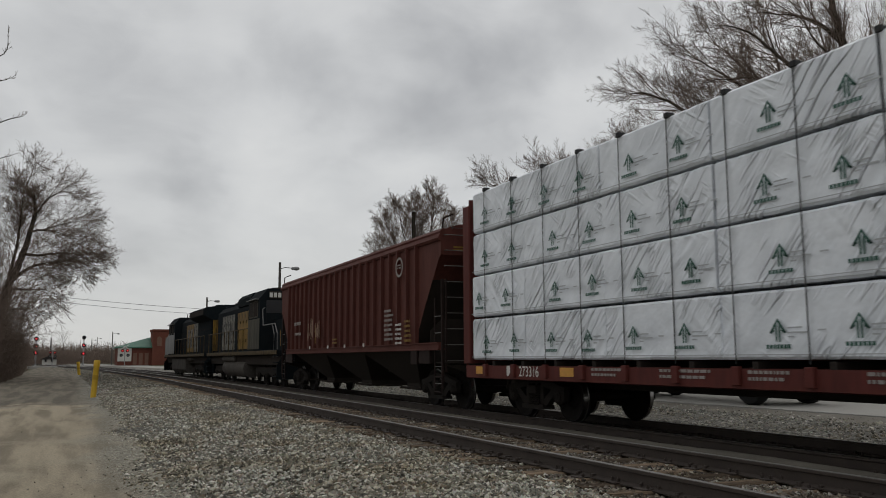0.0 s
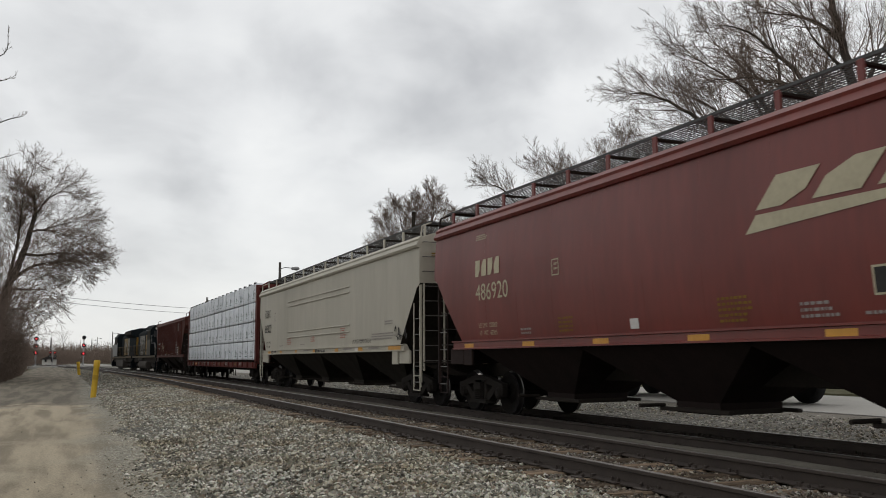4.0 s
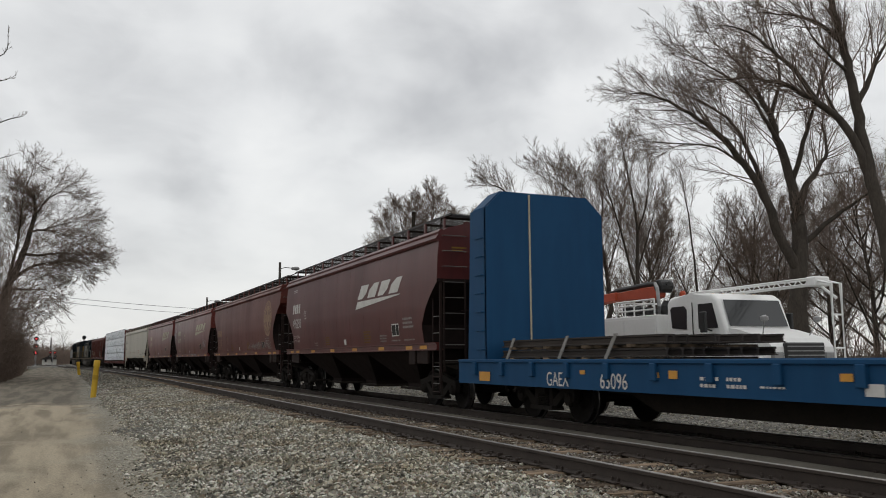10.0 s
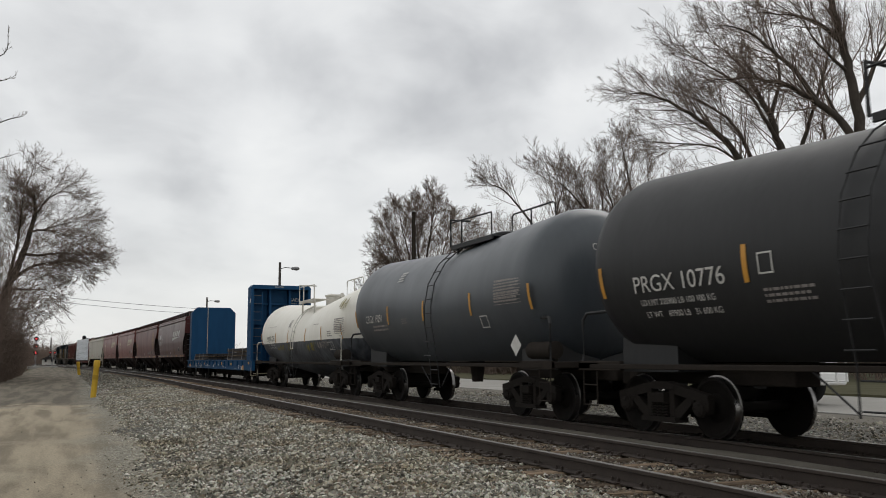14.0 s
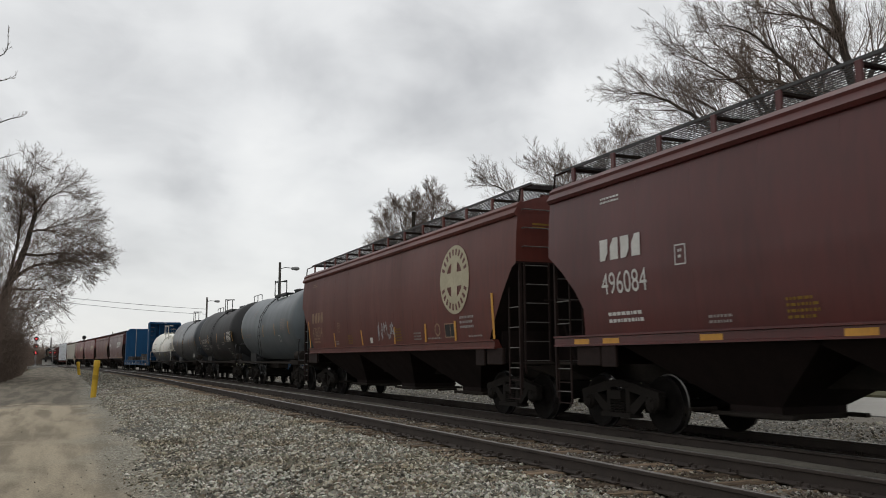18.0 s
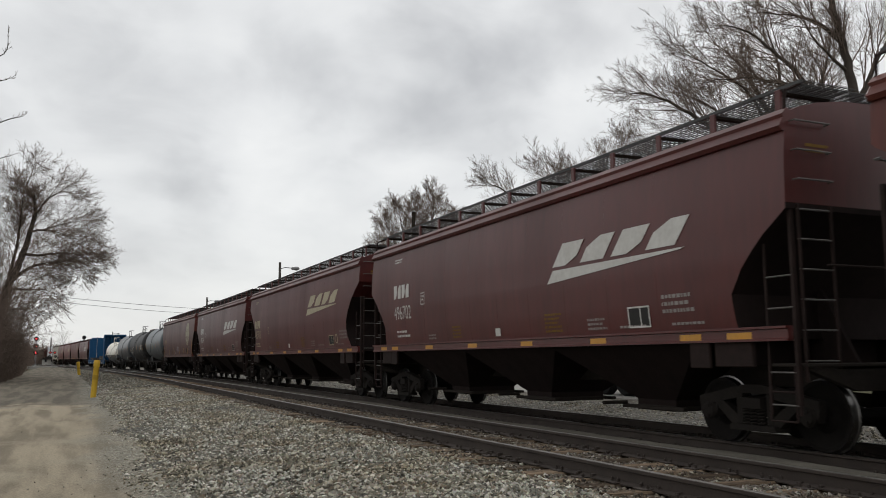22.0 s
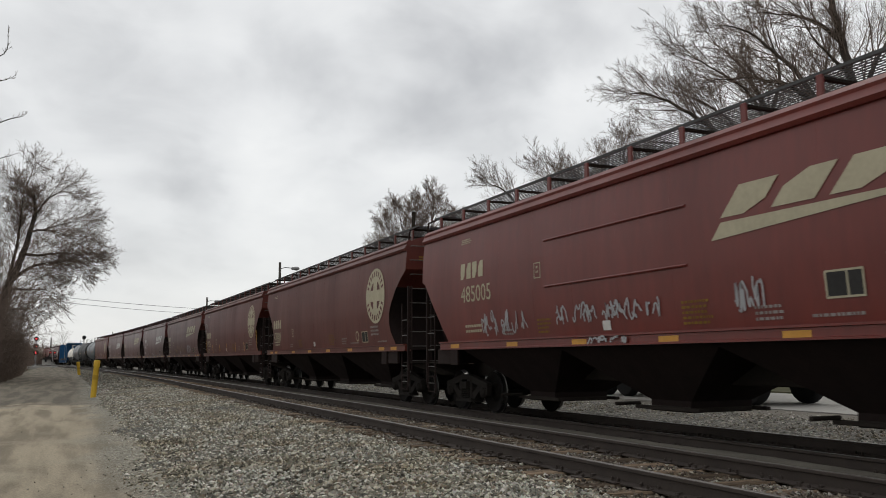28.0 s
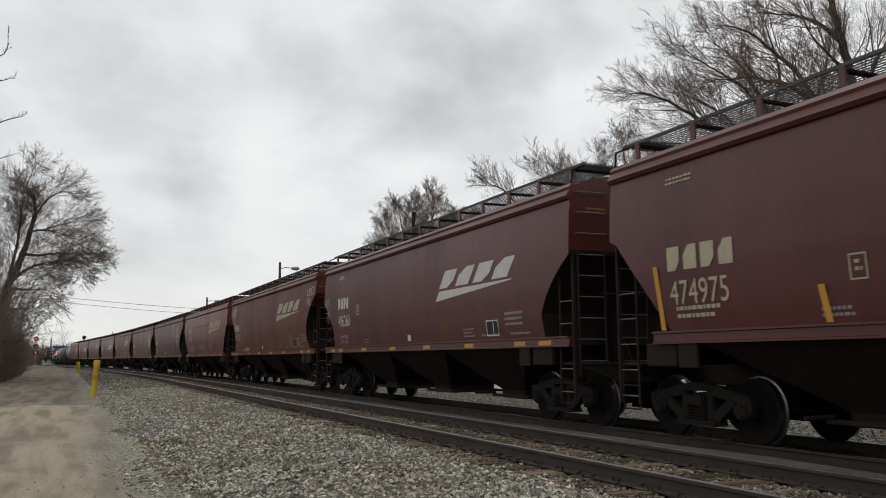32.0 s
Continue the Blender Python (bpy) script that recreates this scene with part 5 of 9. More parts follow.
WRAP = wrap_material()
GREENMARK = paint("green_print", (0.03, 0.095, 0.072), (0.075, 0.14, 0.115), 5, 0.6, 0, 0.02, 20)
PRINTGREY = paint("grey_print", (0.38, 0.40, 0.41), (0.45, 0.46, 0.47), 5, 0.6, 0, 0.02, 20)
STRAP = paint("black_strap", (0.02, 0.02, 0.02), (0.04, 0.04, 0.04), 5, 0.6, 0, 0.02, 20)
BEAM_RED = paint("faded_wagon_red", (0.115, 0.028, 0.022), (0.060, 0.018, 0.016), 1.5, 0.65, 0, 0.08, 12, STREAK)


def bundle_mesh(w, h, seed):
    """A wrapped pack: slack film with sharp slanting creases, a stitched line low down and tucked edges."""
    bm = bmesh.new()
    ny, nz = int(w / 0.034), 26
    rnd = random.Random(seed)
    ph, lean = rnd.uniform(0, 90), 1.0 if seed % 5 else -0.8
    mask_y = rnd.uniform(-0.3, 0.3) * w

    def slack(y, z):
        c, l = y + lean * z, y - lean * z
        n1 = abs(noise.noise((c * 4.2 + ph, l * 0.45, seed + 2.0)))
        n2 = abs(noise.noise((c * 7.5 + ph, l * 0.8 + 3.1, seed + 6.0)))
        m = max(0.0, 0.3 + 1.6 * noise.noise(((y - mask_y) * 0.8 + ph, z * 0.9, 5.0)))
        edge = math.exp(-((z - h) / 0.16) ** 2) * abs(noise.noise((y * 6 + ph, z * 2, 8.0))) * 0.02
        return min(1, m) * (0.021 * max(0.0, 1 - 3.2 * n1) + 0.008 * max(0.0, 1 - 2.5 * n2)) + 0.02 * noise.noise((y * 1.7 + ph, z * 2.1, seed)) + edge

    foot = [0.012 * noise.noise((w * i / ny * 2.2 + ph, 1.0, 2.0)) for i in range(ny + 1)]
    face = []
    for i in range(ny + 1):
        y = w * (i / ny - 0.5) * 0.994
        col = []
        for k in range(nz + 1):
            z = 0.02 + foot[i] * (1 - k / nz) + (h - 0.05) * k / nz
            tuck = 0.03 if k in (0, nz) else 0.0
            col.append(bm.verts.new((-1.5 - slack(y, z) * (0.3 if i in (0, ny) else 1) + tuck, y, z)))
        face.append(col)
    for u, v in zip(face, face[1:]):
        for k in range(nz):
            bm.faces.new((u[k], v[k], v[k + 1], u[k + 1]))
    back = [[bm.verts.new((-0.16, w * (i / ny - 0.5) * 0.994, z)) for z in (0.02, h - 0.025)] for i in (0, ny)]
    bm.faces.new([face[i][0] for i in range(ny + 1)] + [back[1][0], back[0][0]])
    bm.faces.new([face[i][nz] for i in range(ny + 1)][::-1] + [back[0][1], back[1][1]])
    bm.faces.new([face[0][k] for k in range(nz + 1)] + [back[0][1], back[0][0]])
    bm.faces.new([face[ny][k] for k in range(nz + 1)][::-1] + [back[1][0], back[1][1]])
    bm.faces.new((back[0][0], back[0][1], back[1][1], back[1][0]))
    return mesh_of("timber_pack", bm, WRAP, True)


def print_mesh(kind, w=0):
    bm = bmesh.new()
    q = lambda pts: bm.faces.new([bm.verts.new((-1.54, y, z)) for y, z in pts])
    if kind == "arrow":
        for i in range(7):
            y = 0.2 - i * 0.058
            q([(y, 0.165), (y - 0.046, 0.165), (y - 0.046, 0.215), (y, 0.215)])
        for a in (1, -1):
            q([(a * 0.012, 0.25), (a * 0.04, 0.25), (a * 0.04, 0.44), (a * 0.012, 0.47)])
            q([(a * 0.14, 0.36), (a * 0.10, 0.35), (0.0, 0.50), (0.0, 0.545)])
            q([(a * 0.14, 0.36), (a * 0.06, 0.375), (a * 0.055, 0.40), (a * 0.115, 0.385)])
        return mesh_of("arrow_print", bm, GREENMARK)
    if kind == "seam":
        q([(-w / 2 + 0.02, 0.075), (w / 2 - 0.02, 0.075), (w / 2 - 0.02, 0.087), (-w / 2 + 0.02, 0.087)])
        return mesh_of("seam_line", bm, PRINTGREY)
    for y0, wd, z in ((-0.16, 0.22, 0.40), (-0.16, 0.32, 0.34), (-0.62, 0.12, 0.36), (-0.16, 0.1, 0.29)):
        q([(y0, z), (y0 - wd, z), (y0 - wd, z + 0.02), (y0, z + 0.02)])
    return mesh_of("grey_print", bm, PRINTGREY)


def centre_beam(length):
    root = thing("centrebeam_wagon", "faded red centre-beam flat wagon stacked with white-wrapped timber packs", "railway wagon")
    half = length / 2
    bm = bmesh.new()
    prism(bm, [(-1.52, 0.80), (-1.42, 0.78), (-1.42, 0.98), (1.42, 0.98), (1.42, 0.78), (1.52, 0.80), (1.52, 1.06), (-1.52, 1.06)], "y", -half + 0.7, half - 0.7)
    part("deck", bm, BEAM_RED, root)
    bm = bmesh.new()
    box(bm, -0.3, 0.3, -half + 0.5, half - 0.5, 0.62, 1.04, 0.02)
    part("centre_sill", bm, UNDER, root)
    bm = bmesh.new()
    box(bm, -0.08, 0.08, -half + 1.2, half - 1.2, 1.12, 4.75)
    box(bm, -0.3, 0.3, -half + 1.2, half - 1.2, 4.72, 4.86, 0.02)
    part("centre_beam", bm, BEAM_RED, root)
    bh = bmesh.new()
    box(bh, -1.5, 1.5, -0.18, -0.13, 1.1, 4.75)
    prism(bh, [(-1.5, 4.6), (1.5, 4.6), (0.95, 4.92), (-0.95, 4.92)], "y", -0.18, 0.18)
    bh = mesh_of("bulkhead", bh, BEAM_RED)
    outer = bar_box("bulkhead_post", BEAM_RED, -0.07, 0.07, -0.16, 0.16, 1.1, 4.62, 0.015)
    inner = bar_box("bulkhead_stiffener", BEAM_RED, -0.05, 0.05, -0.128, 0.16, 1.1, 4.6, 0.01)
    shelf = bar_box("bulkhead_shelf", BEAM_RED, -1.38, 1.38, -0.12, 0.1, 0, 0.1, 0.01)
    lad = ladder_mesh("bulkhead_ladder", BEAM_RED, 0.42, 1.0, 4.5, "x", 0.4)
    for s, rz in ((1, 0), (-1, 180)):
        b = put("bulkhead", bh, root, 0, s * (half - 0.72), 0, rz)
        for q in (-1, 1):
            put("bulkhead_post", outer, b, q * 1.45, 0, 0)
            put("bulkhead_stiffener", inner, b, q * 0.5, 0, 0)
        for z in (1.2, 2.1, 3.0, 3.9):
            put("bulkhead_shelf", shelf, b, 0, 0, z)
        put("bulkhead_ladder", lad, root, -1.4, s * (half - 0.5), 0)
    pocket = bar_box("stake_pocket", BEAM_RED, -0.045, 0.035, -0.07, 0.07, 0.84, 1.09, 0.01)
    riser = bar_box("riser", UNDER, -1.5, 1.5, -0.05, 0.05, 1.05, 1.155)
    hh = 0.925
    edges = [10.78, 8.5, 5.83, 3.15, 0.42, -2.4, -5.22, -8.03, -10.86]
    kinds = {}
    for i, (e0, e1) in enumerate(zip(edges, edges[1:])):
        w = round(e0 - e1, 1)
        kinds.setdefault(w, [bundle_mesh(w, hh, 10 * len(kinds) + j) for j in range(2 if w < 2.5 else 4)])
    arrow, grey = print_mesh("arrow"), print_mesh("grey")
    seams = {w: print_mesh("seam", w) for w in kinds}
    strap = bar_box("strap", STRAP, -1.538, -1.532, -0.009, 0.009, 1.12, 4.86)
    guard = bar_box("corner_guard", STRAP, -1.545, -1.40, -0.05, 0.05, 4.80, 4.885, 0.01)
    rnd = random.Random(9)
    for i in range(18):
        y = 10.13 - 1.222 * i
        put("stake_pocket", pocket, root, -1.535, y, 0)
        put("strap", strap, root, 0, y, 0)
        put("riser", riser, root, 0, y - 0.3, 0)
        put("corner_guard", guard, root, 0, y, 0)
    for e0, e1 in zip(edges, edges[1:]):
        w = round(e0 - e1, 1)
        for k in range(4):
            shift = rnd.uniform(-0.07, 0.03)
            p = put("timber_pack", rnd.choice(kinds[w]), root, rnd.uniform(-0.012, 0.012), (e0 + e1) / 2 + shift, 1.16 + k * hh)
            put("seam_line", seams[w], p, -0.004, 0, 0)
            y = -w / 2 + rnd.uniform(0.3, 0.75)
            while y < w / 2 - 0.25:
                put("arrow_print", arrow, p, -0.002, y, rnd.uniform(-0.01, 0.02))
                put("grey_print", grey, p, -0.002, y, 0)
                y += 1.2
            put("timber_pack", kinds[w][k % 2], root, 0, (e0 + e1) / 2, 1.16 + k * hh, 180)
    side = lambda z: 1.522
    y0 = half - 2.6
    block_word(root, y0, 0.86, 0.36, 0.2, WHITE, side, 2, 0, "owner_mark")
    lettering(root, "wagon_number", "273316", y0 - 0.5, 0.86, 0.28, WHITE, side, squeeze=0.9)
    for i, (a, b, mt) in enumerate(((4.6, 0.45, AMBER), (5.6, 0.9, GREYMARK), (7.4, 1.1, GREYMARK), (9.2, 0.7, GREYMARK), (11.0, 0.9, GREYMARK), (13.5, 0.4, YELLOWMARK), (15.0, 0.9, GREYMARK), (18.0, 0.4, YELLOWMARK), (19.2, 0.8, GREYMARK), (1.2, 0.4, AMBER))):
        if mt is AMBER:
            panel(root, "reflector", half - a, 0.88, b, 0.16, mt, side, 0.008)
        else:
            bars(root, "notice_line", half - a, 0.87, b, 0.17, 2, mt, side, i)
    bm = bmesh.new()
    tube(bm, [(-1.5, -0.6, 0.8), (-1.5, -0.6, 0.4), (-1.5, -0.1, 0.4), (-1.5, -0.1, 0.8)], 0.02, 6)
    part("brake_step", bm, UNDER, root).matrix_basis = pose(0, -half + 6.0, 0)
    for s in (-1, 1):
        add_truck(root, s * (half - 2.9))
    add_ends(root, half)
    return root


# ---- blue bulkhead flat wagon with steel ----
BLUE = paint("wagon_blue_paint", (0.010, 0.064, 0.150), (0.007, 0.044, 0.108), 0.7, 0.6, 0, 0.02, 4, STREAK)
STEEL_LOAD = paint("rusting_dark_steel", (0.038, 0.027, 0.021), (0.019, 0.015, 0.013), 1.5, 0.8, 0.1, 0.2, 15, (1, 0.3, 1), 0.25, 0.3)
WEB_STRAP = paint("grey_web_strap", (0.3, 0.29, 0.27), (0.2, 0.19, 0.18), 5, 0.7, 0, 0.05, 20)


def bulkhead_flat(length):
    root = thing("bulkhead_flatcar", "bright blue bulkhead flat wagon carrying stacks of dark steel rail", "railway wagon")
    half = length / 2
    side = lambda z: 1.515
    for q in (-1, 1):
        bm = bmesh.new()
        prism(bm, [(-half + 0.35, 0.67), (half - 0.35, 0.67), (half - 0.35, 1.15), (-half + 0.35, 1.15)], "x", q * 1.44 - 0.07, q * 1.44 + 0.07)
        part("side_sill", bm, BLUE, root)
        bm = bmesh.new()
        box(bm, q * 1.5 - 0.05, q * 1.5 + 0.05, -half + 0.4, half - 0.4, 1.12, 1.19, 0.012)
        part("rub_rail", bm, BLUE, root)
    bm = bmesh.new()
    box(bm, -1.44, 1.44, -half + 0.4, half - 0.4, 1.05, 1.14)
    part("deck", bm, BLUE, root)
    bm = bmesh.new()
    prism(bm, [(-half + 0.4, 0.6), (-half + 5.2, 0.55), (-half + 5.9, 0.29), (half - 5.9, 0.29), (half - 5.2, 0.55), (half - 0.4, 0.6), (half - 0.4, 1.05), (-half + 0.4, 1.05)], "x", -0.38, 0.38)
    part("centre_sill", bm, UNDER, root)
    pocket = bar_box("stake_pocket", BLUE, -0.04, 0.04, -0.07, 0.07, 0.86, 1.13, 0.012)
    for i in range(16):
        y = half - 1.22 - i * 1.221
        put("stake_pocket", pocket, root, -1.535, y, 0)
        put("stake_pocket", pocket, root, 1.535, y, 0)
    # bulkheads: flat towards the load, ribbed outside
    for s, rz in ((1, 0), (-1, 180)):
        base = half - (1.32 if s > 0 else 1.27)
        face = bmesh.new()
        cx, cz = (1.1, 4.45) if s > 0 else (1.38, 4.71)
        prism(face, [(-1.5, 0.95), (1.5, 0.95), (1.5, cz), (cx, 4.83), (-cx, 4.83), (-1.5, cz)], "y", -0.42, -0.34)
        f = part("bulkhead", face, BLUE, root, "flat blue bulkhead with a ribbed back")
        f.matrix_basis = pose(0, s * base, 0, 0, 0, rz)
        for q in (-1, 1):
            bm = bmesh.new()
            prism(bm, [(-0.40, 0.78), (0.50, 0.78), (0.50, 1.25), (0.42, 2.6), (0.34, cz), (-0.40, cz)], "x", q * 1.44 - 0.06, q * 1.44 + 0.06)
            part("bulkhead_cheek", bm, BLUE, f)
            bm = bmesh.new()
            prism(bm, [(-0.34, 1.15), (0.34, 1.15), (0.24, 2.6), (0.08, 4.7), (-0.34, 4.7)], "x", q * 0.5 - 0.05, q * 0.5 + 0.05)
            part("bulkhead_rib", bm, BLUE, f)
        for z in (1.9, 2.9, 3.9):
            bm = bmesh.new()
            box(bm, -1.4, 1.4, -0.34, -0.16, z, z + 0.09, 0.01)
            part("bulkhead_shelf", bm, BLUE, f)
        bm = bmesh.new()
        prism(bm, [(-1.505, cz - 0.05), (1.505, cz - 0.05), (1.505, cz + 0.02), (cx + 0.02, 4.85), (-cx - 0.02, 4.85), (-1.505, cz + 0.02)], "y", -0.36, 0.2 if s > 0 else 0.36)
        part("bulkhead_cap", bm, BLUE, f)
        lad = ladder_mesh("bulkhead_ladder", BLUE, 0.42, 1.0, 4.5, "x", 0.4)
        put("bulkhead_ladder", lad, f, -1.36 if s > 0 else 0.94, 0.28, 0)
        for k in range(7):
            bm = bmesh.new()
            tube(bm, [(0, -0.3, 0), (-0.05, -0.28, 0), (-0.05, 0.02, 0), (0, 0.04, 0)], 0.014, 5)
            rung = part("grab_rung", bm, BLUE, f)
            rung.matrix_basis = pose(-1.5 if s > 0 else 1.5, 0, 1.4 + k * 0.4, 0, 0, 0 if s > 0 else 180)
    bm = bmesh.new()
    box(bm, -0.44, -0.40, half - 1.752, half - 1.745, 1.2, 4.8)
    part("centre_line", bm, CREAM, root, "thin pale line up the bulkhead")
    lettering(root, "caution_word", "CAUTION", 0, 0, 0.1, WHITE, lambda z: 0).matrix_basis = pose(-0.35, -half + 0.89, 4.74, 0, 0, 90)
    lettering(root, "end_number", "GAEX", 0, 0, 0.22, WHITE, lambda z: 0).matrix_basis = pose(0.55, -half + 1.59, 4.12, 0, 0, 90)
    lettering(root, "end_number", "63096", 0, 0, 0.22, WHITE, lambda z: 0).matrix_basis = pose(0.55, -half + 1.59, 3.88, 0, 0, 90)
    # the load: two stacks of rail
    sec = [(-0.065, 0), (0.065, 0), (0.065, 0.015), (0.012, 0.03), (0.012, 0.105), (0.035, 0.115), (0.035, 0.145), (-0.035, 0.145), (-0.035, 0.115), (-0.012, 0.105), (-0.012, 0.03), (-0.065, 0.015)]
    rnd = random.Random(4)
    for y0, y1, layers, lift in ((half - 1.85, 3.95, 2, 0.0), (-2.9, -half + 1.9, 3, 0.0)):
        bm = bmesh.new()
        prism(bm, sec, "y", y1, y0)
        me = mesh_of("steel_rail", bm, STEEL_LOAD)
        for k in range(layers):
            for i in range(9):
                put("steel_rail", me, root, -1.22 + i * 0.305 + rnd.uniform(-0.03, 0.03), rnd.uniform(-0.2, 0.2), 1.22 + k * 0.21 + (0.002 * i))
            for j in range(4):
                d = put("dunnage", bar_box("dunnage", TIE_WOOD, -1.35, 1.35, -0.05, 0.05, 0, 0.045), root, 0, y1 + (y0 - y1) * (j + 0.5) / 4, 1.172 + k * 0.21)
        top = 1.17 + layers * 0.21
        for j in (0.14, 0.52, 0.8) if layers == 2 else (0.13, 0.33, 0.75):
            bm = bmesh.new()
            y = y0 + (y1 - y0) * j
            prism(bm, [(y, top + 0.02), (y - 0.1, top + 0.02), (y + 0.25, 1.15), (y + 0.35, 1.15)], "x", -1.345, -1.335)
            part("tie_down", bm, WEB_STRAP, root, "grey web tie-down")
    lettering(root, "wagon_mark", "GAEX", half - 4.18, 0.71, 0.36, WHITE, side, squeeze=0.8)
    lettering(root, "wagon_number", "63096", half - 5.89, 0.71, 0.36, WHITE, side, squeeze=0.85)
    for i, (a, z, b, g, n) in enumerate(((8.33, 0.75, 0.4, 0.19, 2), (8.85, 0.75, 0.36, 0.19, 2), (9.45, 0.79, 0.45, 0.05, 1), (11.48, 0.86, 0.56, 0.16, 3), (12.53, 0.82, 0.4, 0.14, 3),
                                         (14.02, 0.74, 0.68, 0.25, 4), (15.03, 0.72, 0.2, 0.1, 2), (17.53, 0.70, 0.66, 0.05, 1), (18.61, 0.70, 0.2, 0.22, 4))):
        bars(root, "notice_line", half - a, z, b, g, n, WHITE, side, i)
    for a, z, w, g in ((1.40, 0.74, 0.5, 0.19), (5.29, 0.93, 0.16, 0.07), (7.26, 0.91, 0.17, 0.08), (7.65, 0.9, 0.2, 0.12), (10.68, 0.93, 0.18, 0.09), (13.22, 0.93, 0.24, 0.09), (13.64, 0.92, 0.25, 0.13),
                       (16.38, 0.92, 0.46, 0.1)):
        panel(root, "reflector", half - a, z, w, g, AMBER, side, 0.008)
    bm = bmesh.new()
    box(bm, -1.56, -1.548, half - 21.34, half - 21.1, 0.97, 1.09)
    part("reflector", bm, AMBER, root)
    mark(root, "yellow_patch", [(0.0, 0.68), (-0.44, 0.68), (-0.37, 0.91), (0.0, 0.91)], AMBER, side).matrix_basis = pose(0, half - 19.52, 0)
    panel(root, "white_card", half - 11.01, 0.77, 0.25, 0.14, WHITE, side)
    panel(root, "notice_card", half - 19.22, 0.69, 0.29, 0.23, WHITE, side, 0.012, "white notice card with red lines")
    bars(root, "card_line", half - 19.25, 0.71, 0.24, 0.18, 3, REDMARK, side, 3, 0.014)
    mark(root, "top_badge", [(0.05, 3.98), (-0.12, 3.92), (-0.32, 4.12), (-0.15, 4.18)], WHITE, lambda z: 1.5).matrix_basis = pose(0, -half + 1.17, 0)
    bm = bmesh.new()
    tube(bm, [(-1.2, 0, 0.72), (-1.2, 0, 0.45), (-1.5, 0, 0.42), (-1.5, 0, 0.8)], 0.022, 6)
    tube(bm, [(-1.4, 0, 0.52), (0.2, -0.05, 0.55)], 0.022, 6)
    part("uncoupling_lever", bm, CREAM, root).matrix_basis = pose(0, -half + 0.6, 0)
    add_truck(root, half - 3.3)
    add_truck(root, -half + 3.9)
    add_ends(root, half)
    return root
# ---- locomotives ----
NAVY = paint("navy_loco_paint", (0.006, 0.010, 0.013), (0.014, 0.016, 0.017), 1.5, 0.95, 0, 0.05, 12, STREAK)
LOCO_GOLD = paint("loco_yellow_paint", (0.27, 0.155, 0.022), (0.06, 0.04, 0.016), 4.5, 0.6, 0, 0.05, 12, STREAK, 0.12)
LOCO_GREY = paint("loco_pale_grey_paint", (0.15, 0.15, 0.145), (0.06, 0.06, 0.058), 1.5, 0.5, 0, 0.05, 12, STREAK)
LOCO_WORN = paint("flaking_pale_loco_paint", (0.25, 0.235, 0.20), (0.018, 0.021, 0.024), 5.5, 0.7, 0, 0.08, 14, STREAK, 0.08)
LOCO_CAB = paint("dusty_cab_side_paint", (0.085, 0.078, 0.06), (0.03, 0.03, 0.026), 2.5, 0.75, 0, 0.05, 12, STREAK, 0.18)
LOCO_SILL = paint("dull_gold_sill_paint", (0.10, 0.068, 0.028), (0.028, 0.021, 0.015), 4, 0.7, 0, 0.05, 14, (1, 1, 1), 0.14)
LOCO_TANK = paint("grimed_tank_grey", (0.10, 0.09, 0.08), (0.042, 0.038, 0.034), 2, 0.8, 0, 0.1, 12)
PANE = glass("dark_cab_glass", (0.012, 0.014, 0.016), 0.35)


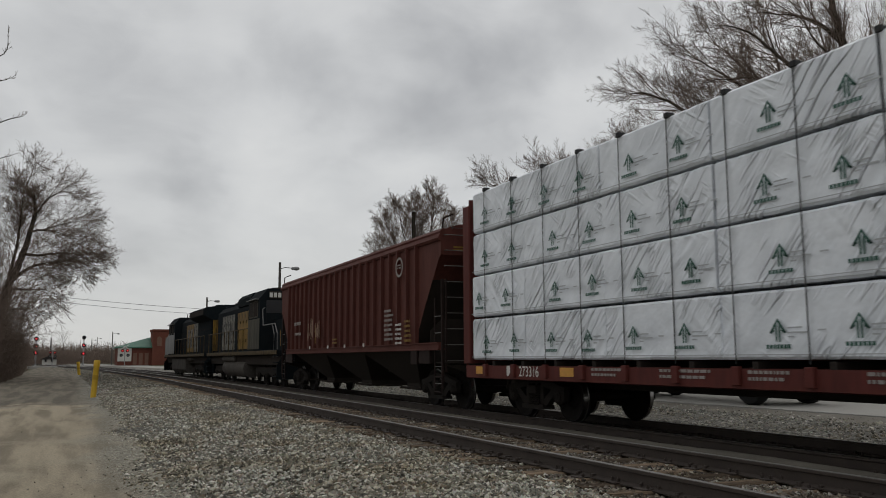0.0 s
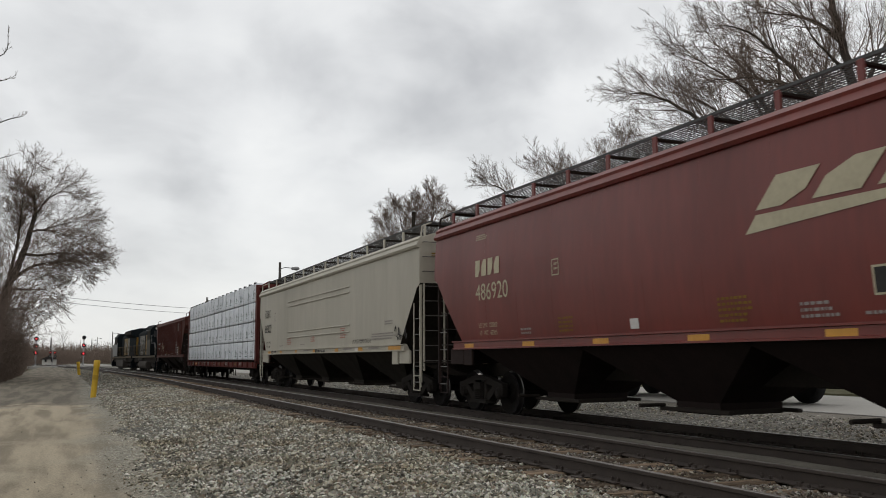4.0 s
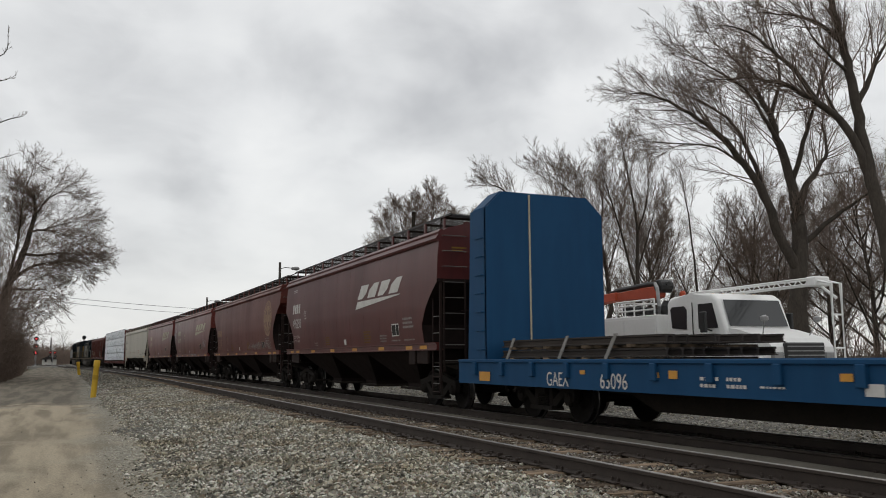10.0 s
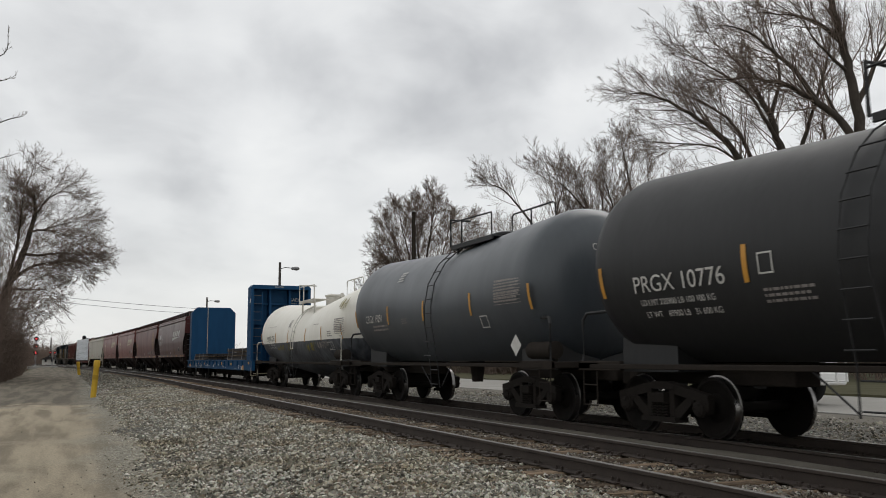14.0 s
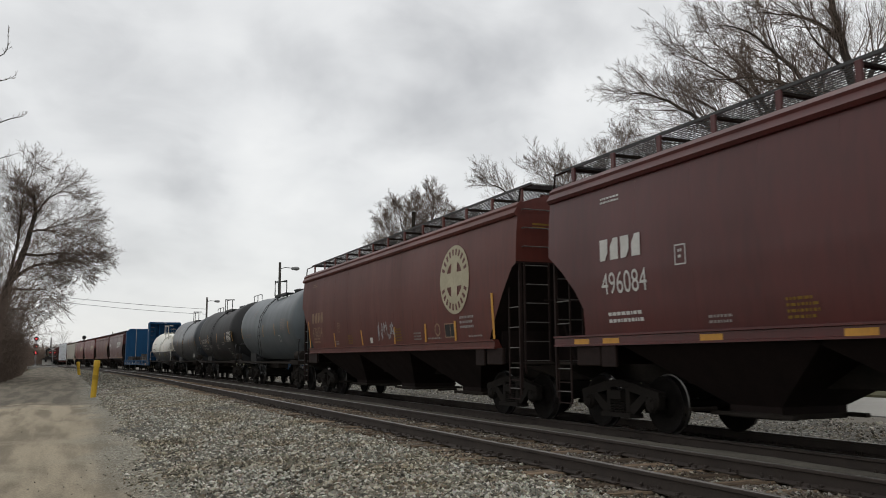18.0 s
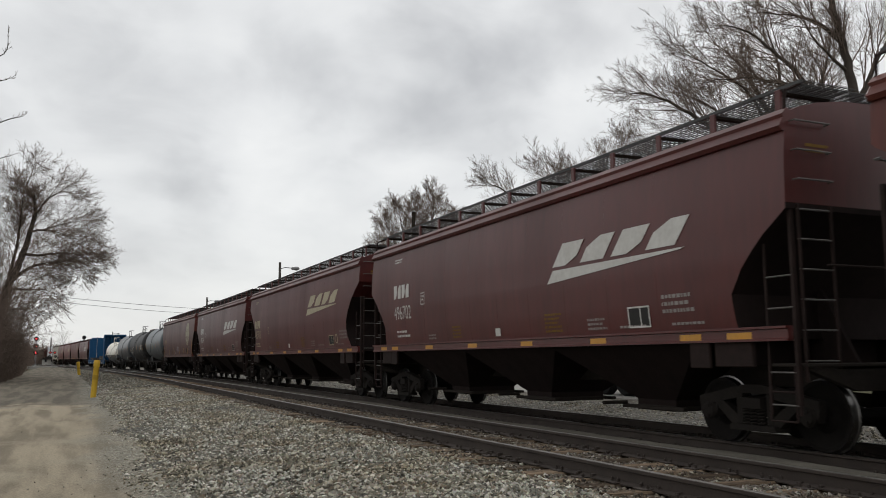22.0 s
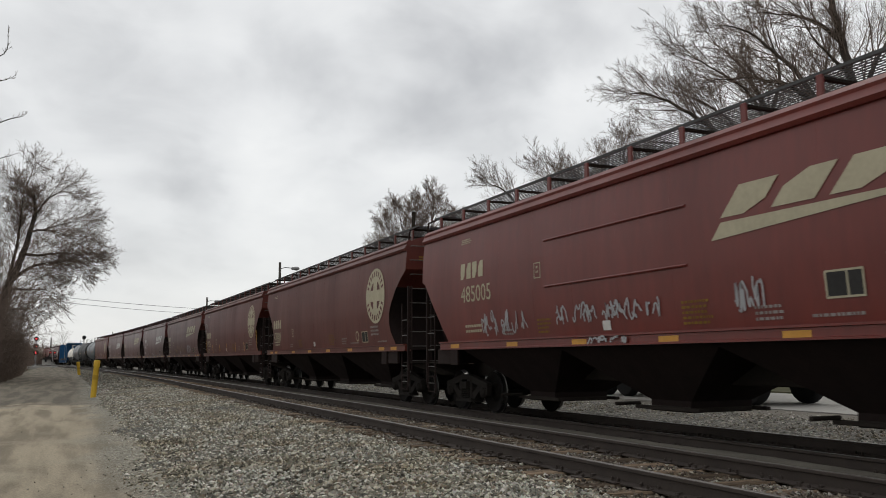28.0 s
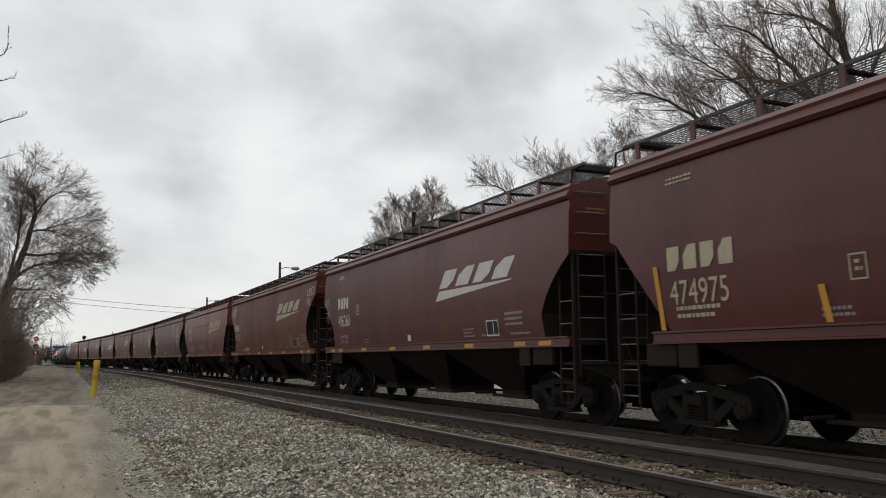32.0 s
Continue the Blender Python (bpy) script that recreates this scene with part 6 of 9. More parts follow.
def loco(label, length, modern):
    """Cab towards +y. A wide radiator at the rear for the modern one."""
    root = thing("locomotive", label, "locomotive", "locomotives")
    half = length / 2
    cab0, cab1 = (half - 6.5, half - 3.0) if modern else (half - 6.5, half - 3.9)
    bm = bmesh.new()
    box(bm, -1.5, 1.5, -half + 0.5, half - 0.5, 1.40, 1.62, 0.02)
    deck = part("walkway", bm, NAVY, root)
    for q in (-1, 1):
        bm = bmesh.new()
        box(bm, q * 1.51 - 0.012, q * 1.51 + 0.012, -half + 0.5, half - 0.5, 1.42, 1.60, 0.006)
        part("sill_stripe", bm, LOCO_SILL, deck, "dull gold edge stripe")
    hood_w, hood_top = (0.98, 4.30) if modern else (0.92, 4.3)
    bm = bmesh.new()
    prism(bm, [(-hood_w, 1.62), (hood_w, 1.62), (hood_w, hood_top - 0.3), (hood_w - 0.3, hood_top), (-hood_w + 0.3, hood_top), (-hood_w, hood_top - 0.3)], "y", -half + 0.9, cab0)
    part("hood", bm, NAVY, root)
    bm = bmesh.new()
    box(bm, -hood_w + 0.06, hood_w - 0.06, -half + 0.86, -half + 0.9, 1.75, 3.9, 0.01)
    part("end_panel", bm, LOCO_GOLD if modern else NAVY, root, "faded yellow end" if modern else "")
    if modern:
        bm = bmesh.new()
        prism(bm, [(-hood_w, 3.75), (hood_w, 3.75), (1.55, 4.05), (1.55, 4.45), (1.25, 4.6), (-1.25, 4.6), (-1.55, 4.45), (-1.55, 4.05)], "y", -half + 0.8, -half + 6.7)
        rad = part("radiator", bm, NAVY, root, "wide overhanging radiator section")
        for q in (-1, 1):
            for k in range(7):
                bm = bmesh.new()
                box(bm, q * 1.555 - 0.01, q * 1.555 + 0.01, -half + 0.95 + k * 0.82, -half + 1.7 + k * 0.82, 4.1, 4.4, 0.006)
                part("radiator_screen", bm, UNDER, rad)
    fan = bmesh.new()
    lathe(fan, [(0, 0.62), (0.16, 0.62), (0.18, 0.56), (0.12, 0.5)], 20, "z")
    fan = mesh_of("roof_fan", fan, NAVY)
    for i in range(3):
        put("roof_fan", fan, root, 0, -half + 1.9 + i * 1.4, 4.6 if modern else hood_top)
    skins = {m: bar_box("hood_door", m, -0.015, 0.015, -0.44, 0.44, 1.75, 3.75, 0.008) for m in (NAVY, LOCO_GOLD, LOCO_WORN)}
    latch = bar_box("latch", UNDER, -0.012, 0.012, -0.03, 0.03, -0.08, 0.08)
    n = 15
    for i in range(n):
        y = -half + 1.4 + (cab0 - 0.5 + half - 1.4) * i / (n - 1)
        if modern:
            m = LOCO_WORN if -3.9 < y < -2.2 else LOCO_GOLD if -2.2 < y < 1.0 else NAVY
        else:
            m = LOCO_WORN if -7.3 < y < -2.8 else LOCO_GOLD if y > -2.8 else NAVY
        for q in (-1, 1):
            d = put("hood_door", skins[m], root, q * (hood_w + 0.01), y, 0)
            for z in (2.2, 3.2):
                put("latch", latch, d, q * 0.025, 0.34, z)
    if not modern:
        # exhaust hood, brake blister and filter box along the roof
        for y0, y1, w, z in ((-half + 4.9, -half + 7.2, 0.62, 4.62), (-half + 7.6, -half + 11.0, 0.98, 4.66), (-half + 11.4, -half + 12.6, 0.5, 4.75)):
            bm = bmesh.new()
            prism(bm, [(-w, 4.05), (w, 4.05), (w, z - 0.2), (w - 0.2, z), (-w + 0.2, z), (-w, z - 0.2)], "y", y0, y1)
            part("roof_box", bm, NAVY, root)
    for q in (-1, 1):
        for k in range(3):
            bm = bmesh.new()
            y = (0.6 if modern else -3.0) - k * 1.35
            prism(bm, [(y, 2.05), (y - 0.75, 2.05), (y - 1.0, 3.4), (y - 0.25, 3.4)], "x", q * (hood_w + 0.034) - 0.006, q * (hood_w + 0.034) + 0.006)
            part("logo_block", bm, LOCO_WORN, root, "large slanted flaking pale mark")
    # cab and nose
    bm = bmesh.new()
    prism(bm, [(-1.52, 1.62), (1.52, 1.62), (1.52, 4.05), (1.15, 4.5), (-1.15, 4.5), (-1.52, 4.05)], "y", cab0, cab1)
    cab = part("cab", bm, NAVY, root)
    bm = bmesh.new()
    prism(bm, [(cab1, 1.62), (half - 0.9, 1.62), (half - 0.75, 2.5), (half - 0.95, 2.95), (cab1, 3.25 if modern else 3.05)], "x", -1.5 if modern else -0.85, 1.5 if modern else 0.85)
    part("nose", bm, LOCO_GREY if modern else NAVY, root)
    for q in (-1, 1):
        bm = bmesh.new()
        box(bm, q * 1.53 - 0.012, q * 1.53 + 0.012, cab0 + 0.05, cab1 - 0.04, 1.68, 3.3 if modern else 3.1, 0.006)
        part("cab_panel", bm, LOCO_GREY if modern else LOCO_CAB, cab, "dusty pale lower cab side")
        for y0, w in ((cab0 + 0.45, 0.75), (cab0 + 1.4, 0.75)) if not modern else ((cab0 + 0.5, 1.1), (cab0 + 1.9, 1.0)):
            bm = bmesh.new()
            box(bm, q * 1.53 - 0.022, q * 1.53 + 0.022, y0 - 0.06, y0 + w + 0.06, 3.16, 3.96, 0.008)
            fr = part("window_frame", bm, LOCO_CAB if not modern else NAVY, cab)
            bm = bmesh.new()
            box(bm, q * 1.545 - 0.012, q * 1.545 + 0.012, y0, y0 + w, 3.22, 3.9, 0.006)
            part("cab_window", bm, UNDER, fr, "dark side window")
        bm = bmesh.new()
        box(bm, q * 1.6 - 0.1, q * 1.6 + 0.1, cab0 + 0.3, cab1 - 0.3, 3.98, 4.03, 0.006)
        part("sunshade", bm, LOCO_GREY, cab)
        bm = bmesh.new()
        box(bm, q * 0.72 - 0.5, q * 0.72 + 0.5, cab1 - 0.004, cab1 + 0.012, 3.35, 3.95, 0.004)
        part("front_window", bm, PANE, cab)
        # handrails and steps
        bm = bmesh.new()
        tube(bm, [(q * 1.46, -half + 0.8, 2.72), (q * 1.46, cab0 - 0.1, 2.72)], 0.026, 6)
        part("handrail", bm, LOCO_SILL, root)
        st = bmesh.new()
        tube(st, [(0, 0, 1.6), (0, 0, 2.73)], 0.024, 6)
        st = mesh_of("stanchion", st, LOCO_SILL)
        for i in range(10):
            put("stanchion", st, root, q * 1.46, -half + 0.9 + i * (cab0 + half - 1.1) / 9, 0)
        bm = bmesh.new()
        tube(bm, [(q * 1.46, half - 0.55, 1.3), (q * 1.46, half - 0.6, 2.3), (q * 1.46, half - 1.1, 2.75), (q * 1.46, cab1 + 0.5, 2.75), (q * 1.46, cab1 + 0.3, 3.5), (q * 1.3, cab1 + 0.05, 3.6)], 0.026, 6)
        tube(bm, [(q * 1.46, half - 1.3, 1.3), (q * 1.46, half - 1.2, 2.3), (q * 1.46, half - 1.6, 2.75)], 0.022, 6)
        part("grab_rail", bm, LOCO_GREY, root)
        for s in (-1, 1):
            bm = bmesh.new()
            for k in range(4):
                box(bm, q * 1.2, q * 1.52, s * (half - 0.75) - 0.35, s * (half - 0.75) + 0.35, 0.45 + k * 0.3, 0.49 + k * 0.3, 0.008)
            box(bm, q * 1.16 - 0.02, q * 1.16 + 0.02, s * (half - 0.75) - 0.38, s * (half - 0.75) + 0.38, 0.4, 1.45)
            part("step_well", bm, NAVY, root)
    # number boards over the windscreen, with plain bars for their figures
    bm = bmesh.new()
    box(bm, -1.1, 1.1, cab1 - 0.02, cab1 + 0.06, 4.02, 4.36, 0.02)
    board = part("number_board", bm, UNDER, cab)
    for q in (-1, 1):
        for k in range(4):
            bm = bmesh.new()
            x = q * 0.72 + (k - 1.5) * 0.2
            box(bm, x - 0.07, x + 0.07, cab1 + 0.06, cab1 + 0.066, 4.08, 4.3)
            part("number_bar", bm, WHITE, board)
    bm = bmesh.new()
    lathe(bm, [(4.5, 0.45), (4.62, 0.45), (4.66, 0.3)], 14, "z", (0.3, cab0 + 1.0, 0))
    tube(bm, [(-0.5, cab0 + 0.6, 4.5), (-0.5, cab0 + 0.6, 4.8)], 0.03, 6)
    part("roof_cowl", bm, UNDER, cab)
    bm = bmesh.new()
    box(bm, -1.25, 1.25, -half + 0.6, half - 0.6, 0.95, 1.40, 0.02)
    part("underframe", bm, UNDER, root)
    bm = bmesh.new()
    if modern:
        prism(bm, [(-1.25, 0.25), (1.25, 0.25), (1.45, 0.5), (1.45, 1.24), (-1.45, 1.24), (-1.45, 0.5)], "y", -1.8, 5.2)
    else:
        lathe(bm, [(-4.3, 0.3), (-4.25, 0.46), (1.75, 0.46), (1.8, 0.3)], 20, "y", (-0.95, 0, 0.74))
        lathe(bm, [(-4.3, 0.3), (-4.25, 0.46), (1.75, 0.46), (1.8, 0.3)], 20, "y", (0.95, 0, 0.74))
        box(bm, -0.95, 0.95, -4.2, 1.7, 0.35, 1.15)
    part("fuel_tank", bm, LOCO_TANK, root, "grimy grey fuel tank", not modern)
    for q in (-1, 1):
        bm = bmesh.new()
        lathe(bm, [(-4.6, 0.03), (-4.5, 0.17), (-1.0, 0.17), (-0.9, 0.03)] if not modern else [(-4.0, 0.03), (-3.9, 0.17), (-2.2, 0.17), (-2.1, 0.03)], 14, "y", (q * 1.24, 0, 1.24))
        part("air_reservoir", bm, LOCO_TANK, root, smooth=True)
    bm = bmesh.new()
    lathe(bm, [(4.4, 0.22), (4.75, 0.22), (4.78, 0.18)], 12, "z", (0, 0.6, 0))
    part("exhaust_stack", bm, UNDER, root)
    bm = bmesh.new()
    for x in (-0.12, 0.0, 0.12):
        tube(bm, [(x, cab0 + 1.5, 4.65), (x, cab0 + 2.0 - abs(x), 4.68)], 0.05, 8, 0.08)
    box(bm, -0.2, 0.2, cab0 + 1.55, cab0 + 1.65, 4.45, 4.66)
    part("horn", bm, LOCO_GREY, root)
    bm = bmesh.new()
    prism(bm, [(-1.5, 0.35), (1.5, 0.35), (1.5, 0.95), (1.2, 1.45), (-1.2, 1.45), (-1.5, 0.95)], "y", half - 0.5, half - 0.42)
    part("pilot_plate", bm, NAVY, root)
    bm = bmesh.new()
    prism(bm, [(-1.5, 0.35), (1.5, 0.35), (1.5, 0.95), (1.2, 1.45), (-1.2, 1.45), (-1.5, 0.95)], "y", -half + 0.42, -half + 0.5)
    part("rear_pilot_plate", bm, NAVY, root)
    for q in (-0.2, 0.2):
        bm = bmesh.new()
        lathe(bm, [(half - 0.76, 0.08), (half - 0.7, 0.1), (half - 0.69, 0.07)], 10, "y", (q, 0, 2.75))
        part("headlight", bm, WHITE, root)
    frame_me = bmesh.new()
    for q in (-1, 1):
        prism(frame_me, [(-2.55, 0.5), (-2.3, 0.85), (2.3, 0.85), (2.55, 0.5), (2.2, 0.42), (1.6, 0.6), (0.9, 0.42), (0, 0.6), (-0.9, 0.42), (-1.6, 0.6), (-2.2, 0.42)], "x", q * 1.02 - 0.09, q * 1.02 + 0.09)
    box(frame_me, -1.0, 1.0, -0.4, 0.4, 0.6, 1.2, 0.02)
    frame_me = mesh_of("bogie", frame_me, TRUCK_STEEL)
    for s in (-1, 1):
        yc = s * (half - 3.9)
        b = put("bogie", frame_me, root, 0, yc, 0)
        for k in (-1, 0, 1):
            w = put("wheelset", WHEELSET, root, 0, yc + k * 1.75, WHEEL_R)
            SPINNING.append((w, root, yc + k * 1.75))
            for q in (-1, 1):
                put("bearing_cap", CAP, b, q * 1.08, k * 1.75, WHEEL_R, 0 if q < 0 else 180)
    add_ends(root, half)
    return root
# ---- the train, from the front ----
LENGTHS = [20.6, 19.6, 17.5, 23.6, 20.23, 17.2, 17.29, 17.65, 16.44, 22.16, 14.38, 13.07, 13.12, 13.09, 17.69, 16.78, 17.76, 16.78, 17.88, 17.82, 17.9, 17.39, 17.82, 16.76, 17.9]
CARS = []


def hopper_car(length, label, paint_mat, end, number, ink, logo, logo_ink, seed, **kw):
    stripes, shift, rise, disc = kw.pop("stripes", ()), kw.pop("shift", 0.0), kw.pop("rise", 0.0), kw.pop("disc", -6.03)
    weights = kw.pop("weights", ())
    style = kw.pop("style", "new" if ink is WHITE else "old")
    root, side, h = hopper(label, length, paint_mat, BAY_GRIME_SHADE, end=end, over=1.3 if style == "new" else 1.2, **kw)
    side_marks(root, side, h, number, ink, logo, logo_ink, seed, style, stripes, shift, rise, disc, weights)
    return root, side, h
def rear_facing(root):
    """A wagon that runs backwards: its parts are turned about its middle."""
    flip = pose(0, 0, 0, 0, 0, 180)
    for o in root.children:
        o.matrix_basis = flip @ o.matrix_basis
    return root


TANK_WHITE = paint("cream_white_tank_paint", (0.88, 0.86, 0.79), (0.75, 0.72, 0.64), 1.3, 0.5, 0, 0.04, 9, STREAK)
TANK_BLACK = paint("matt_black_tank_paint", (0.013, 0.0135, 0.0145), (0.024, 0.024, 0.025), 1.5, 0.55, 0, 0.05, 10, STREAK)
TANK_SOOT = paint("black_base_with_residue", (0.017, 0.019, 0.022), (0.12, 0.13, 0.145), 0.75, 0.5, 0, 0.05, 6, (1, 1.3, 0.3), 0.13)
TANK_GREY = paint("slate_grey_tank_paint", (0.066, 0.076, 0.087), (0.052, 0.059, 0.067), 1.3, 0.36, 0, 0.03, 9, STREAK)
TANK_BLUEGREY = paint("pale_slate_tank_paint", (0.105, 0.125, 0.138), (0.080, 0.094, 0.103), 1.3, 0.4, 0, 0.04, 9, STREAK)
RAIL_WHITE = paint("white_rail_paint", (0.6, 0.58, 0.53), (0.45, 0.43, 0.38), 3, 0.5, 0, 0.02, 20)
YELLOWSPRAY = paint("yellow_spray_paint", (0.30, 0.25, 0.04), (0.16, 0.14, 0.04), 4, 0.6, 0, 0.02, 20)

# 1, 2: two dark engines, the second running cab to the rear
CARS.append(loco("navy blue freight locomotive with pale nose and yellow band", LENGTHS[0], True))
CARS.append(rear_facing(loco("navy and yellow freight locomotive running cab last", LENGTHS[1], False)))

def outlined(root, side, y, z, w, h, material, n=2):
    """A thin outlined box with a divided middle."""
    for d in (0, h - 0.022):
        panel(root, "box_edge", y, z + d, w, 0.022, material, side, 0.014)
    for k in range(n + 1):
        panel(root, "box_edge", y - (w - 0.022) * k / n, z, 0.022, h, material, side, 0.016)


# 3: ribbed brown hopper
root, side, h = hopper("weathered brown ribbed covered hopper wagon", LENGTHS[2], CAR_RIBBED, UNDER, "flat", ("slope", "long"), ribs=24, boards=False)
wide = lambda z: side(z) + 0.097
bars(root, "owner_mark", 5.6, 2.36, 1.1, 0.24, 1, GREYMARK, wide, 12)
bars(root, "owner_mark", 5.5, 2.0, 1.1, 0.2, 1, GREYMARK, wide, 13)
scrawl(root, wide, 3.7, 1.85, 1.7, 0.85, 81, FADED, 9)
ring(root, -5.65, 3.62, 0.27, 0.75, GREYMARK, wide, 16)
bars(root, "emblem_line", -5.5, 3.55, 0.3, 0.14, 2, GREYMARK, wide, 7)
bars(root, "test_line", -4.5, 1.64, 0.7, 0.9, 7, GREYMARK, wide, 5)
bars(root, "notice_line", -5.35, 1.53, 0.5, 0.6, 5, WHITE, wide, 4)
bars(root, "notice_line", -6.0, 1.58, 0.5, 0.62, 5, YELLOWMARK, wide, 6)
bars(root, "notice_line", 0.5, 1.65, 0.6, 0.22, 2, YELLOWMARK, wide, 8)
for y in (3.35, 1.05, -0.8, -2.65):
    panel(root, "white_card", y, 1.56, 0.14, 0.1, WHITE, wide)
for y in (7.9, 2.6):
    mark(root, "reflector", [(y, 1.75), (y - 0.07, 1.75), (y - 0.07, 2.4), (y, 2.4)], YELLOWMARK, wide)
CARS.append(root)

# 4: timber
CARS.append(centre_beam(LENGTHS[3]))

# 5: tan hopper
# grimed tan underside, the shade beneath the body put into its colour
TAN_UNDER = paint("tan_underframe_grime_shade", (0.030, 0.025, 0.020), (0.012, 0.011, 0.0095), 1.5, 0.8, 0, 0.1, 12)
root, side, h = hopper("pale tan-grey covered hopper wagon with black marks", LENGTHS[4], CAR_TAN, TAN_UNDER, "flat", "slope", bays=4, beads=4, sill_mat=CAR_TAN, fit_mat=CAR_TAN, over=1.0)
lettering(root, "wagon_mark", "FURX", h - 1.15, 3.0, 0.5, BLACKMARK, side, squeeze=0.85, label="black stencilled wagon mark")
lettering(root, "wagon_number", "863822", h - 1.15, 2.36, 0.5, BLACKMARK, side, squeeze=0.85, label="black stencilled wagon number")
lettering(root, "weight_words", "LD LMT  218400", h - 1.4, 1.88, 0.13, BLACKMARK, side)
lettering(root, "weight_words", "LT  WT   67800", h - 1.4, 1.70, 0.13, BLACKMARK, side)
outlined(root, side, 6.6, 2.82, 0.28, 0.34, GREYMARK, 1)
lettering(root, "warning_words", "DO NOT HAMMER ON CAR", -4.2, 1.68, 0.17, BLACKMARK, side, squeeze=0.8)
for i, (a, w, n, z, mt) in enumerate(((4.3, 0.7, 4, 1.75, REDMARK), (0.7, 0.6, 4, 1.8, REDMARK), (-2.9, 0.6, 5, 1.85, REDMARK), (-6.0, 2.1, 3, 1.72, GREYMARK), (-7.1, 0.65, 2, 2.12, GREYMARK), (5.6, 0.7, 1, 1.7, GREYMARK), (2.2, 0.8, 1, 1.7, GREYMARK))):
    bars(root, "notice_line", a, z, w, 0.07 * n, n, mt, side, i)
sill = lambda z: 1.585
for a, w in ((7.6, 0.5), (5.4, 0.3), (2.9, 0.3), (0.3, 0.3), (-2.4, 0.4), (-4.8, 0.45), (-7.45, 0.95)):
    panel(root, "reflector", a, 1.45, w, 0.10, AMBER, sill, 0.006)
for a, w in ((6.8, 0.7), (1.6, 0.9), (-3.3, 1.1), (-5.8, 0.9)):
    bars(root, "sill_line", a, 1.46, w, 0.08, 1, GREYMARK, sill, int(abs(a)), 0.006)
panel(root, "white_card", -4.5, 1.45, 0.35, 0.1, WHITE, sill, 0.006)
scrawl(root, sill, 0.1, 1.44, 1.3, 0.13, 3, BLACKMARK, 9)
scrawl(root, sill, 7.0, 1.44, 0.9, 0.13, 4, BLACKMARK, 6)
scrawl(root, side, -8.0, 1.68, 0.6, 0.42, 5, BLACKMARK, 5)
CARS.append(root)

RED, DARK, WEATHERED = "oxide red covered hopper wagon with cream marks", "dark oxide red covered hopper wagon with white marks", "weathered brown-red covered hopper with round emblem"


def add_hopper(i, label, mat, end, number, ink, logo, logo_ink, **kw):
    root, side, h = hopper_car(LENGTHS[i], label, mat, end, number, ink, logo, logo_ink, i * 7, **kw)
    CARS.append(root)
    return root, side, h


add_hopper(5, RED, CAR_RED, "slope", "486920", CREAM, "swoosh", CREAM, weights=("LD LMT  223800", "LT  WT   62200"))
root, side, h = add_hopper(6, RED + " and sprayed scribbles", CAR_RED, "slope", "486149", CREAM, "swoosh", CREAM)
scrawl(root, side, -5.35, 1.9, 1.05, 0.6, 11, SPRAY, 7)
stroke(root, side, [(-5.35, 2.75), (-5.5, 2.5), (-5.62, 2.15), (-5.8, 2.2), (-5.95, 2.35), (-6.0, 2.0)], SPRAY, 0.022)
stroke(root, side, [(-6.2, 2.35), (-6.22, 1.95), (-6.3, 1.62), (-6.18, 1.72)], SPRAY, 0.018)
scrawl(root, side, h - 0.55, 2.7, 0.7, 0.8, 12, SPRAY, 4)
scrawl(root, lambda z: 1.6, -0.9, 1.45, 1.9, 0.14, 13, SPRAY, 9)
scrawl(root, side, -4.6, 1.8, 1.0, 0.34, 14, GREYMARK, 9)
root, side, h = add_hopper(7, WEATHERED, CAR_BROWN, "curve", "473367", FADED, "disc", FADED, style="low", disc=-6.03)
scrawl(root, side, -1.6, 1.72, 4.9, 0.3, 15, GREYMARK, 24)
add_hopper(8, DARK, CAR_DARK, "step", "495250", WHITE, "swoosh", WHITE, shift=-0.5, rise=0.14, weights=("LD LMT  224700", "LT  WT   61300"))

# 10: steel load
CARS.append(bulkhead_flat(LENGTHS[9]))

# 11 to 14: tanks
def data_table(root, side, y, z, w, h, rows, material, seed):
    for k in range(rows):
        panel(root, "table_rule", y, z + h * k / (rows - 1), w, 0.012, material, side)
    bars(root, "table_line", y - 0.03, z + 0.02, w - 0.06, h * 0.96, rows, material, side, seed)


L = LENGTHS[10]
root, side_of, half = tank_car("cream-white tank wagon with a black lower half, sloping to its middle", L, 1.40, 2.37, TANK_WHITE, TANK_SOOT, 110, RAIL_WHITE, -0.15, [5.95, 3.08, 0.94, -1.81, -4.02, -6.4], TANK_BLACK, 0.21, 0.47, -1.0, -0.57, 1.0)
lettering(root, "wagon_mark", "MQPX 2056", 4.65, 1.99, 0.32, BLACKMARK, side_of(3.9), 0.02, squeeze=0.84, label="black stencilled wagon mark")
lettering(root, "weight_words", "LD LMT  225500 LB  102 300 KG", 4.6, 1.79, 0.10, WHITE, side_of(3.9), 0.02)
lettering(root, "weight_words", "LT  WT    60500 LB   27 400 KG", 4.5, 1.66, 0.10, WHITE, side_of(3.9), 0.02)
data_table(root, side_of(0.9), 1.15, 2.48, 0.42, 0.3, 7, GREYMARK, 9)
panel(root, "jacket_seam", 5.1, 2.6, 2.1, 0.012, GREYMARK, side_of(3.5), 0.03)
panel(root, "jacket_seam", -2.9, 2.46, 0.7, 0.014, GREYMARK, side_of(-3.2), 0.012)
data_table(root, side_of(-6.0), -5.6, 2.05, 1.2, 0.5, 8, GREYMARK, 2)
bars(root, "notice_line", -4.8, 1.95, 0.55, 0.22, 3, GREYMARK, side_of(-5.0), 3)
outlined(root, side_of(-4.9), -4.65, 1.52, 0.6, 0.28, WHITE, 2)
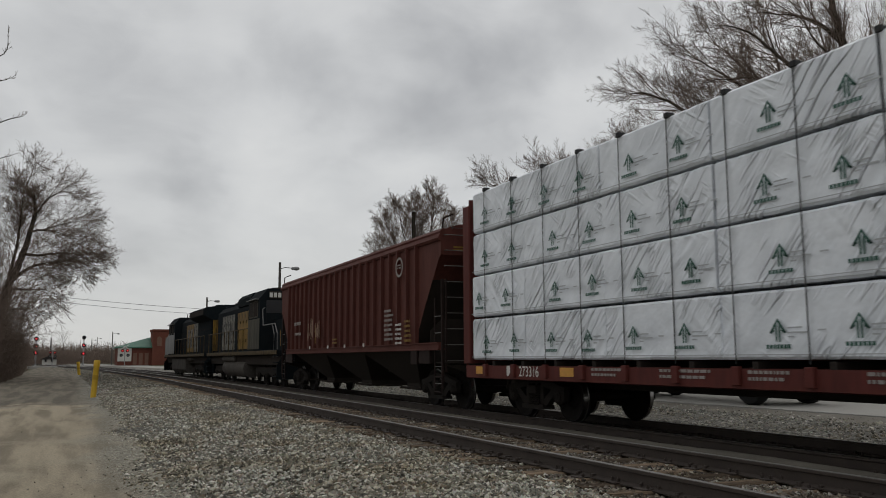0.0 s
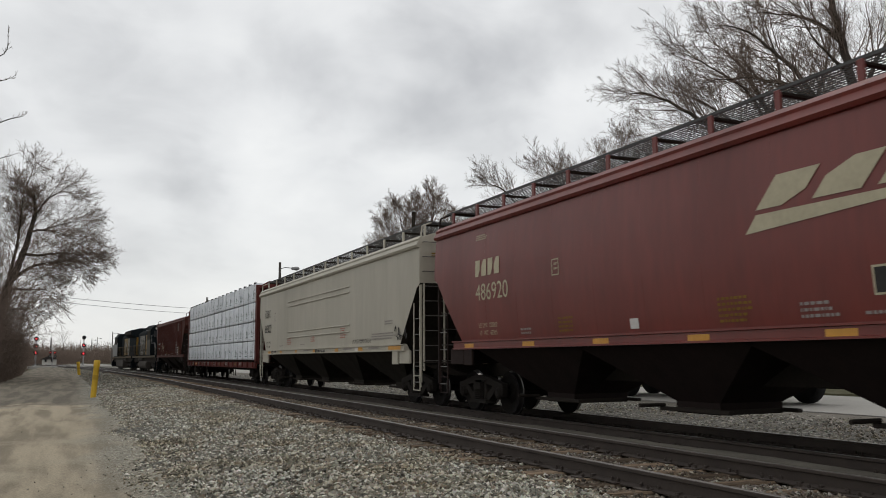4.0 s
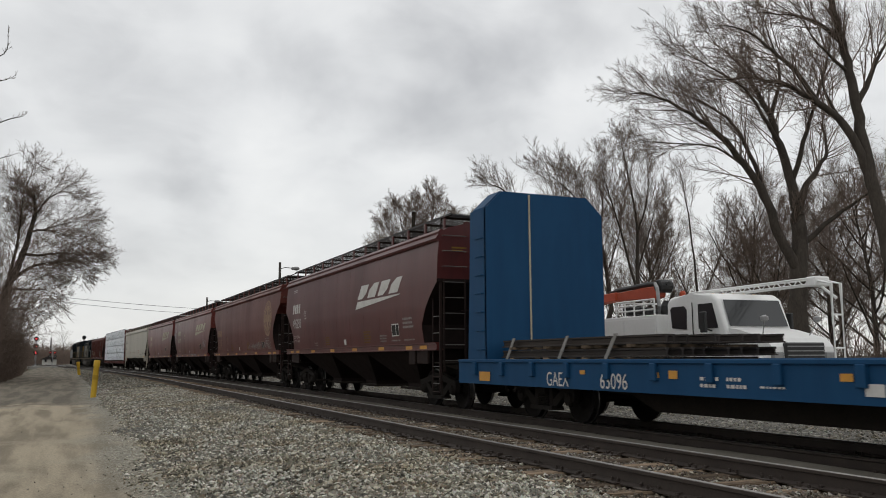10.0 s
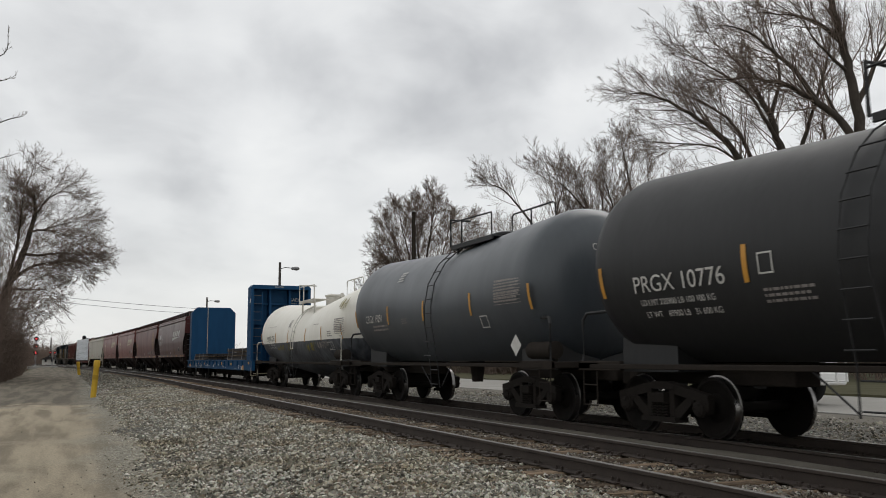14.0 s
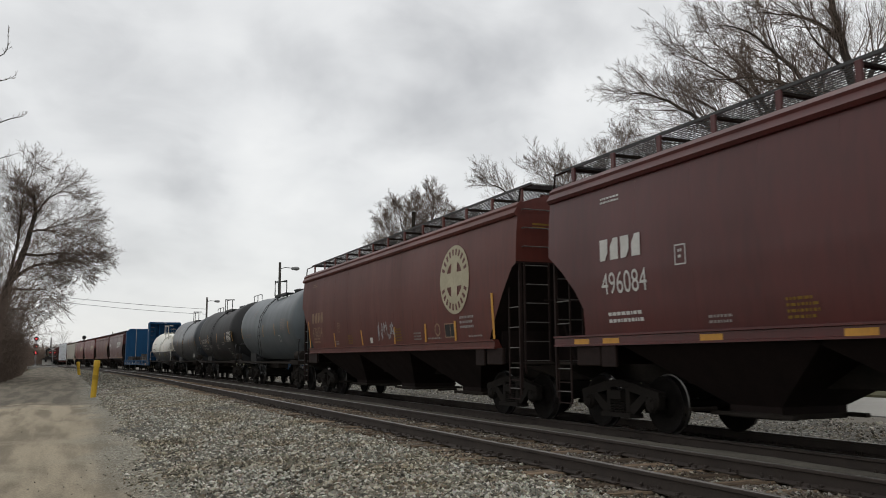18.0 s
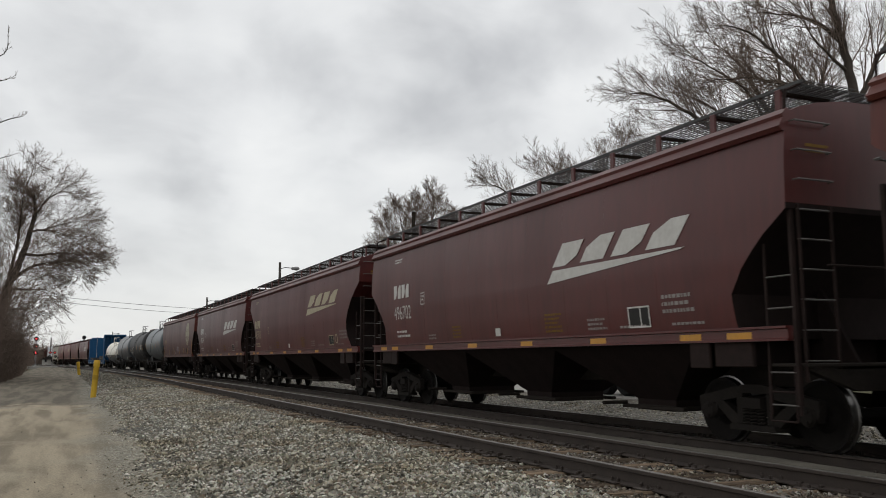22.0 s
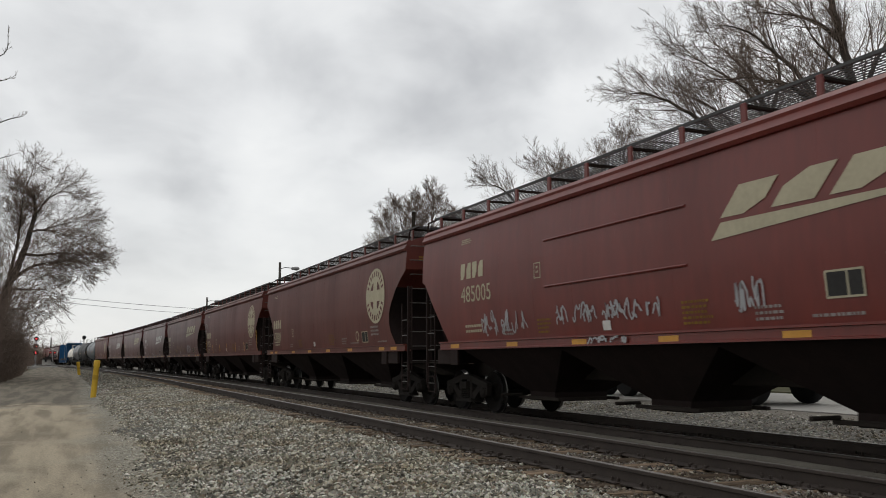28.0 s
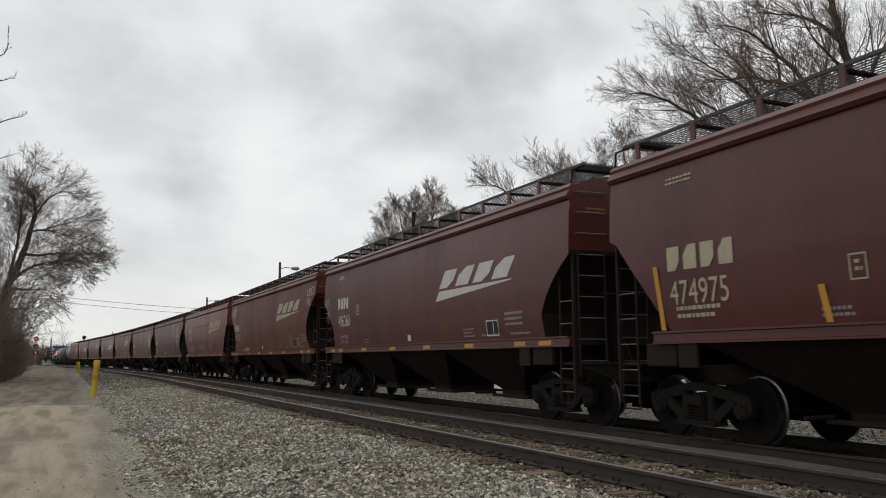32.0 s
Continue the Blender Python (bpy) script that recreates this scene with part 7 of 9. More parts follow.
scrawl(root, side_of(2.4), 2.94, 1.58, 1.25, 0.22, 21, YELLOWSPRAY, 8)
scrawl(root, side_of(0.6), 0.9, 1.55, 0.7, 0.25, 25, YELLOWSPRAY, 6)
scrawl(root, side_of(-2.5), -2.15, 1.5, 0.9, 0.33, 22, YELLOWSPRAY, 9)
scrawl(root, side_of(-3.9), -3.2, 1.57, 1.4, 0.28, 23, GREYMARK, 13)
cap_words(root, "MQPX 2056", L, 1.40, 2.36, -0.2, 3.0, 0.2, BLACKMARK)
cap_words(root, "LD LMT 225500", L, 1.40, 2.36, -0.1, 2.82, 0.09, GREYMARK)
cap_words(root, "LT WT 60500", L, 1.40, 2.36, -0.1, 2.70, 0.09, GREYMARK)
scrawl(root, side_of(-6.1), -5.75, 2.85, 0.8, 0.4, 24, YELLOWSPRAY, 6)
CARS.append(root)

L = LENGTHS[11]
root, side_of, half = tank_car("slate grey tank wagon with white stencils", L, 1.57, 2.71, TANK_GREY, TANK_GREY, 180, TANK_BLACK, -0.65, [5.2, 2.42, -0.12, -2.8, -5.4], TANK_BLACK, 0.0, 0.28, 0.0)
side = side_of(2.2)
lettering(root, "wagon_mark", "CRGX 19291", 4.25, 2.24, 0.30, WHITE, side, squeeze=0.85)
outlined(root, side, 2.5, 2.2, 0.22, 0.3, GREYMARK, 1)
bars(root, "weight_line", 3.7, 1.95, 1.3, 0.2, 2, GREYMARK, side, 1)
bars(root, "notice_line", 1.4, 2.1, 0.4, 0.16, 3, GREYMARK, side, 2)
bars(root, "top_line", 2.1, 3.25, 0.42, 0.3, 4, WHITE, side, 3)
data_table(root, side, -3.95, 2.3, 1.15, 0.5, 8, GREYMARK, 4)
outlined(root, side, -3.2, 1.86, 0.34, 0.26, WHITE, 1)
cap_words(root, "CRGX 19291", L, 1.57, 2.71, -0.35, 3.3, 0.2, WHITE)
cap_words(root, "LD LMT 214000", L, 1.57, 2.71, -0.3, 3.1, 0.08, GREYMARK)
cap_words(root, "LT WT 72000", L, 1.57, 2.71, -0.3, 2.98, 0.08, GREYMARK)
mark(root, "hazard_diamond", [(0.0, 1.25), (-0.22, 1.47), (0.0, 1.69), (0.22, 1.47)], WHITE, lambda z: 1.42).matrix_basis = pose(0, -half + 1.9, 0)
CARS.append(root)

L = LENGTHS[12]
root, side_of, half = tank_car("matt black tank wagon with white stencils", L, 1.62, 2.76, TANK_BLACK, TANK_BLACK, 180, TANK_BLACK, 0.2, [5.2, 1.95, -1.15, -3.6, -5.6], TANK_BLACK, 0.0, 0.28, 0.0)
side = side_of(2.2)
lettering(root, "wagon_mark", "PRGX 10776", 4.35, 2.2, 0.36, WHITE, side, squeeze=1.05)
lettering(root, "weight_words", "LD LMT 220900 LB 100 100 KG", 4.25, 2.0, 0.125, WHITE, side)
lettering(root, "weight_words", "LT WT    69900 LB   31 600 KG", 4.2, 1.82, 0.125, WHITE, side)
outlined(root, side_of(1.6), 1.72, 2.26, 0.25, 0.28, WHITE, 1)
bars(root, "notice_line", 1.7, 1.86, 0.9, 0.22, 3, GREYMARK, side_of(1.2), 1)
bars(root, "notice_line", -0.9, 1.75, 0.7, 0.3, 3, GREYMARK, side_of(1.0), 2)
bars(root, "notice_line", -2.6, 2.0, 0.9, 0.16, 2, GREYMARK, side, 5)
panel(root, "data_panel", -4.2, 2.16, 1.3, 0.56, BLACKMARK, side, 0.02)
data_table(root, lambda z: side(z) + 0.012, -4.22, 2.18, 1.25, 0.5, 7, WHITE, 3)
outlined(root, side, -3.9, 1.52, 0.6, 0.28, WHITE, 2)
cap_words(root, "PRGX 10776", L, 1.62, 2.76, -0.35, 3.35, 0.2, WHITE)
CARS.append(root)

L = LENGTHS[13]
root, side_of, half = tank_car("pale slate grey tank wagon", L, 1.56, 2.78, TANK_BLUEGREY, TANK_BLUEGREY, 180, TANK_BLACK, 0.45, [5.0, 0.0, -2.2, -4.6], TANK_BLACK, 0.0, 0.22, 0.0)
side = side_of(2.2)
bars(root, "weight_line", 4.0, 2.2, 1.3, 0.2, 2, GREYMARK, side, 1)
data_table(root, side, -3.3, 2.35, 0.9, 0.5, 8, GREYMARK, 4)
bars(root, "top_line", 2.6, 3.2, 0.4, 0.3, 4, GREYMARK, side, 3)
outlined(root, side, -2.8, 1.95, 0.32, 0.26, WHITE, 1)
CARS.append(root)

# 15 to 25: hoppers again
root, side, h = add_hopper(14, WEATHERED + " and upright amber stripes", CAR_BROWN, "slope", "476034", FADED, "disc", CREAM, stripes=(7.3, 4.2, 1.4, -1.3, -3.45, -5.2, -7.1), style="low", disc=-5.36)
scrawl(root, side, 0.1, 1.7, 1.4, 0.55, 31, SPRAY, 8)
add_hopper(15, DARK, CAR_DARK, "step", "496084", WHITE, "swoosh", WHITE)
add_hopper(16, "dark oxide red covered hopper wagon with faded cream marks", CAR_DARK, "curve", "483713", CREAM, "swoosh", CREAM, style="curve")
add_hopper(17, DARK, CAR_DARK, "step", "496702", WHITE, "swoosh", WHITE, shift=0.2)
root, side, h = add_hopper(18, "red-brown covered hopper wagon with cream marks and silver scribbles", CAR_BROWN, "curve", "480569", CREAM, "swoosh", CREAM, style="curve")
scrawl(root, side, 3.6, 1.68, 4.2, 0.6, 41, FADED, 22)
scrawl(root, side, -2.5, 1.66, 2.0, 0.55, 42, SPRAY, 11)
root, side, h = add_hopper(19, WEATHERED + " and upright amber stripes", CAR_BROWN, "curve", "479336", CREAM, "disc", CREAM, stripes=(7.25, 5.0, 2.63, 0.4, -2.0, -4.27, -7.2), style="low", disc=-6.14, weights=("LD LMT  224400", "LT  WT   62600"))
scrawl(root, side, 7.6, 3.1, 0.9, 0.32, 44, GREYMARK, 5)
scrawl(root, side, 7.6, 2.76, 0.8, 0.26, 45, GREYMARK, 5)
add_hopper(20, WEATHERED, CAR_BROWN, "curve", "478808", CREAM, "disc", CREAM, style="low")
root, side, h = add_hopper(21, "bright oxide red covered hopper wagon with cream marks and silver scribbles", CAR_RED, "slope", "485005", CREAM, "swoosh", CREAM, beads=2)
scrawl(root, side, 4.9, 1.62, 1.7, 0.6, 51, SPRAY, 10)
scrawl(root, side, 1.9, 1.8, 2.9, 0.36, 52, SPRAY, 18)
scrawl(root, side, -2.55, 1.8, 0.55, 0.46, 53, SPRAY, 6)
scrawl(root, lambda z: 1.6, 0.9, 1.44, 1.2, 0.13, 54, SPRAY, 7)
root, side, h = add_hopper(22, "oxide red covered hopper wagon with cream marks and white scribbles", CAR_BROWN, "curve", "483302", CREAM, "swoosh", CREAM, style="curve", weights=("LD LMT  223600", "LT  WT   62400"))
stroke(root, side, [(8.2, 3.55), (6.95, 3.98), (7.05, 2.72), (8.2, 3.5)], WHITE, 0.03)
stroke(root, side, [(8.0, 3.5), (7.3, 3.35), (7.0, 2.95)], WHITE, 0.024)
stroke(root, side, [(7.8, 3.62), (7.55, 3.4), (7.3, 3.55), (7.15, 3.42), (7.05, 3.75), (7.3, 3.8), (7.6, 3.7)], WHITE, 0.024)
scrawl(root, side, 7.55, 3.42, 0.5, 0.36, 61, WHITE, 4)
hand_words(root, side, "LACED", -7.22, 3.5, 0.19, 0.3, WHITE)
hand_words(root, side, "PSV...", -7.25, 3.14, 0.17, 0.27, WHITE)
scrawl(root, side, 4.95, 1.56, 1.3, 0.24, 63, WHITE, 8)
scrawl(root, side, -4.5, 1.66, 0.5, 0.6, 65, GREYMARK, 6)
root, side, h = add_hopper(23, DARK, CAR_DARK, "step", "496260", WHITE, "swoosh", WHITE, weights=("LD LMT  223600", "LT  WT   62400"))
scrawl(root, side, 7.66, 2.9, 0.6, 0.36, 71, GREYMARK, 6)
for a in range(7):
    t = radians(20 + 52 * a)
    stroke(root, side, [(7.15, 2.72), (7.15 - 0.2 * math.cos(t) - 0.05 * math.sin(t), 2.72 + 0.2 * math.sin(t)), (7.15 - 0.36 * math.cos(t), 2.72 + 0.36 * math.sin(t))], GREYMARK, 0.035)
add_hopper(24, "dark oxide red covered hopper wagon with upright amber stripes", CAR_DARK, ("slope", "curve"), "474975", CREAM, "disc", CREAM, stripes=(7.2, 4.2, 1.8, -0.6, -3.0, -5.4), style="low")
# ---- bare winter trees ----
BARK = paint("grey_brown_bark", (0.098, 0.083, 0.070), (0.043, 0.037, 0.032), 5, 0.95, 0, 0.6, 22, (1, 1, 0.3), 0.25, world=True)
TWIG = paint("brown_twigs", (0.21, 0.16, 0.13), (0.12, 0.094, 0.078), 2, 0.95, 0, 0, 9, world=True)


class Wood:
    """Collects tapered branches into plain vertex and face lists."""

    def __init__(self, seed):
        self.v, self.f, self.rnd = [], [], random.Random(seed)

    def limb(self, pts, r0, r1, n):
        base, m = len(self.v), len(pts)
        for i, p in enumerate(pts):
            d = (pts[min(i + 1, m - 1)] - pts[max(i - 1, 0)]).normalized()
            a = d.cross(Vector((0.31, 0.94, 0.11)))
            a = a.normalized() if a.length > 1e-3 else Vector((1, 0, 0))
            b = d.cross(a)
            r = r0 + (r1 - r0) * i / (m - 1)
            for k in range(n):
                t = 6.2832 * k / n
                self.v.append(tuple(p + r * (a * math.cos(t) + b * math.sin(t))))
        for i in range(m - 1):
            for k in range(n):
                j = (k + 1) % n
                self.f.append((base + i * n + k, base + i * n + j, base + (i + 1) * n + j, base + (i + 1) * n + k))

    def path(self, p, d, length, steps, wob, lift):
        rnd, pts = self.rnd, [Vector(p)]
        d = d.normalized()
        for _ in range(steps):
            d = (d + Vector((rnd.uniform(-wob, wob), rnd.uniform(-wob, wob), rnd.uniform(-wob, wob) + lift))).normalized()
            pts.append(pts[-1] + d * (length / steps))
        return pts

    def mesh(self, name, material):
        me = bpy.data.meshes.new(name)
        me.from_pydata(self.v, [], self.f)
        me.materials.append(material)
        me.shade_smooth()
        return me


def side_way(d, rnd, angle):
    """A direction that leaves d by about that angle."""
    a = d.cross(Vector((rnd.uniform(-1, 1), rnd.uniform(-1, 1), rnd.uniform(-1, 1))))
    a = a.normalized() if a.length > 1e-4 else Vector((1, 0, 0))
    return (d * math.cos(angle) + a * math.sin(angle)).normalized()


def branch(wood, crown, p, d, length, r, level, deep, dens, wob, lift, fine=0.007):
    """level 0 is a main limb; deep is the last level, the twigs."""
    rnd = wood.rnd
    steps = 6 if level < 1 else 4 if level < deep else 2
    pts = wood.path(p, d, length, steps, wob * (1 + 0.3 * level), lift)
    sink = wood if level == 0 else crown
    sink.limb(pts, r, r * (0.35 if level < deep else 0.5), 7 if level == 0 else 5 if level == 1 else 3)
    if level >= deep:
        return
    n = max(2, int(dens[level] * rnd.uniform(0.8, 1.2)))
    for i in range(n):
        t = 0.22 + 0.78 * (i + rnd.random()) / n
        k = min(int(t * steps), steps - 1)
        q = pts[k].lerp(pts[k + 1], t * steps - k)
        dd = (pts[k + 1] - pts[k]).normalized()
        ln = length * (0.62 - 0.30 * t) * rnd.uniform(0.7, 1.25)
        branch(wood, crown, q, side_way(dd, rnd, rnd.uniform(0.45, 0.95)), ln, max(fine, r * (1 - 0.6 * t) * 0.42), level + 1, deep, dens, wob, lift, fine)


def tree_meshes(seed, height, trunk_r, fork, limbs, spread, dens=(9, 7, 6), wob=0.16, lift=0.05, lean=(0, 0), guided=(), fine=0.007):
    """fork: share of the height at which the limbs begin. guided: extra limbs as (height, azimuth, rise, length, radius)."""
    wood, crown = Wood(seed), Wood(seed + 100)
    crown.rnd = wood.rnd
    rnd = wood.rnd
    trunk = wood.path((0, 0, -0.2), Vector((lean[0], lean[1], 1)), height * 0.86, 9, 0.06, 0.02)
    wood.limb(trunk, trunk_r, trunk_r * 0.16, 10)
    wood.limb([Vector((0, 0, -0.25)), Vector((0, 0, 0.05)), Vector((0, 0, 0.5))], trunk_r * 1.5, trunk_r, 10)
    for i in range(limbs):
        t = fork + (0.97 - fork) * (i + rnd.random() * 0.6) / limbs
        k = min(int(t * 9), 8)
        p = trunk[k].lerp(trunk[k + 1], t * 9 - k)
        az = i * 2.4 + rnd.uniform(-0.5, 0.5)
        rise = 0.35 + 0.8 * t + rnd.uniform(-0.15, 0.25)
        d = Vector((math.cos(az), math.sin(az), rise))
        branch(wood, crown, p, d, height * spread * (1.15 - 0.55 * t) * rnd.uniform(0.8, 1.15), trunk_r * (0.5 - 0.3 * t), 0, 3, dens, wob, lift, fine)
    for z, az, rise, ln, r in guided:
        t = min(0.98, z / (height * 0.86))
        k = min(int(t * 9), 8)
        p = trunk[k].lerp(trunk[k + 1], t * 9 - k)
        branch(wood, crown, p, Vector((math.cos(radians(az)), math.sin(radians(az)), rise)), ln, r, 0, 3, (dens[0] + 4, dens[1], dens[2]), wob * 0.8, lift, fine)
    return wood.mesh("trunk", BARK), crown.mesh("crown", TWIG)


def plant(name, label, meshes, x, y, rz=0, z=0.0, scale=1.0, group="bare trees by the line"):
    root = thing(name, label, "tree", group, at=pose(x, y, z, 0, 0, rz))
    for me, nm in zip(meshes, ("trunk", "crown")):
        o = put(nm, me, root)
        o.matrix_basis = Matrix.Scale(scale, 4)
    return root


class Skeleton:
    """A tree drawn limb by limb: each limb is a line of (across, up), smoothed, with side branches and twigs on it."""

    def __init__(self, seed, per_metre, reach, dens, wob=0.17, lift=0.05, fine=0.008, bare=0.3, deep=3):
        self.wood, self.crown = Wood(seed), Wood(seed + 100)
        self.crown.rnd = self.wood.rnd
        self.per_metre, self.reach, self.dens, self.wob, self.lift, self.fine, self.bare, self.deep = per_metre, reach, dens, wob, lift, fine, bare, deep
        self.known = []

    def limb(self, line, r0, r1, sway):
        rnd = self.wood.rnd
        x0, z0 = line[0]
        start = min(self.known, key=lambda q: (q.x - x0) ** 2 + (q.z - z0) ** 2) if self.known else Vector((x0, 0, z0))
        n = len(line)
        raw = [Vector((x, start.y + sway * i / (n - 1), z)) for i, (x, z) in enumerate(line)]
        raw[0] = start.copy()
        pts = []
        for i in range(n - 1):
            a, b, c, d = raw[max(i - 1, 0)], raw[i], raw[i + 1], raw[min(i + 2, n - 1)]
            for k in range(4):
                t = k / 4
                p = 0.5 * (2 * b + (c - a) * t + (2 * a - 5 * b + 4 * c - d) * t * t + (3 * b - a - 3 * c + d) * t ** 3)
                w = 0.0 if i == 0 and k == 0 else 0.25 * min(r0, 0.2)
                pts.append(p + Vector((rnd.uniform(-w, w), rnd.uniform(-w, w), rnd.uniform(-w, w))))
        pts.append(raw[-1])
        trunk = not self.known
        if not trunk:
            pts = pts[:max(3, round(len(pts) * 0.86))]
        self.wood.limb(pts, r0, r1 if trunk else r1 * 0.4, 9 if r0 > 0.12 else 6)
        self.known += pts
        length = sum((b - a).length for a, b in zip(pts, pts[1:]))
        m = len(pts) - 1
        count = int(length * self.per_metre * (0.35 if trunk else 1.0))
        for i in range(count):
            t = (0.72 if trunk else self.bare) + (1 - (0.72 if trunk else self.bare)) * (i + rnd.random()) / max(1, count)
            k = min(int(t * m), m - 1)
            q = pts[k].lerp(pts[k + 1], t * m - k)
            d = (pts[k + 1] - pts[k]).normalized()
            r = max(self.fine, (r0 + (r1 - r0) * t) * 0.42)
            branch(self.wood, self.crown, q, side_way(d, rnd, rnd.uniform(0.4, 0.95) * (1.08 - 0.45 * t)), self.reach * rnd.uniform(0.55, 1.15) * (1.12 - 0.72 * t), min(r * 0.8, 0.03), 1, self.deep, self.dens, self.wob, self.lift, self.fine)

    def meshes(self):
        return self.wood.mesh("trunk", BARK), self.crown.mesh("crown", TWIG)


# beyond the tracks
grow = Skeleton(11, 4.2, 3.6, (0, 8, 7), 0.12, fine=0.0065)
grow.limb([(0, -0.1), (-0.1, 2.7), (0, 4.8), (0.1, 6.2), (0.1, 7.3)], 0.42, 0.3, 0)
grow.limb([(-0.2, 4.8), (-0.8, 6.2), (-1.3, 7.7), (-2.1, 9.1), (-3.1, 10.3), (-4, 11.1), (-5.3, 11.9), (-6.5, 12.3), (-7.8, 12.2), (-8.6, 11.9)], 0.24, 0.03, -1.5)
grow.limb([(-1.3, 7.7), (-1.7, 9.5), (-2.4, 11.3), (-3.5, 12.4), (-4.7, 13), (-5.8, 13.2)], 0.12, 0.02, 1.5)
grow.limb([(0.1, 7.3), (0, 8.6), (-0.4, 10.4), (-0.7, 11.8), (-1.2, 13), (-1.9, 14.3), (-3, 15.6), (-3.8, 17)], 0.25, 0.04, 1)
grow.limb([(-0.4, 10.4), (-1.2, 11.6), (-2.1, 12.7), (-3.7, 13.6), (-5.1, 14.1), (-6.2, 14.2)], 0.1, 0.02, -2)
grow.limb([(0.1, 7), (0.6, 8.4), (1.5, 9.5), (2.1, 10.5), (2.2, 12), (2.8, 13.8)], 0.19, 0.04, 2)
grow.limb([(0.2, 5.9), (1.5, 7.1), (2.8, 8), (4.2, 8.9)], 0.14, 0.05, -1)
grow.limb([(0, 8.6), (0.4, 10.4), (0.8, 12), (1.2, 13.8), (1.3, 15.7)], 0.13, 0.03, -2)
grow.limb([(-0.7, 11.8), (-0.1, 13.6), (-0.4, 15.6), (-0.8, 17.3)], 0.1, 0.03, 0.5)
grow.limb([(-2.1, 9.1), (-3.3, 10.2), (-4.7, 10.5), (-6, 10.7), (-6.9, 10.9)], 0.06, 0.015, 1.5)
plant("large_tree", "tall bare tree with a thick forked grey trunk", grow.meshes(), 28.5, 26.5, -24)
grow = Skeleton(12, 4.2, 3.0, (0, 8, 7), 0.12, fine=0.006, bare=0.2)
grow.limb([(0, 0.1), (-0.2, 3.3), (-0.5, 6.3), (-0.9, 8.1), (-1.1, 9.9), (-1.3, 11.7), (-1.6, 13.1), (-1.9, 14.7)], 0.29, 0.11, 0)
grow.limb([(-0.9, 7.8), (-1.7, 9.6), (-2.7, 10.4), (-3.6, 10.9), (-4.7, 11.2), (-5.9, 11.2), (-7.1, 11), (-8.1, 10.8)], 0.17, 0.02, -1)
grow.limb([(-2.7, 10.4), (-3.3, 11.6), (-4.1, 12.6), (-4.8, 13.4), (-6, 13.8), (-7.1, 13.7)], 0.11, 0.02, 1.2)
grow.limb([(-1.6, 12.9), (-2.4, 13.8), (-3.6, 14.2), (-4.8, 14.4)], 0.11, 0.03, 1)
grow.limb([(-1.2, 10.5), (-0.3, 12), (0.5, 13.5)], 0.14, 0.05, 0)
grow.limb([(-1.3, 11.7), (-2.3, 12.2), (-3.2, 12.9), (-3.8, 14)], 0.08, 0.02, -1.5)
grow.limb([(-1.7, 9.6), (-2.1, 11), (-2, 12.2), (-2.4, 13.2)], 0.07, 0.02, 1.5)
plant("large_tree", "tall bare tree with long arching limbs", grow.meshes(), 27.3, 20.8, -24)
grow = Skeleton(24, 4.4, 3.6, (0, 8, 6), 0.09, 0.12, 0.0085, 0.18)
grow.limb([(-0.1, -0), (-0.3, 2.3), (-0.6, 4.3), (-1.3, 7.3), (-2.3, 9.3), (-3.8, 11.1), (-4.8, 11.6)], 0.17, 0.02, -1)
grow.limb([(-0.5, 3.8), (-0.6, 7.3), (-0.6, 9.9), (-0.1, 11.9), (-0.5, 13.8)], 0.12, 0.02, 1)
grow.limb([(0.1, -0), (2.3, 3.3), (2.3, 6.3), (1.9, 8.3), (1.4, 9.9), (0.6, 11.9), (-1.3, 14)], 0.2, 0.02, 0)
grow.limb([(1.9, 8.3), (2.3, 10.6), (2, 12.4)], 0.08, 0.02, 1)
grow.limb([(1.4, 9.9), (-0.3, 11.6), (-2.3, 12.9)], 0.06, 0.015, -1)
grow.limb([(-0.3, 2.3), (0.6, 6.1), (0.8, 8.8), (0.1, 11.4)], 0.1, 0.02, 1)
grow.limb([(-0.6, 4.3), (-2, 6.3), (-3.3, 7.8), (-4, 9.3)], 0.06, 0.015, 1)
grow.limb([(2.3, 6.3), (3, 8.3), (3.2, 10.4)], 0.06, 0.015, -1)
plant("bare_tree", "many-stemmed bare tree leaning out of the verge", grow.meshes(), 27.5, 43.1, -24)
grow = Skeleton(25, 4.4, 3.3, (0, 8, 6), 0.09, 0.13, 0.0085, 0.18)
grow.limb([(0, -0), (0, 3.2), (0, 6.2), (0.1, 9.2), (-0.3, 11.7), (-0.7, 14.3)], 0.17, 0.02, 0)
grow.limb([(0, 6.2), (1, 8.9), (1.6, 10.9)], 0.07, 0.015, 1)
grow.limb([(0, 5), (-1, 8.7), (-1.9, 11.7), (-2.1, 13.9)], 0.09, 0.015, -1)
grow.limb([(0.1, 8.2), (0.7, 10.9), (0.5, 13.4)], 0.07, 0.015, -1)
grow.limb([(0, 4.2), (1.4, 7.2), (2.2, 9.9)], 0.07, 0.015, 1)
plant("bare_tree", "slender bare tree with an upswept fan of twigs", grow.meshes(), 30.7, 40.6, -24)
grow = Skeleton(26, 3.6, 3.0, (0, 7, 6), 0.09, 0.13, 0.0085, 0.18)
grow.limb([(0, -0), (0, 3.3), (-0.1, 6.1), (-0.4, 9.9), (-0.8, 12.6)], 0.11, 0.015, 0)
grow.limb([(0, 3.8), (1.8, 7.8), (2.5, 10.6)], 0.08, 0.015, 1)
grow.limb([(0, 3.3), (-1.3, 6.1), (-2, 7.6)], 0.06, 0.015, -1)
plant("bare_tree", "thin bare tree with a bent top", grow.meshes(), 34.6, 39.9, -24)
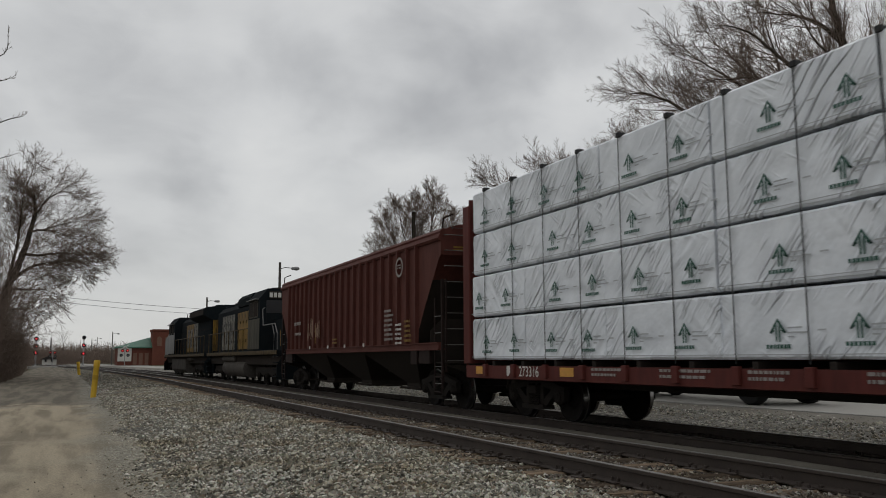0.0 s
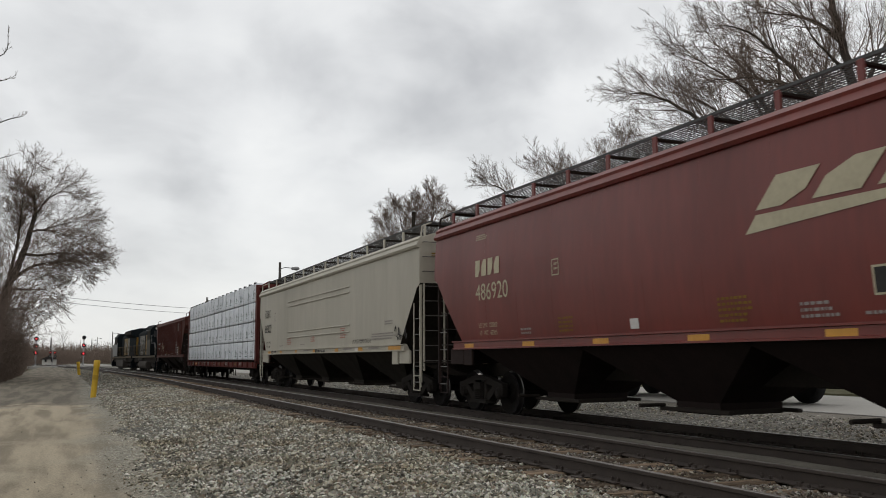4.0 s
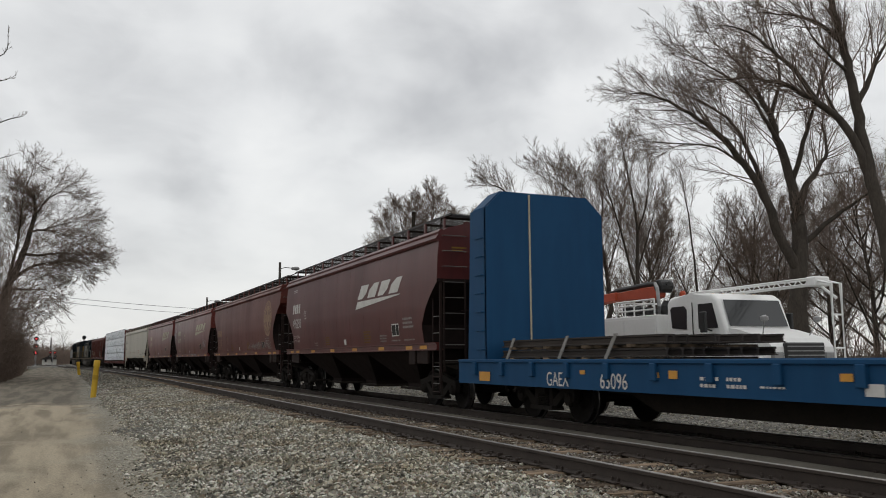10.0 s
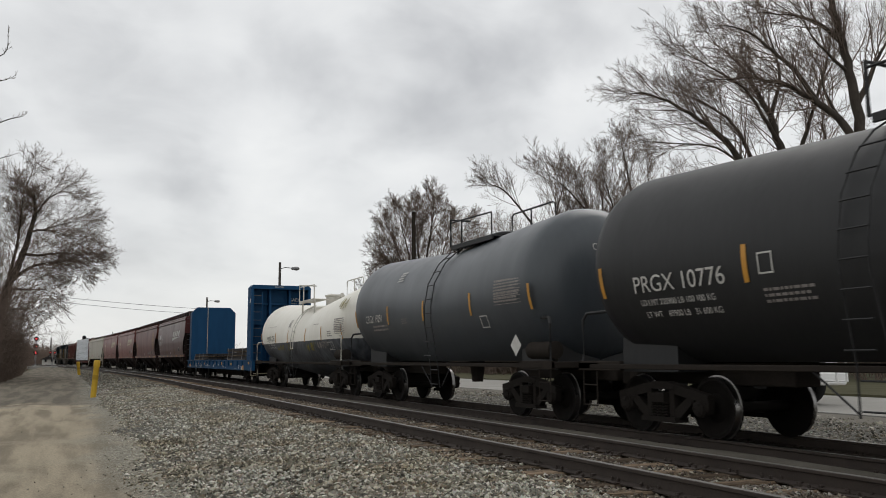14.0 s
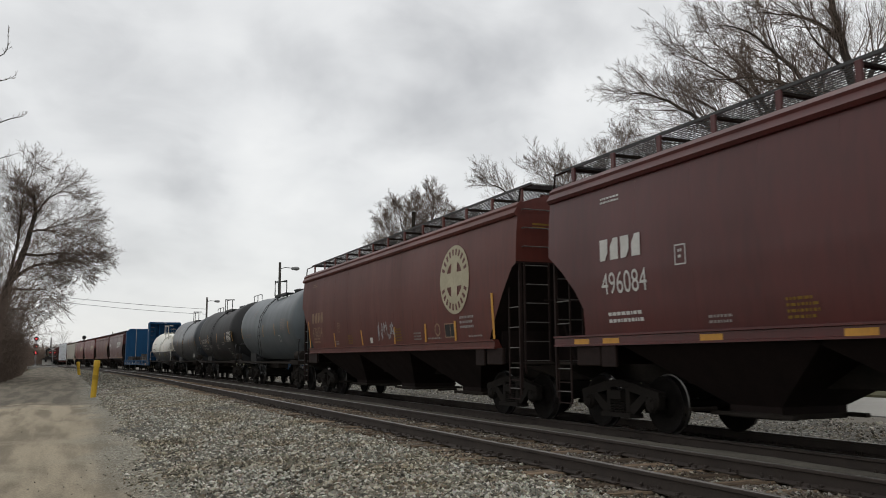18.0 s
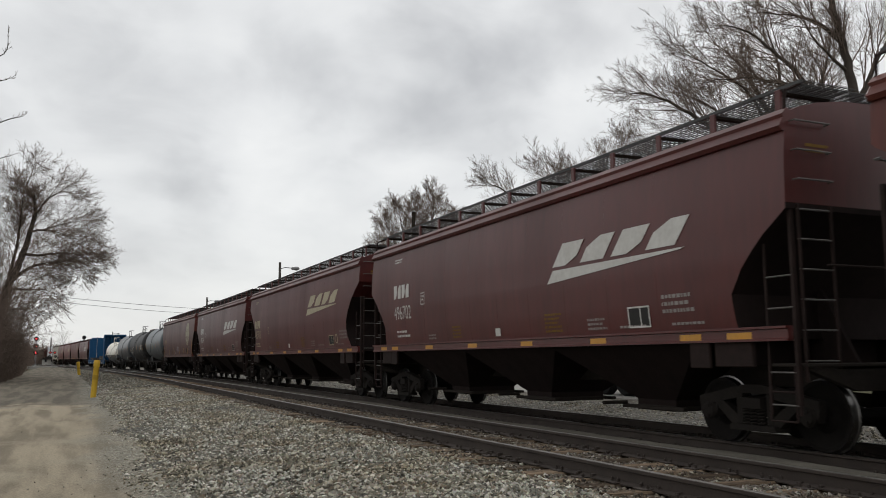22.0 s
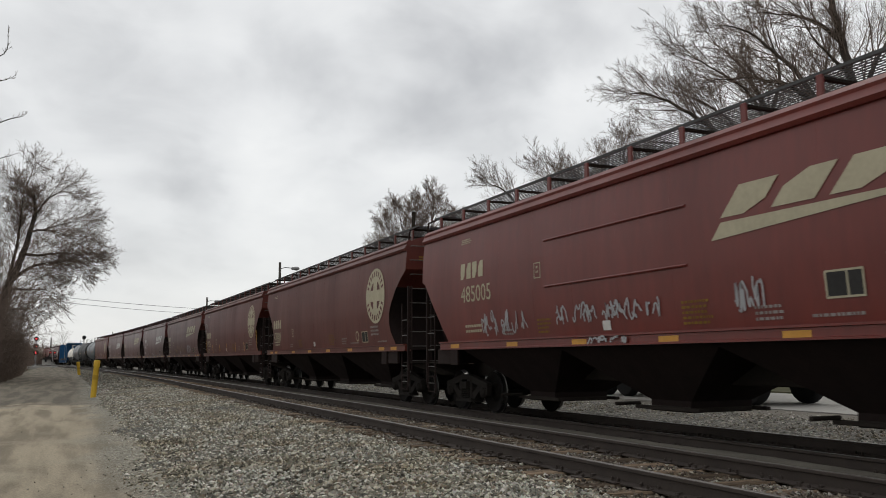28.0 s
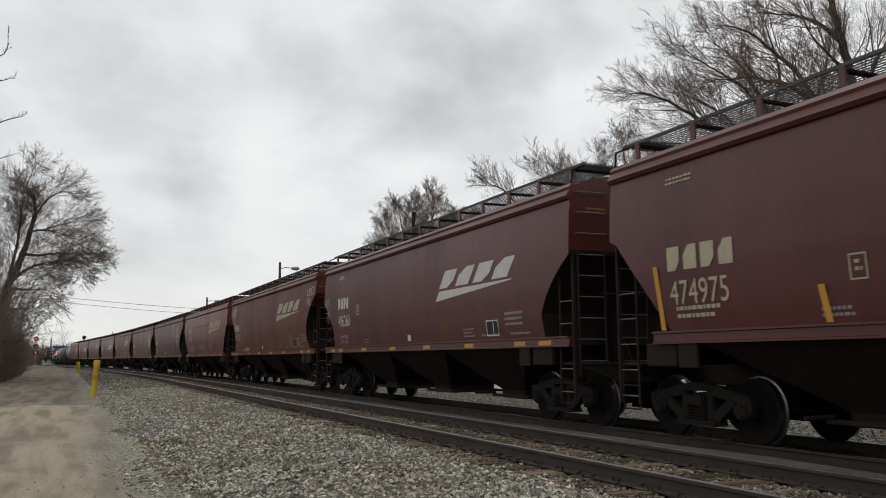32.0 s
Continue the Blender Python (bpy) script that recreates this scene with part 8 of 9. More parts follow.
FAN_A = tree_meshes(21, 14.0, 0.225, 0.14, 17, 0.40, (11, 8, 6), 0.11, 0.11, guided=((2.6, 150, 0.8, 9.0, 0.09), (3.2, 170, 0.65, 8.6, 0.09), (2.2, 185, 0.9, 8.6, 0.08)), fine=0.008)
FAN_B = tree_meshes(22, 14.5, 0.21, 0.16, 17, 0.36, (11, 8, 6), 0.11, 0.13, fine=0.008)
FAN_C = tree_meshes(23, 12.5, 0.19, 0.13, 16, 0.42, (11, 8, 6), 0.13, 0.09, fine=0.008)
plant("bare_tree", "thin bare tree among others", FAN_C, 38.0, 39.0, 120, 0, 0.95)
plant("bare_tree", "thin bare tree among others", FAN_A, 42.5, 33.0, 200, 0, 0.9)
plant("bare_tree", "thin bare tree among others", FAN_B, 36.0, 29.0, 75, 0, 0.78)
plant("bare_tree", "thin bare tree among others", FAN_B, 46.0, 45.0, 250, 0, 0.9)
plant("bare_tree", "thin bare tree among others", FAN_C, 40.0, 23.0, 310, 0, 1.0)
grow = Skeleton(31, 4.0, 3.9, (0, 9, 7), 0.12, 0.05, 0.013, 0.2)
grow.limb([(0, -0.2), (-0.1, 2.9), (-0.2, 5.4), (0, 7.9)], 0.26, 0.16, 0)
grow.limb([(-0.1, 3.4), (-1.5, 6.9), (-3, 9.9), (-4.5, 12.2)], 0.14, 0.02, -2)
grow.limb([(-0.1, 4.9), (-1.5, 8.9), (-2.8, 12.5), (-3.7, 14.4)], 0.13, 0.02, 1.5)
grow.limb([(-0.2, 5.4), (-1, 9.9), (-1.9, 13.5), (-2.2, 15.5)], 0.12, 0.02, -1)
grow.limb([(0, 7.9), (-0.4, 12), (-0.5, 14.5), (-0.4, 16.2)], 0.12, 0.02, 2)
grow.limb([(0, 7.9), (0.8, 12), (1.1, 14.5), (1, 16.4)], 0.12, 0.02, -2)
grow.limb([(-0.1, 4.9), (1.5, 9.4), (2.5, 13), (2.8, 15.5)], 0.12, 0.02, 1)
grow.limb([(-0.1, 3.9), (2.3, 7.9), (4, 12), (4.5, 14.5)], 0.13, 0.02, -1)
grow.limb([(-0.1, 2.9), (2.8, 6.4), (4.8, 9.9), (5.7, 13.2)], 0.13, 0.02, 2)
grow.limb([(-1.5, 6.9), (-2.8, 8.4), (-4, 9.4)], 0.07, 0.015, 1)
grow.limb([(2.3, 7.9), (4.3, 9.4), (5.8, 11)], 0.07, 0.015, -1)
plant("bare_tree", "round-headed bare tree beside a dark pole", grow.meshes(), 29.1, 70, -24)
for x, y, rz, k in ((33.5, 44.0, 20, 0.72), (37.0, 46.0, 150, 0.85), (41.5, 42.0, 280, 0.8), (35.5, 36.5, 60, 0.62), (39.5, 34.5, 230, 0.7), (45.0, 38.5, 100, 0.85), (33.0, 33.0, 330, 0.55), (37.5, 26.5, 190, 0.62)):
    plant("bare_tree", "thin bare tree among others", FAN_B if rz % 40 else FAN_C, x, y, rz, 0, k)
plant("bare_tree", "smaller bare tree beneath the others", FAN_C, 25.0, 71.0, 200, 0, 0.7)
# left of the road
grow = Skeleton(41, 5.0, 4.1, (0, 9, 7), 0.15, 0.0, 0.0115, 0.12)
grow.limb([(0, -0), (0.4, 3.8), (0.9, 6.4), (1.7, 8.5), (2.2, 9.8), (2.7, 11.6), (3, 13.3), (2.8, 14.6)], 0.42, 0.1, 0)
grow.limb([(1.3, 7.3), (2.6, 8.5), (3.7, 8.9), (5.2, 9), (6.6, 8.5)], 0.17, 0.02, -1)
grow.limb([(2.2, 9.7), (3.4, 9.7), (4.9, 9.9), (6.4, 9.8), (7.5, 9.2), (9, 9.3)], 0.13, 0.02, 1)
grow.limb([(2.7, 11.4), (3.7, 11.7), (5.1, 11.5), (6.6, 10.9), (8.2, 10.7)], 0.1, 0.02, -1)
grow.limb([(3.7, 11.7), (5.4, 12.4), (7.1, 12.8)], 0.07, 0.015, 1.5)
grow.limb([(3, 12.9), (3.7, 14.3), (4.7, 15), (5.4, 15)], 0.09, 0.015, 1)
grow.limb([(2.8, 14.3), (2.4, 15.2), (2.8, 16.1), (3.4, 16.7)], 0.07, 0.015, -1)
grow.limb([(0.9, 6.4), (1.3, 10.3), (1.1, 12.6), (0.6, 14.4)], 0.16, 0.03, 2)
grow.limb([(1.1, 6.8), (2.4, 7), (3.6, 7), (5, 6.2)], 0.1, 0.015, 2)
grow.limb([(0.7, 5.1), (2.1, 5.4), (3.2, 5.2), (4.5, 5)], 0.09, 0.015, -1.5)
grow.limb([(1.3, 10.3), (1.7, 12.9), (1.9, 14.4), (1.5, 15.8)], 0.09, 0.015, -1)
grow.limb([(5.2, 9), (6.4, 9.2), (7.5, 8.3)], 0.05, 0.012, 1)
grow.limb([(0.6, 4.7), (-0.2, 8.5), (-0.6, 11.3), (-0.2, 14.1)], 0.15, 0.03, -1)
plant("bare_tree", "broad bare tree with a dense twiggy crown", grow.meshes(), -5.1, 69.8, -24, 0, 0.92)
LEFT_A = tree_meshes(41, 14.0, 0.30, 0.20, 20, 0.38, (11, 9, 7), 0.17, 0.02, fine=0.0105)
plant("bare_tree", "broad bare tree with a dense twiggy crown", LEFT_A, -9.6, 66.0, 130, 0, 0.9)
grow = Skeleton(43, 1.5, 0.26, (0, 2, 2), 0.2, 0.12, 0.006, 0.6, 2)
grow.limb([(0, -0.1), (0.1, 4), (0.7, 7.6), (1.1, 11.9)], 0.3, 0.12, 0)
grow.limb([(0.4, 5.8), (4.8, 6.1), (7.8, 6.6), (10.2, 7.3), (11.5, 7.7), (12.1, 7.8), (12.4, 8.2)], 0.06, 0.007, 0)
grow.limb([(4.8, 6.1), (8.4, 6), (10.6, 6.4), (12, 6.9), (12.3, 7), (12.5, 7.3)], 0.035, 0.007, 0.3)
grow.limb([(7.8, 6.6), (10.2, 7.8), (11.3, 8.1), (12, 8.3), (12.1, 8.8), (12.1, 9.3)], 0.03, 0.007, -0.3)
grow.limb([(10.6, 6.4), (11.5, 6), (12.1, 6.1), (12.2, 6.2)], 0.02, 0.006, 0.2)
plant("bare_tree", "bare tree overhanging the dirt road", grow.meshes(), -12.45, 25.5, -24, -0.3)
FAR_TREE = tree_meshes(51, 11.0, 0.2, 0.2, 11, 0.42, (7, 5, 3), 0.16, 0.06)
plant("far_tree", "small bare tree beyond the crossing", FAR_TREE, -1.0, 292.0, 0, 0, 0.95)


def thicket(name, label, boxes, seed, count, height, material, thick=1.0):
    """Brush: many thin upright stems with side shoots."""
    w = Wood(seed)
    rnd = w.rnd
    for i in range(count):
        x0, x1, y0, y1, hm = boxes[i % len(boxes)]
        p = Vector((rnd.uniform(x0, x1), rnd.uniform(y0, y1), -0.3))
        ln = height * hm * rnd.uniform(0.45, 1.0)
        pts = w.path(p, Vector((rnd.uniform(-0.5, 0.5), rnd.uniform(-0.5, 0.5), 1)), ln, 4, 0.22, 0.04)
        w.limb(pts, 0.022 * thick, 0.008 * thick, 3)
        for j in range(7):
            k = rnd.randrange(1, 4)
            q = pts[k].lerp(pts[k + 1], rnd.random())
            tw = w.path(q, side_way((pts[k + 1] - pts[k]).normalized(), rnd, rnd.uniform(0.4, 1.0)), ln * rnd.uniform(0.15, 0.4), 2, 0.25, 0.04)
            w.limb(tw, 0.010 * thick, 0.005 * thick, 3)
    me = w.mesh(name, material)
    tagged(new(name, me), label, "bushes", "", "stuff")


thicket("roadside_thicket", "dense leafless brush along the dirt road", [(-7.0, -3.7, 58, 78, 0.9), (-7, -3.6, 70, 92, 0.8), (-10, -4.6, 88, 130, 0.8), (-8, -4.6, 54, 80, 1.4), (-9, -5.0, 56, 76, 1.9)], 61, 2800, 5.2, TWIG, 1.3)
thicket("yard_thicket", "leafless brush under the trees beyond the yard", [(24, 40, 40, 75, 0.7), (30, 48, 20, 45, 0.7), (20, 30, 60, 90, 0.8), (25.5, 32, 49, 62, 1.1), (27, 34, 44, 60, 0.85)], 62, 2600, 5.2, TWIG, 1.3)
thicket("far_thicket", "far brown brush beyond the crossing", [(-16, 3, 262, 330, 1.0), (6, 30, 260, 330, 1.0), (-45, -12, 180, 260, 0.9), (-14, -6.5, 150, 200, 0.35)], 63, 3400, 5.6, TWIG, 3.2)
thicket("far_wood", "far brown winter woods on the horizon", [(-90, 60, 330, 420, 1.0)], 64, 3000, 8.0, TWIG, 5.0)
# ---- posts, poles, lamps, signals ----
YELLOW = paint("yellow_plastic", (0.62, 0.40, 0.03), (0.48, 0.29, 0.03), 3, 0.55, 0, 0.05, 14)
POLE_WOOD = paint("dark_pole_wood", (0.055, 0.045, 0.037), (0.030, 0.025, 0.021), 3, 0.95, 0, 0.3, 20, (1, 1, 0.1))
LAMP_POLE = paint("weathered_grey_pole", (0.12, 0.11, 0.10), (0.07, 0.065, 0.06), 3, 0.9, 0, 0.2, 20, (1, 1, 0.1))
GALV = paint("galvanised_steel", (0.30, 0.30, 0.30), (0.20, 0.20, 0.20), 3, 0.5, 0.4, 0.05, 20)
SIGNAL_BLACK = paint("signal_black", (0.015, 0.015, 0.016), (0.025, 0.025, 0.025), 3, 0.6, 0, 0.05, 20)
RED_LIGHT = glow("red_signal_light", (1.0, 0.03, 0.04), 6.0)
RED_DIM = glow("dull_red_lens", (1.0, 0.04, 0.04), 0.9)
WHITE_LIGHT = glow("white_headlamp", (1.0, 0.93, 0.85), 8.0)


def marker_post(label, x, y, height, lean, w=0.14):
    root = thing("marker_post", label, "marker post", "yellow marker posts", at=pose(x, y, -0.28, 0, lean, 0))
    bm = bmesh.new()
    lathe(bm, [(0, w), (height - 0.28, w), (height - 0.26, w * 1.12), (height - 0.06, w * 1.12), (height, w * 0.9)], 14, "z")
    part("post", bm, YELLOW, root, smooth=True)
    bm = bmesh.new()
    lathe(bm, [(height * 0.5, w + 0.004), (height * 0.52, w + 0.006), (height * 0.60, w + 0.006), (height * 0.62, w + 0.004)], 14, "z")
    part("sleeve", bm, paint("dirty_yellow_band", (0.42, 0.28, 0.04), (0.36, 0.22, 0.03), 4, 0.7), root, smooth=True)
    return root


marker_post("leaning yellow plastic pipeline marker post beside the ballast", 1.03, 35.6, 1.50, 3.6, 0.105)
marker_post("yellow marker post farther along the road", 1.20, 84.0, 1.36, -7.0, 0.13)


def street_lamp(x, y, top, z=0.0):
    root = thing("street_lamp", "tall street lamp with a single drooping arm", "street lamp", "street lamps along the yard", at=pose(x, y, z))
    bm = bmesh.new()
    tube(bm, [(0, 0, 0), (0, 0, top)], 0.15, 10, 0.10)
    part("pole", bm, LAMP_POLE, root, smooth=True)
    bm = bmesh.new()
    tube(bm, [(0, 0, top - 0.55), (0.4, -0.1, top - 0.42), (0.95, -0.25, top - 0.46)], 0.035, 7)
    part("arm", bm, GALV, root, smooth=True)
    bm = bmesh.new()
    lathe(bm, [(-0.34, 0.05), (-0.28, 0.12), (0.05, 0.17), (0.25, 0.15), (0.34, 0.05)], 10, "x", (1.22, -0.3, top - 0.5))
    part("lamp_head", bm, GALV, root, smooth=True)


street_lamp(15.85, 68.7, 9.15)
street_lamp(16.1, 110.0, 9.05)
street_lamp(10.25, 222.0, 8.05)
street_lamp(8.3, 330.0, 8.8)
street_lamp(10.6, 345.0, 9.8)


def pole(x, y, top, label):
    root = thing("utility_pole", label, "utility pole", "", at=pose(x, y, 0))
    bm = bmesh.new()
    tube(bm, [(0, 0, -0.2), (0, 0, top)], 0.19, 10, 0.14)
    part("shaft", bm, POLE_WOOD, root, smooth=True)
    bm = bmesh.new()
    lathe(bm, [(top, 0.15), (top + 0.05, 0.15), (top + 0.09, 0.08)], 10, "z")
    part("cap", bm, GALV, root, smooth=True)
    return root


pole(22.5, 55.6, 11.7, "dark bare utility pole among the trees")
pole(-3.8, 250.0, 7.2, "far utility pole beyond the crossing")


def wire(name, a, b, sag, label):
    bm = bmesh.new()
    a, b = Vector(a), Vector(b)
    tube(bm, [a.lerp(b, i / 12) - Vector((0, 0, sag * 4 * (i / 12) * (1 - i / 12))) for i in range(13)], 0.022, 5)
    tagged(new(name, mesh_of(name, bm, SIGNAL_BLACK)), label, "cable", "cables over the line")


wire("overhead_cable", (-9.5, 92, 8.4), (16.1, 110.0, 7.55), 0.25, "thin dark overhead cable crossing the line")
wire("overhead_cable", (-9.5, 92, 8.0), (16.1, 110.0, 6.9), 0.3, "thin dark overhead cable crossing the line")


def signal(x, y, top, lights, label):
    root = thing("railway_signal", label, "railway signal", "railway signals", at=pose(x, y, -0.3))
    bm = bmesh.new()
    tube(bm, [(0, 0, 0), (0, 0, top)], 0.10, 10)
    part("mast", bm, GALV, root, smooth=True)
    bm = bmesh.new()
    box(bm, -0.25, 0.25, -0.25, 0.25, 0, 0.5, 0.03)
    part("base", bm, GALV, root)
    for z, lit in lights:
        bm = bmesh.new()
        lathe(bm, [(-0.20, 0.46), (-0.16, 0.46), (-0.15, 0.2), (0.2, 0.18)], 18, "y", (0, -0.12, z))
        hd = part("signal_head", bm, SIGNAL_BLACK, root)
        bm = bmesh.new()
        lathe(bm, [(-0.23, 0.13), (-0.215, 0.13)], 14, "y", (0, -0.12, z))
        part("lens", bm, RED_LIGHT if lit else SIGNAL_BLACK, hd, "glowing red lens" if lit else "dark lens")
        bm = bmesh.new()
        prism(bm, [(-0.2, 0.0), (-0.14, 0.14), (0, 0.2), (0.14, 0.14), (0.2, 0.0), (0.18, 0.0), (0.13, 0.12), (0, 0.18), (-0.13, 0.12), (-0.18, 0.0)], "y", -0.55, -0.22)
        v = part("visor", bm, SIGNAL_BLACK, hd)
        v.matrix_basis = pose(0, -0.12, z)
    bm = bmesh.new()
    for k in range(int(top / 0.35)):
        tube(bm, [(-0.18, 0.16, 0.4 + k * 0.35), (0.18, 0.16, 0.4 + k * 0.35)], 0.014, 4)
    for q in (-0.18, 0.18):
        tube(bm, [(q, 0.16, 0.3), (q, 0.16, top)], 0.018, 4)
    part("ladder", bm, GALV, root)
    return root


signal(-5.6, 190.0, 6.2, ((5.85, True), (4.35, True), (3.05, True)), "three-headed railway signal showing red")
signal(3.7, 214.0, 7.2, ((6.7, False), (4.9, True), (3.0, True)), "three-headed railway signal showing red beyond the train")


def crossing_signal(x, y, label):
    root = thing("crossing_signal", label, "crossing signal", "level crossing signals", at=pose(x, y, -0.2))
    bm = bmesh.new()
    tube(bm, [(0, 0, 0), (0, 0, 4.3)], 0.07, 8)
    part("mast", bm, GALV, root)
    for q in (-1, 1):
        bm = bmesh.new()
        prism(bm, [(-0.75, 3.45), (-0.68, 3.38), (0.75, 4.15), (0.68, 4.22)] if q > 0 else [(-0.75, 4.15), (-0.68, 4.22), (0.75, 3.45), (0.68, 3.38)], "y", -0.12 - 0.02 * q, -0.11 - 0.02 * q)
        part("crossbuck_arm", bm, WHITE, root)
        bm = bmesh.new()
        lathe(bm, [(-0.18, 0.3), (-0.15, 0.3), (0.05, 0.14)], 14, "y", (q * 0.44, 0, 3.1))
        hd = part("flasher", bm, SIGNAL_BLACK, root)
        bm = bmesh.new()
        lathe(bm, [(-0.205, 0.14), (-0.19, 0.14)], 12, "y", (q * 0.44, 0, 3.1))
        part("lens", bm, RED_DIM, hd, "dull red lens")
        bm = bmesh.new()
        lathe(bm, [(-0.05, 0.14), (0.15, 0.3), (0.18, 0.3)], 14, "y", (q * 0.6, 0.1, 2.25))
        part("rear_flasher", bm, SIGNAL_BLACK, root)
    bm = bmesh.new()
    tube(bm, [(-0.6, 0.05, 3.1), (0.6, 0.05, 3.1)], 0.03, 6)
    tube(bm, [(-0.75, 0.05, 2.25), (0.75, 0.05, 2.25)], 0.03, 6)
    part("crossarm", bm, GALV, root)


crossing_signal(10.0, 168.0, "level crossing signal with red flashing lights")
crossing_signal(-2.7, 206.0, "far level crossing signal with red flashing lights")

# ---- far buildings ----
BRICK_M = paint("red_brown_brickwork", (0.16, 0.060, 0.042), (0.105, 0.042, 0.032), 1.2, 0.9, 0, 0.2, 10, vary=0.1)
BRICK_LIGHT = paint("faded_brown_boards", (0.20, 0.12, 0.09), (0.13, 0.08, 0.06), 1.2, 0.9, 0, 0.1, 10)
ROOF_GREEN = paint("green_metal_roof", (0.055, 0.155, 0.105), (0.04, 0.12, 0.08), 1, 0.5, 0.1, 0.05, 12)
SIDING = paint("pale_siding", (0.55, 0.54, 0.50), (0.42, 0.41, 0.38), 1, 0.7, 0, 0.1, 12)
DARKPANE = glass("dark_window_pane", (0.015, 0.018, 0.02))


def window(root, x, y, z, w, h, axis="y"):
    bm = bmesh.new()
    if axis == "y":
        box(bm, x, x + w, y - 0.05, y + 0.03, z, z + h, 0.02)
    else:
        box(bm, x - 0.05, x + 0.03, y, y + w, z, z + h, 0.02)
    f = part("window", bm, SIDING, root)
    bm = bmesh.new()
    if axis == "y":
        box(bm, x + 0.1, x + w - 0.1, y - 0.07, y - 0.055, z + 0.1, z + h - 0.1)
    else:
        box(bm, x - 0.07, x - 0.055, y + 0.1, y + w - 0.1, z + 0.1, z + h - 0.1)
    part("pane", bm, DARKPANE, f)


def brick_depot():
    root = thing("brick_building", "low red brick building with a hipped green metal roof", "building", at=pose(9.2, 177.5, 0))
    bm = bmesh.new()
    box(bm, 0, 16, 0, 9, -0.3, 3.55)
    part("wall", bm, BRICK_M, root)
    bm = bmesh.new()
    low = [bm.verts.new(v) for v in ((-0.5, -0.6, 3.5), (16.5, -0.6, 3.5), (16.5, 9.6, 3.5), (-0.5, 9.6, 3.5))]
    eave = [bm.verts.new(v.co + Vector((0, 0, 0.22))) for v in low]
    top = [bm.verts.new(v) for v in ((6.2, 4.5, 5.7), (10.0, 4.5, 5.7))]
    bm.faces.new(low[::-1])
    for i in range(4):
        bm.faces.new((low[i], low[(i + 1) % 4], eave[(i + 1) % 4], eave[i]))
    for f in ((eave[0], eave[1], top[1], top[0]), (eave[1], eave[2], top[1]), (eave[2], eave[3], top[0], top[1]), (eave[3], eave[0], top[0])):
        bm.faces.new(f)
    part("roof", bm, ROOF_GREEN, root)
    bm = bmesh.new()
    box(bm, 6.4, 11.5, -1.2, 4.2, -0.3, 6.75)
    part("tower_wall", bm, BRICK_M, root)
    bm = bmesh.new()
    box(bm, 6.25, 11.65, -1.35, 4.35, 6.75, 7.2, 0.05)
    part("parapet", bm, BRICK_M, root)
    bm = bmesh.new()
    box(bm, 0.05, 2.6, -0.25, -0.01, 0.9, 3.45, 0.03)
    part("white_front", bm, SIDING, root, "pale board-clad front")
    for i in range(3):
        bm = bmesh.new()
        x = 7.2 + i * 1.5
        prism(bm, [(x, 3.9), (x + 0.9, 3.9), (x + 0.9, 5.5), (x + 0.45, 5.8), (x, 5.5)], "y", -1.26, -1.16)
        part("arched_window", bm, BRICK_LIGHT, root, "bricked-up arched window")
    for i in range(3):
        bm = bmesh.new()
        box(bm, 2.9 + i * 1.1, 3.6 + i * 1.1, -0.08, 0.02, 0.2, 2.5, 0.02)
        part("doorway", bm, BRICK_LIGHT, root)


def low_brick():
    root = thing("brick_building", "flat-roofed brick workshop beyond the street lamps", "building", at=pose(23.0, 92.0, 0))
    bm = bmesh.new()
    box(bm, 0, 11, 0, 12, -0.3, 4.6)
    part("wall", bm, BRICK_M, root)
    bm = bmesh.new()
    box(bm, -0.25, 11.25, -0.25, 12.25, 4.6, 4.95, 0.04)
    part("roof", bm, paint("tan_coping", (0.30, 0.22, 0.16), (0.2, 0.15, 0.11), 1, 0.8), root)
    for i in range(4):
        window(root, 0.8 + i * 2.6, -0.02, 2.0, 1.6, 1.4)
    bm = bmesh.new()
    box(bm, 3.2, 5.4, -0.06, 0.02, 0, 2.4, 0.02)
    part("door", bm, BLUE, root)


def shed():
    root = thing("storage_shed", "blue and white storage container by the workshop", "shed", at=pose(20.2, 82.0, 0))
    bm = bmesh.new()
    box(bm, 0, 3.0, 0, 5.0, 0, 2.3, 0.03)
    part("body", bm, BLUE, root)
    bm = bmesh.new()
    box(bm, -0.1, 3.1, -0.1, 5.1, 2.3, 2.9, 0.03)
    part("roof", bm, SIDING, root)
    lettering(root, "side_number", "48", 0, 0, 1.0, WHITE, lambda z: 0).matrix_basis = pose(0.9, -0.03, 0.9, 0, 0, 90)


def far_house(x, y, w, d, h, label, mat, roofmat):
    root = thing("far_house", label, "house", "houses beyond the crossing", at=pose(x, y, -0.3))
    bm = bmesh.new()
    box(bm, 0, w, 0, d, 0, h)
    part("wall", bm, mat, root)
    bm = bmesh.new()
    prism(bm, [(-0.4, h), (w + 0.4, h), (w / 2, h + w * 0.3)], "y", -0.4, d + 0.4)
    part("roof", bm, roofmat, root)
    for i in range(2):
        window(root, w * (0.15 + 0.45 * i), -0.02, 1.0, w * 0.2, 1.2)


DARKROOF = paint("dark_shingle_roof", (0.06, 0.055, 0.05), (0.035, 0.03, 0.03), 2, 0.95)
brick_depot()
low_brick()
shed()
far_house(-5.6, 243, 3.4, 5, 1.7, "small pale house far beyond the crossing", SIDING, DARKROOF)
far_house(48.0, 60.0, 9, 8, 3.2, "dull pink house seen through the trees", paint("dull_pink_siding", (0.34, 0.17, 0.15), (0.26, 0.13, 0.12), 1, 0.8), DARKROOF)

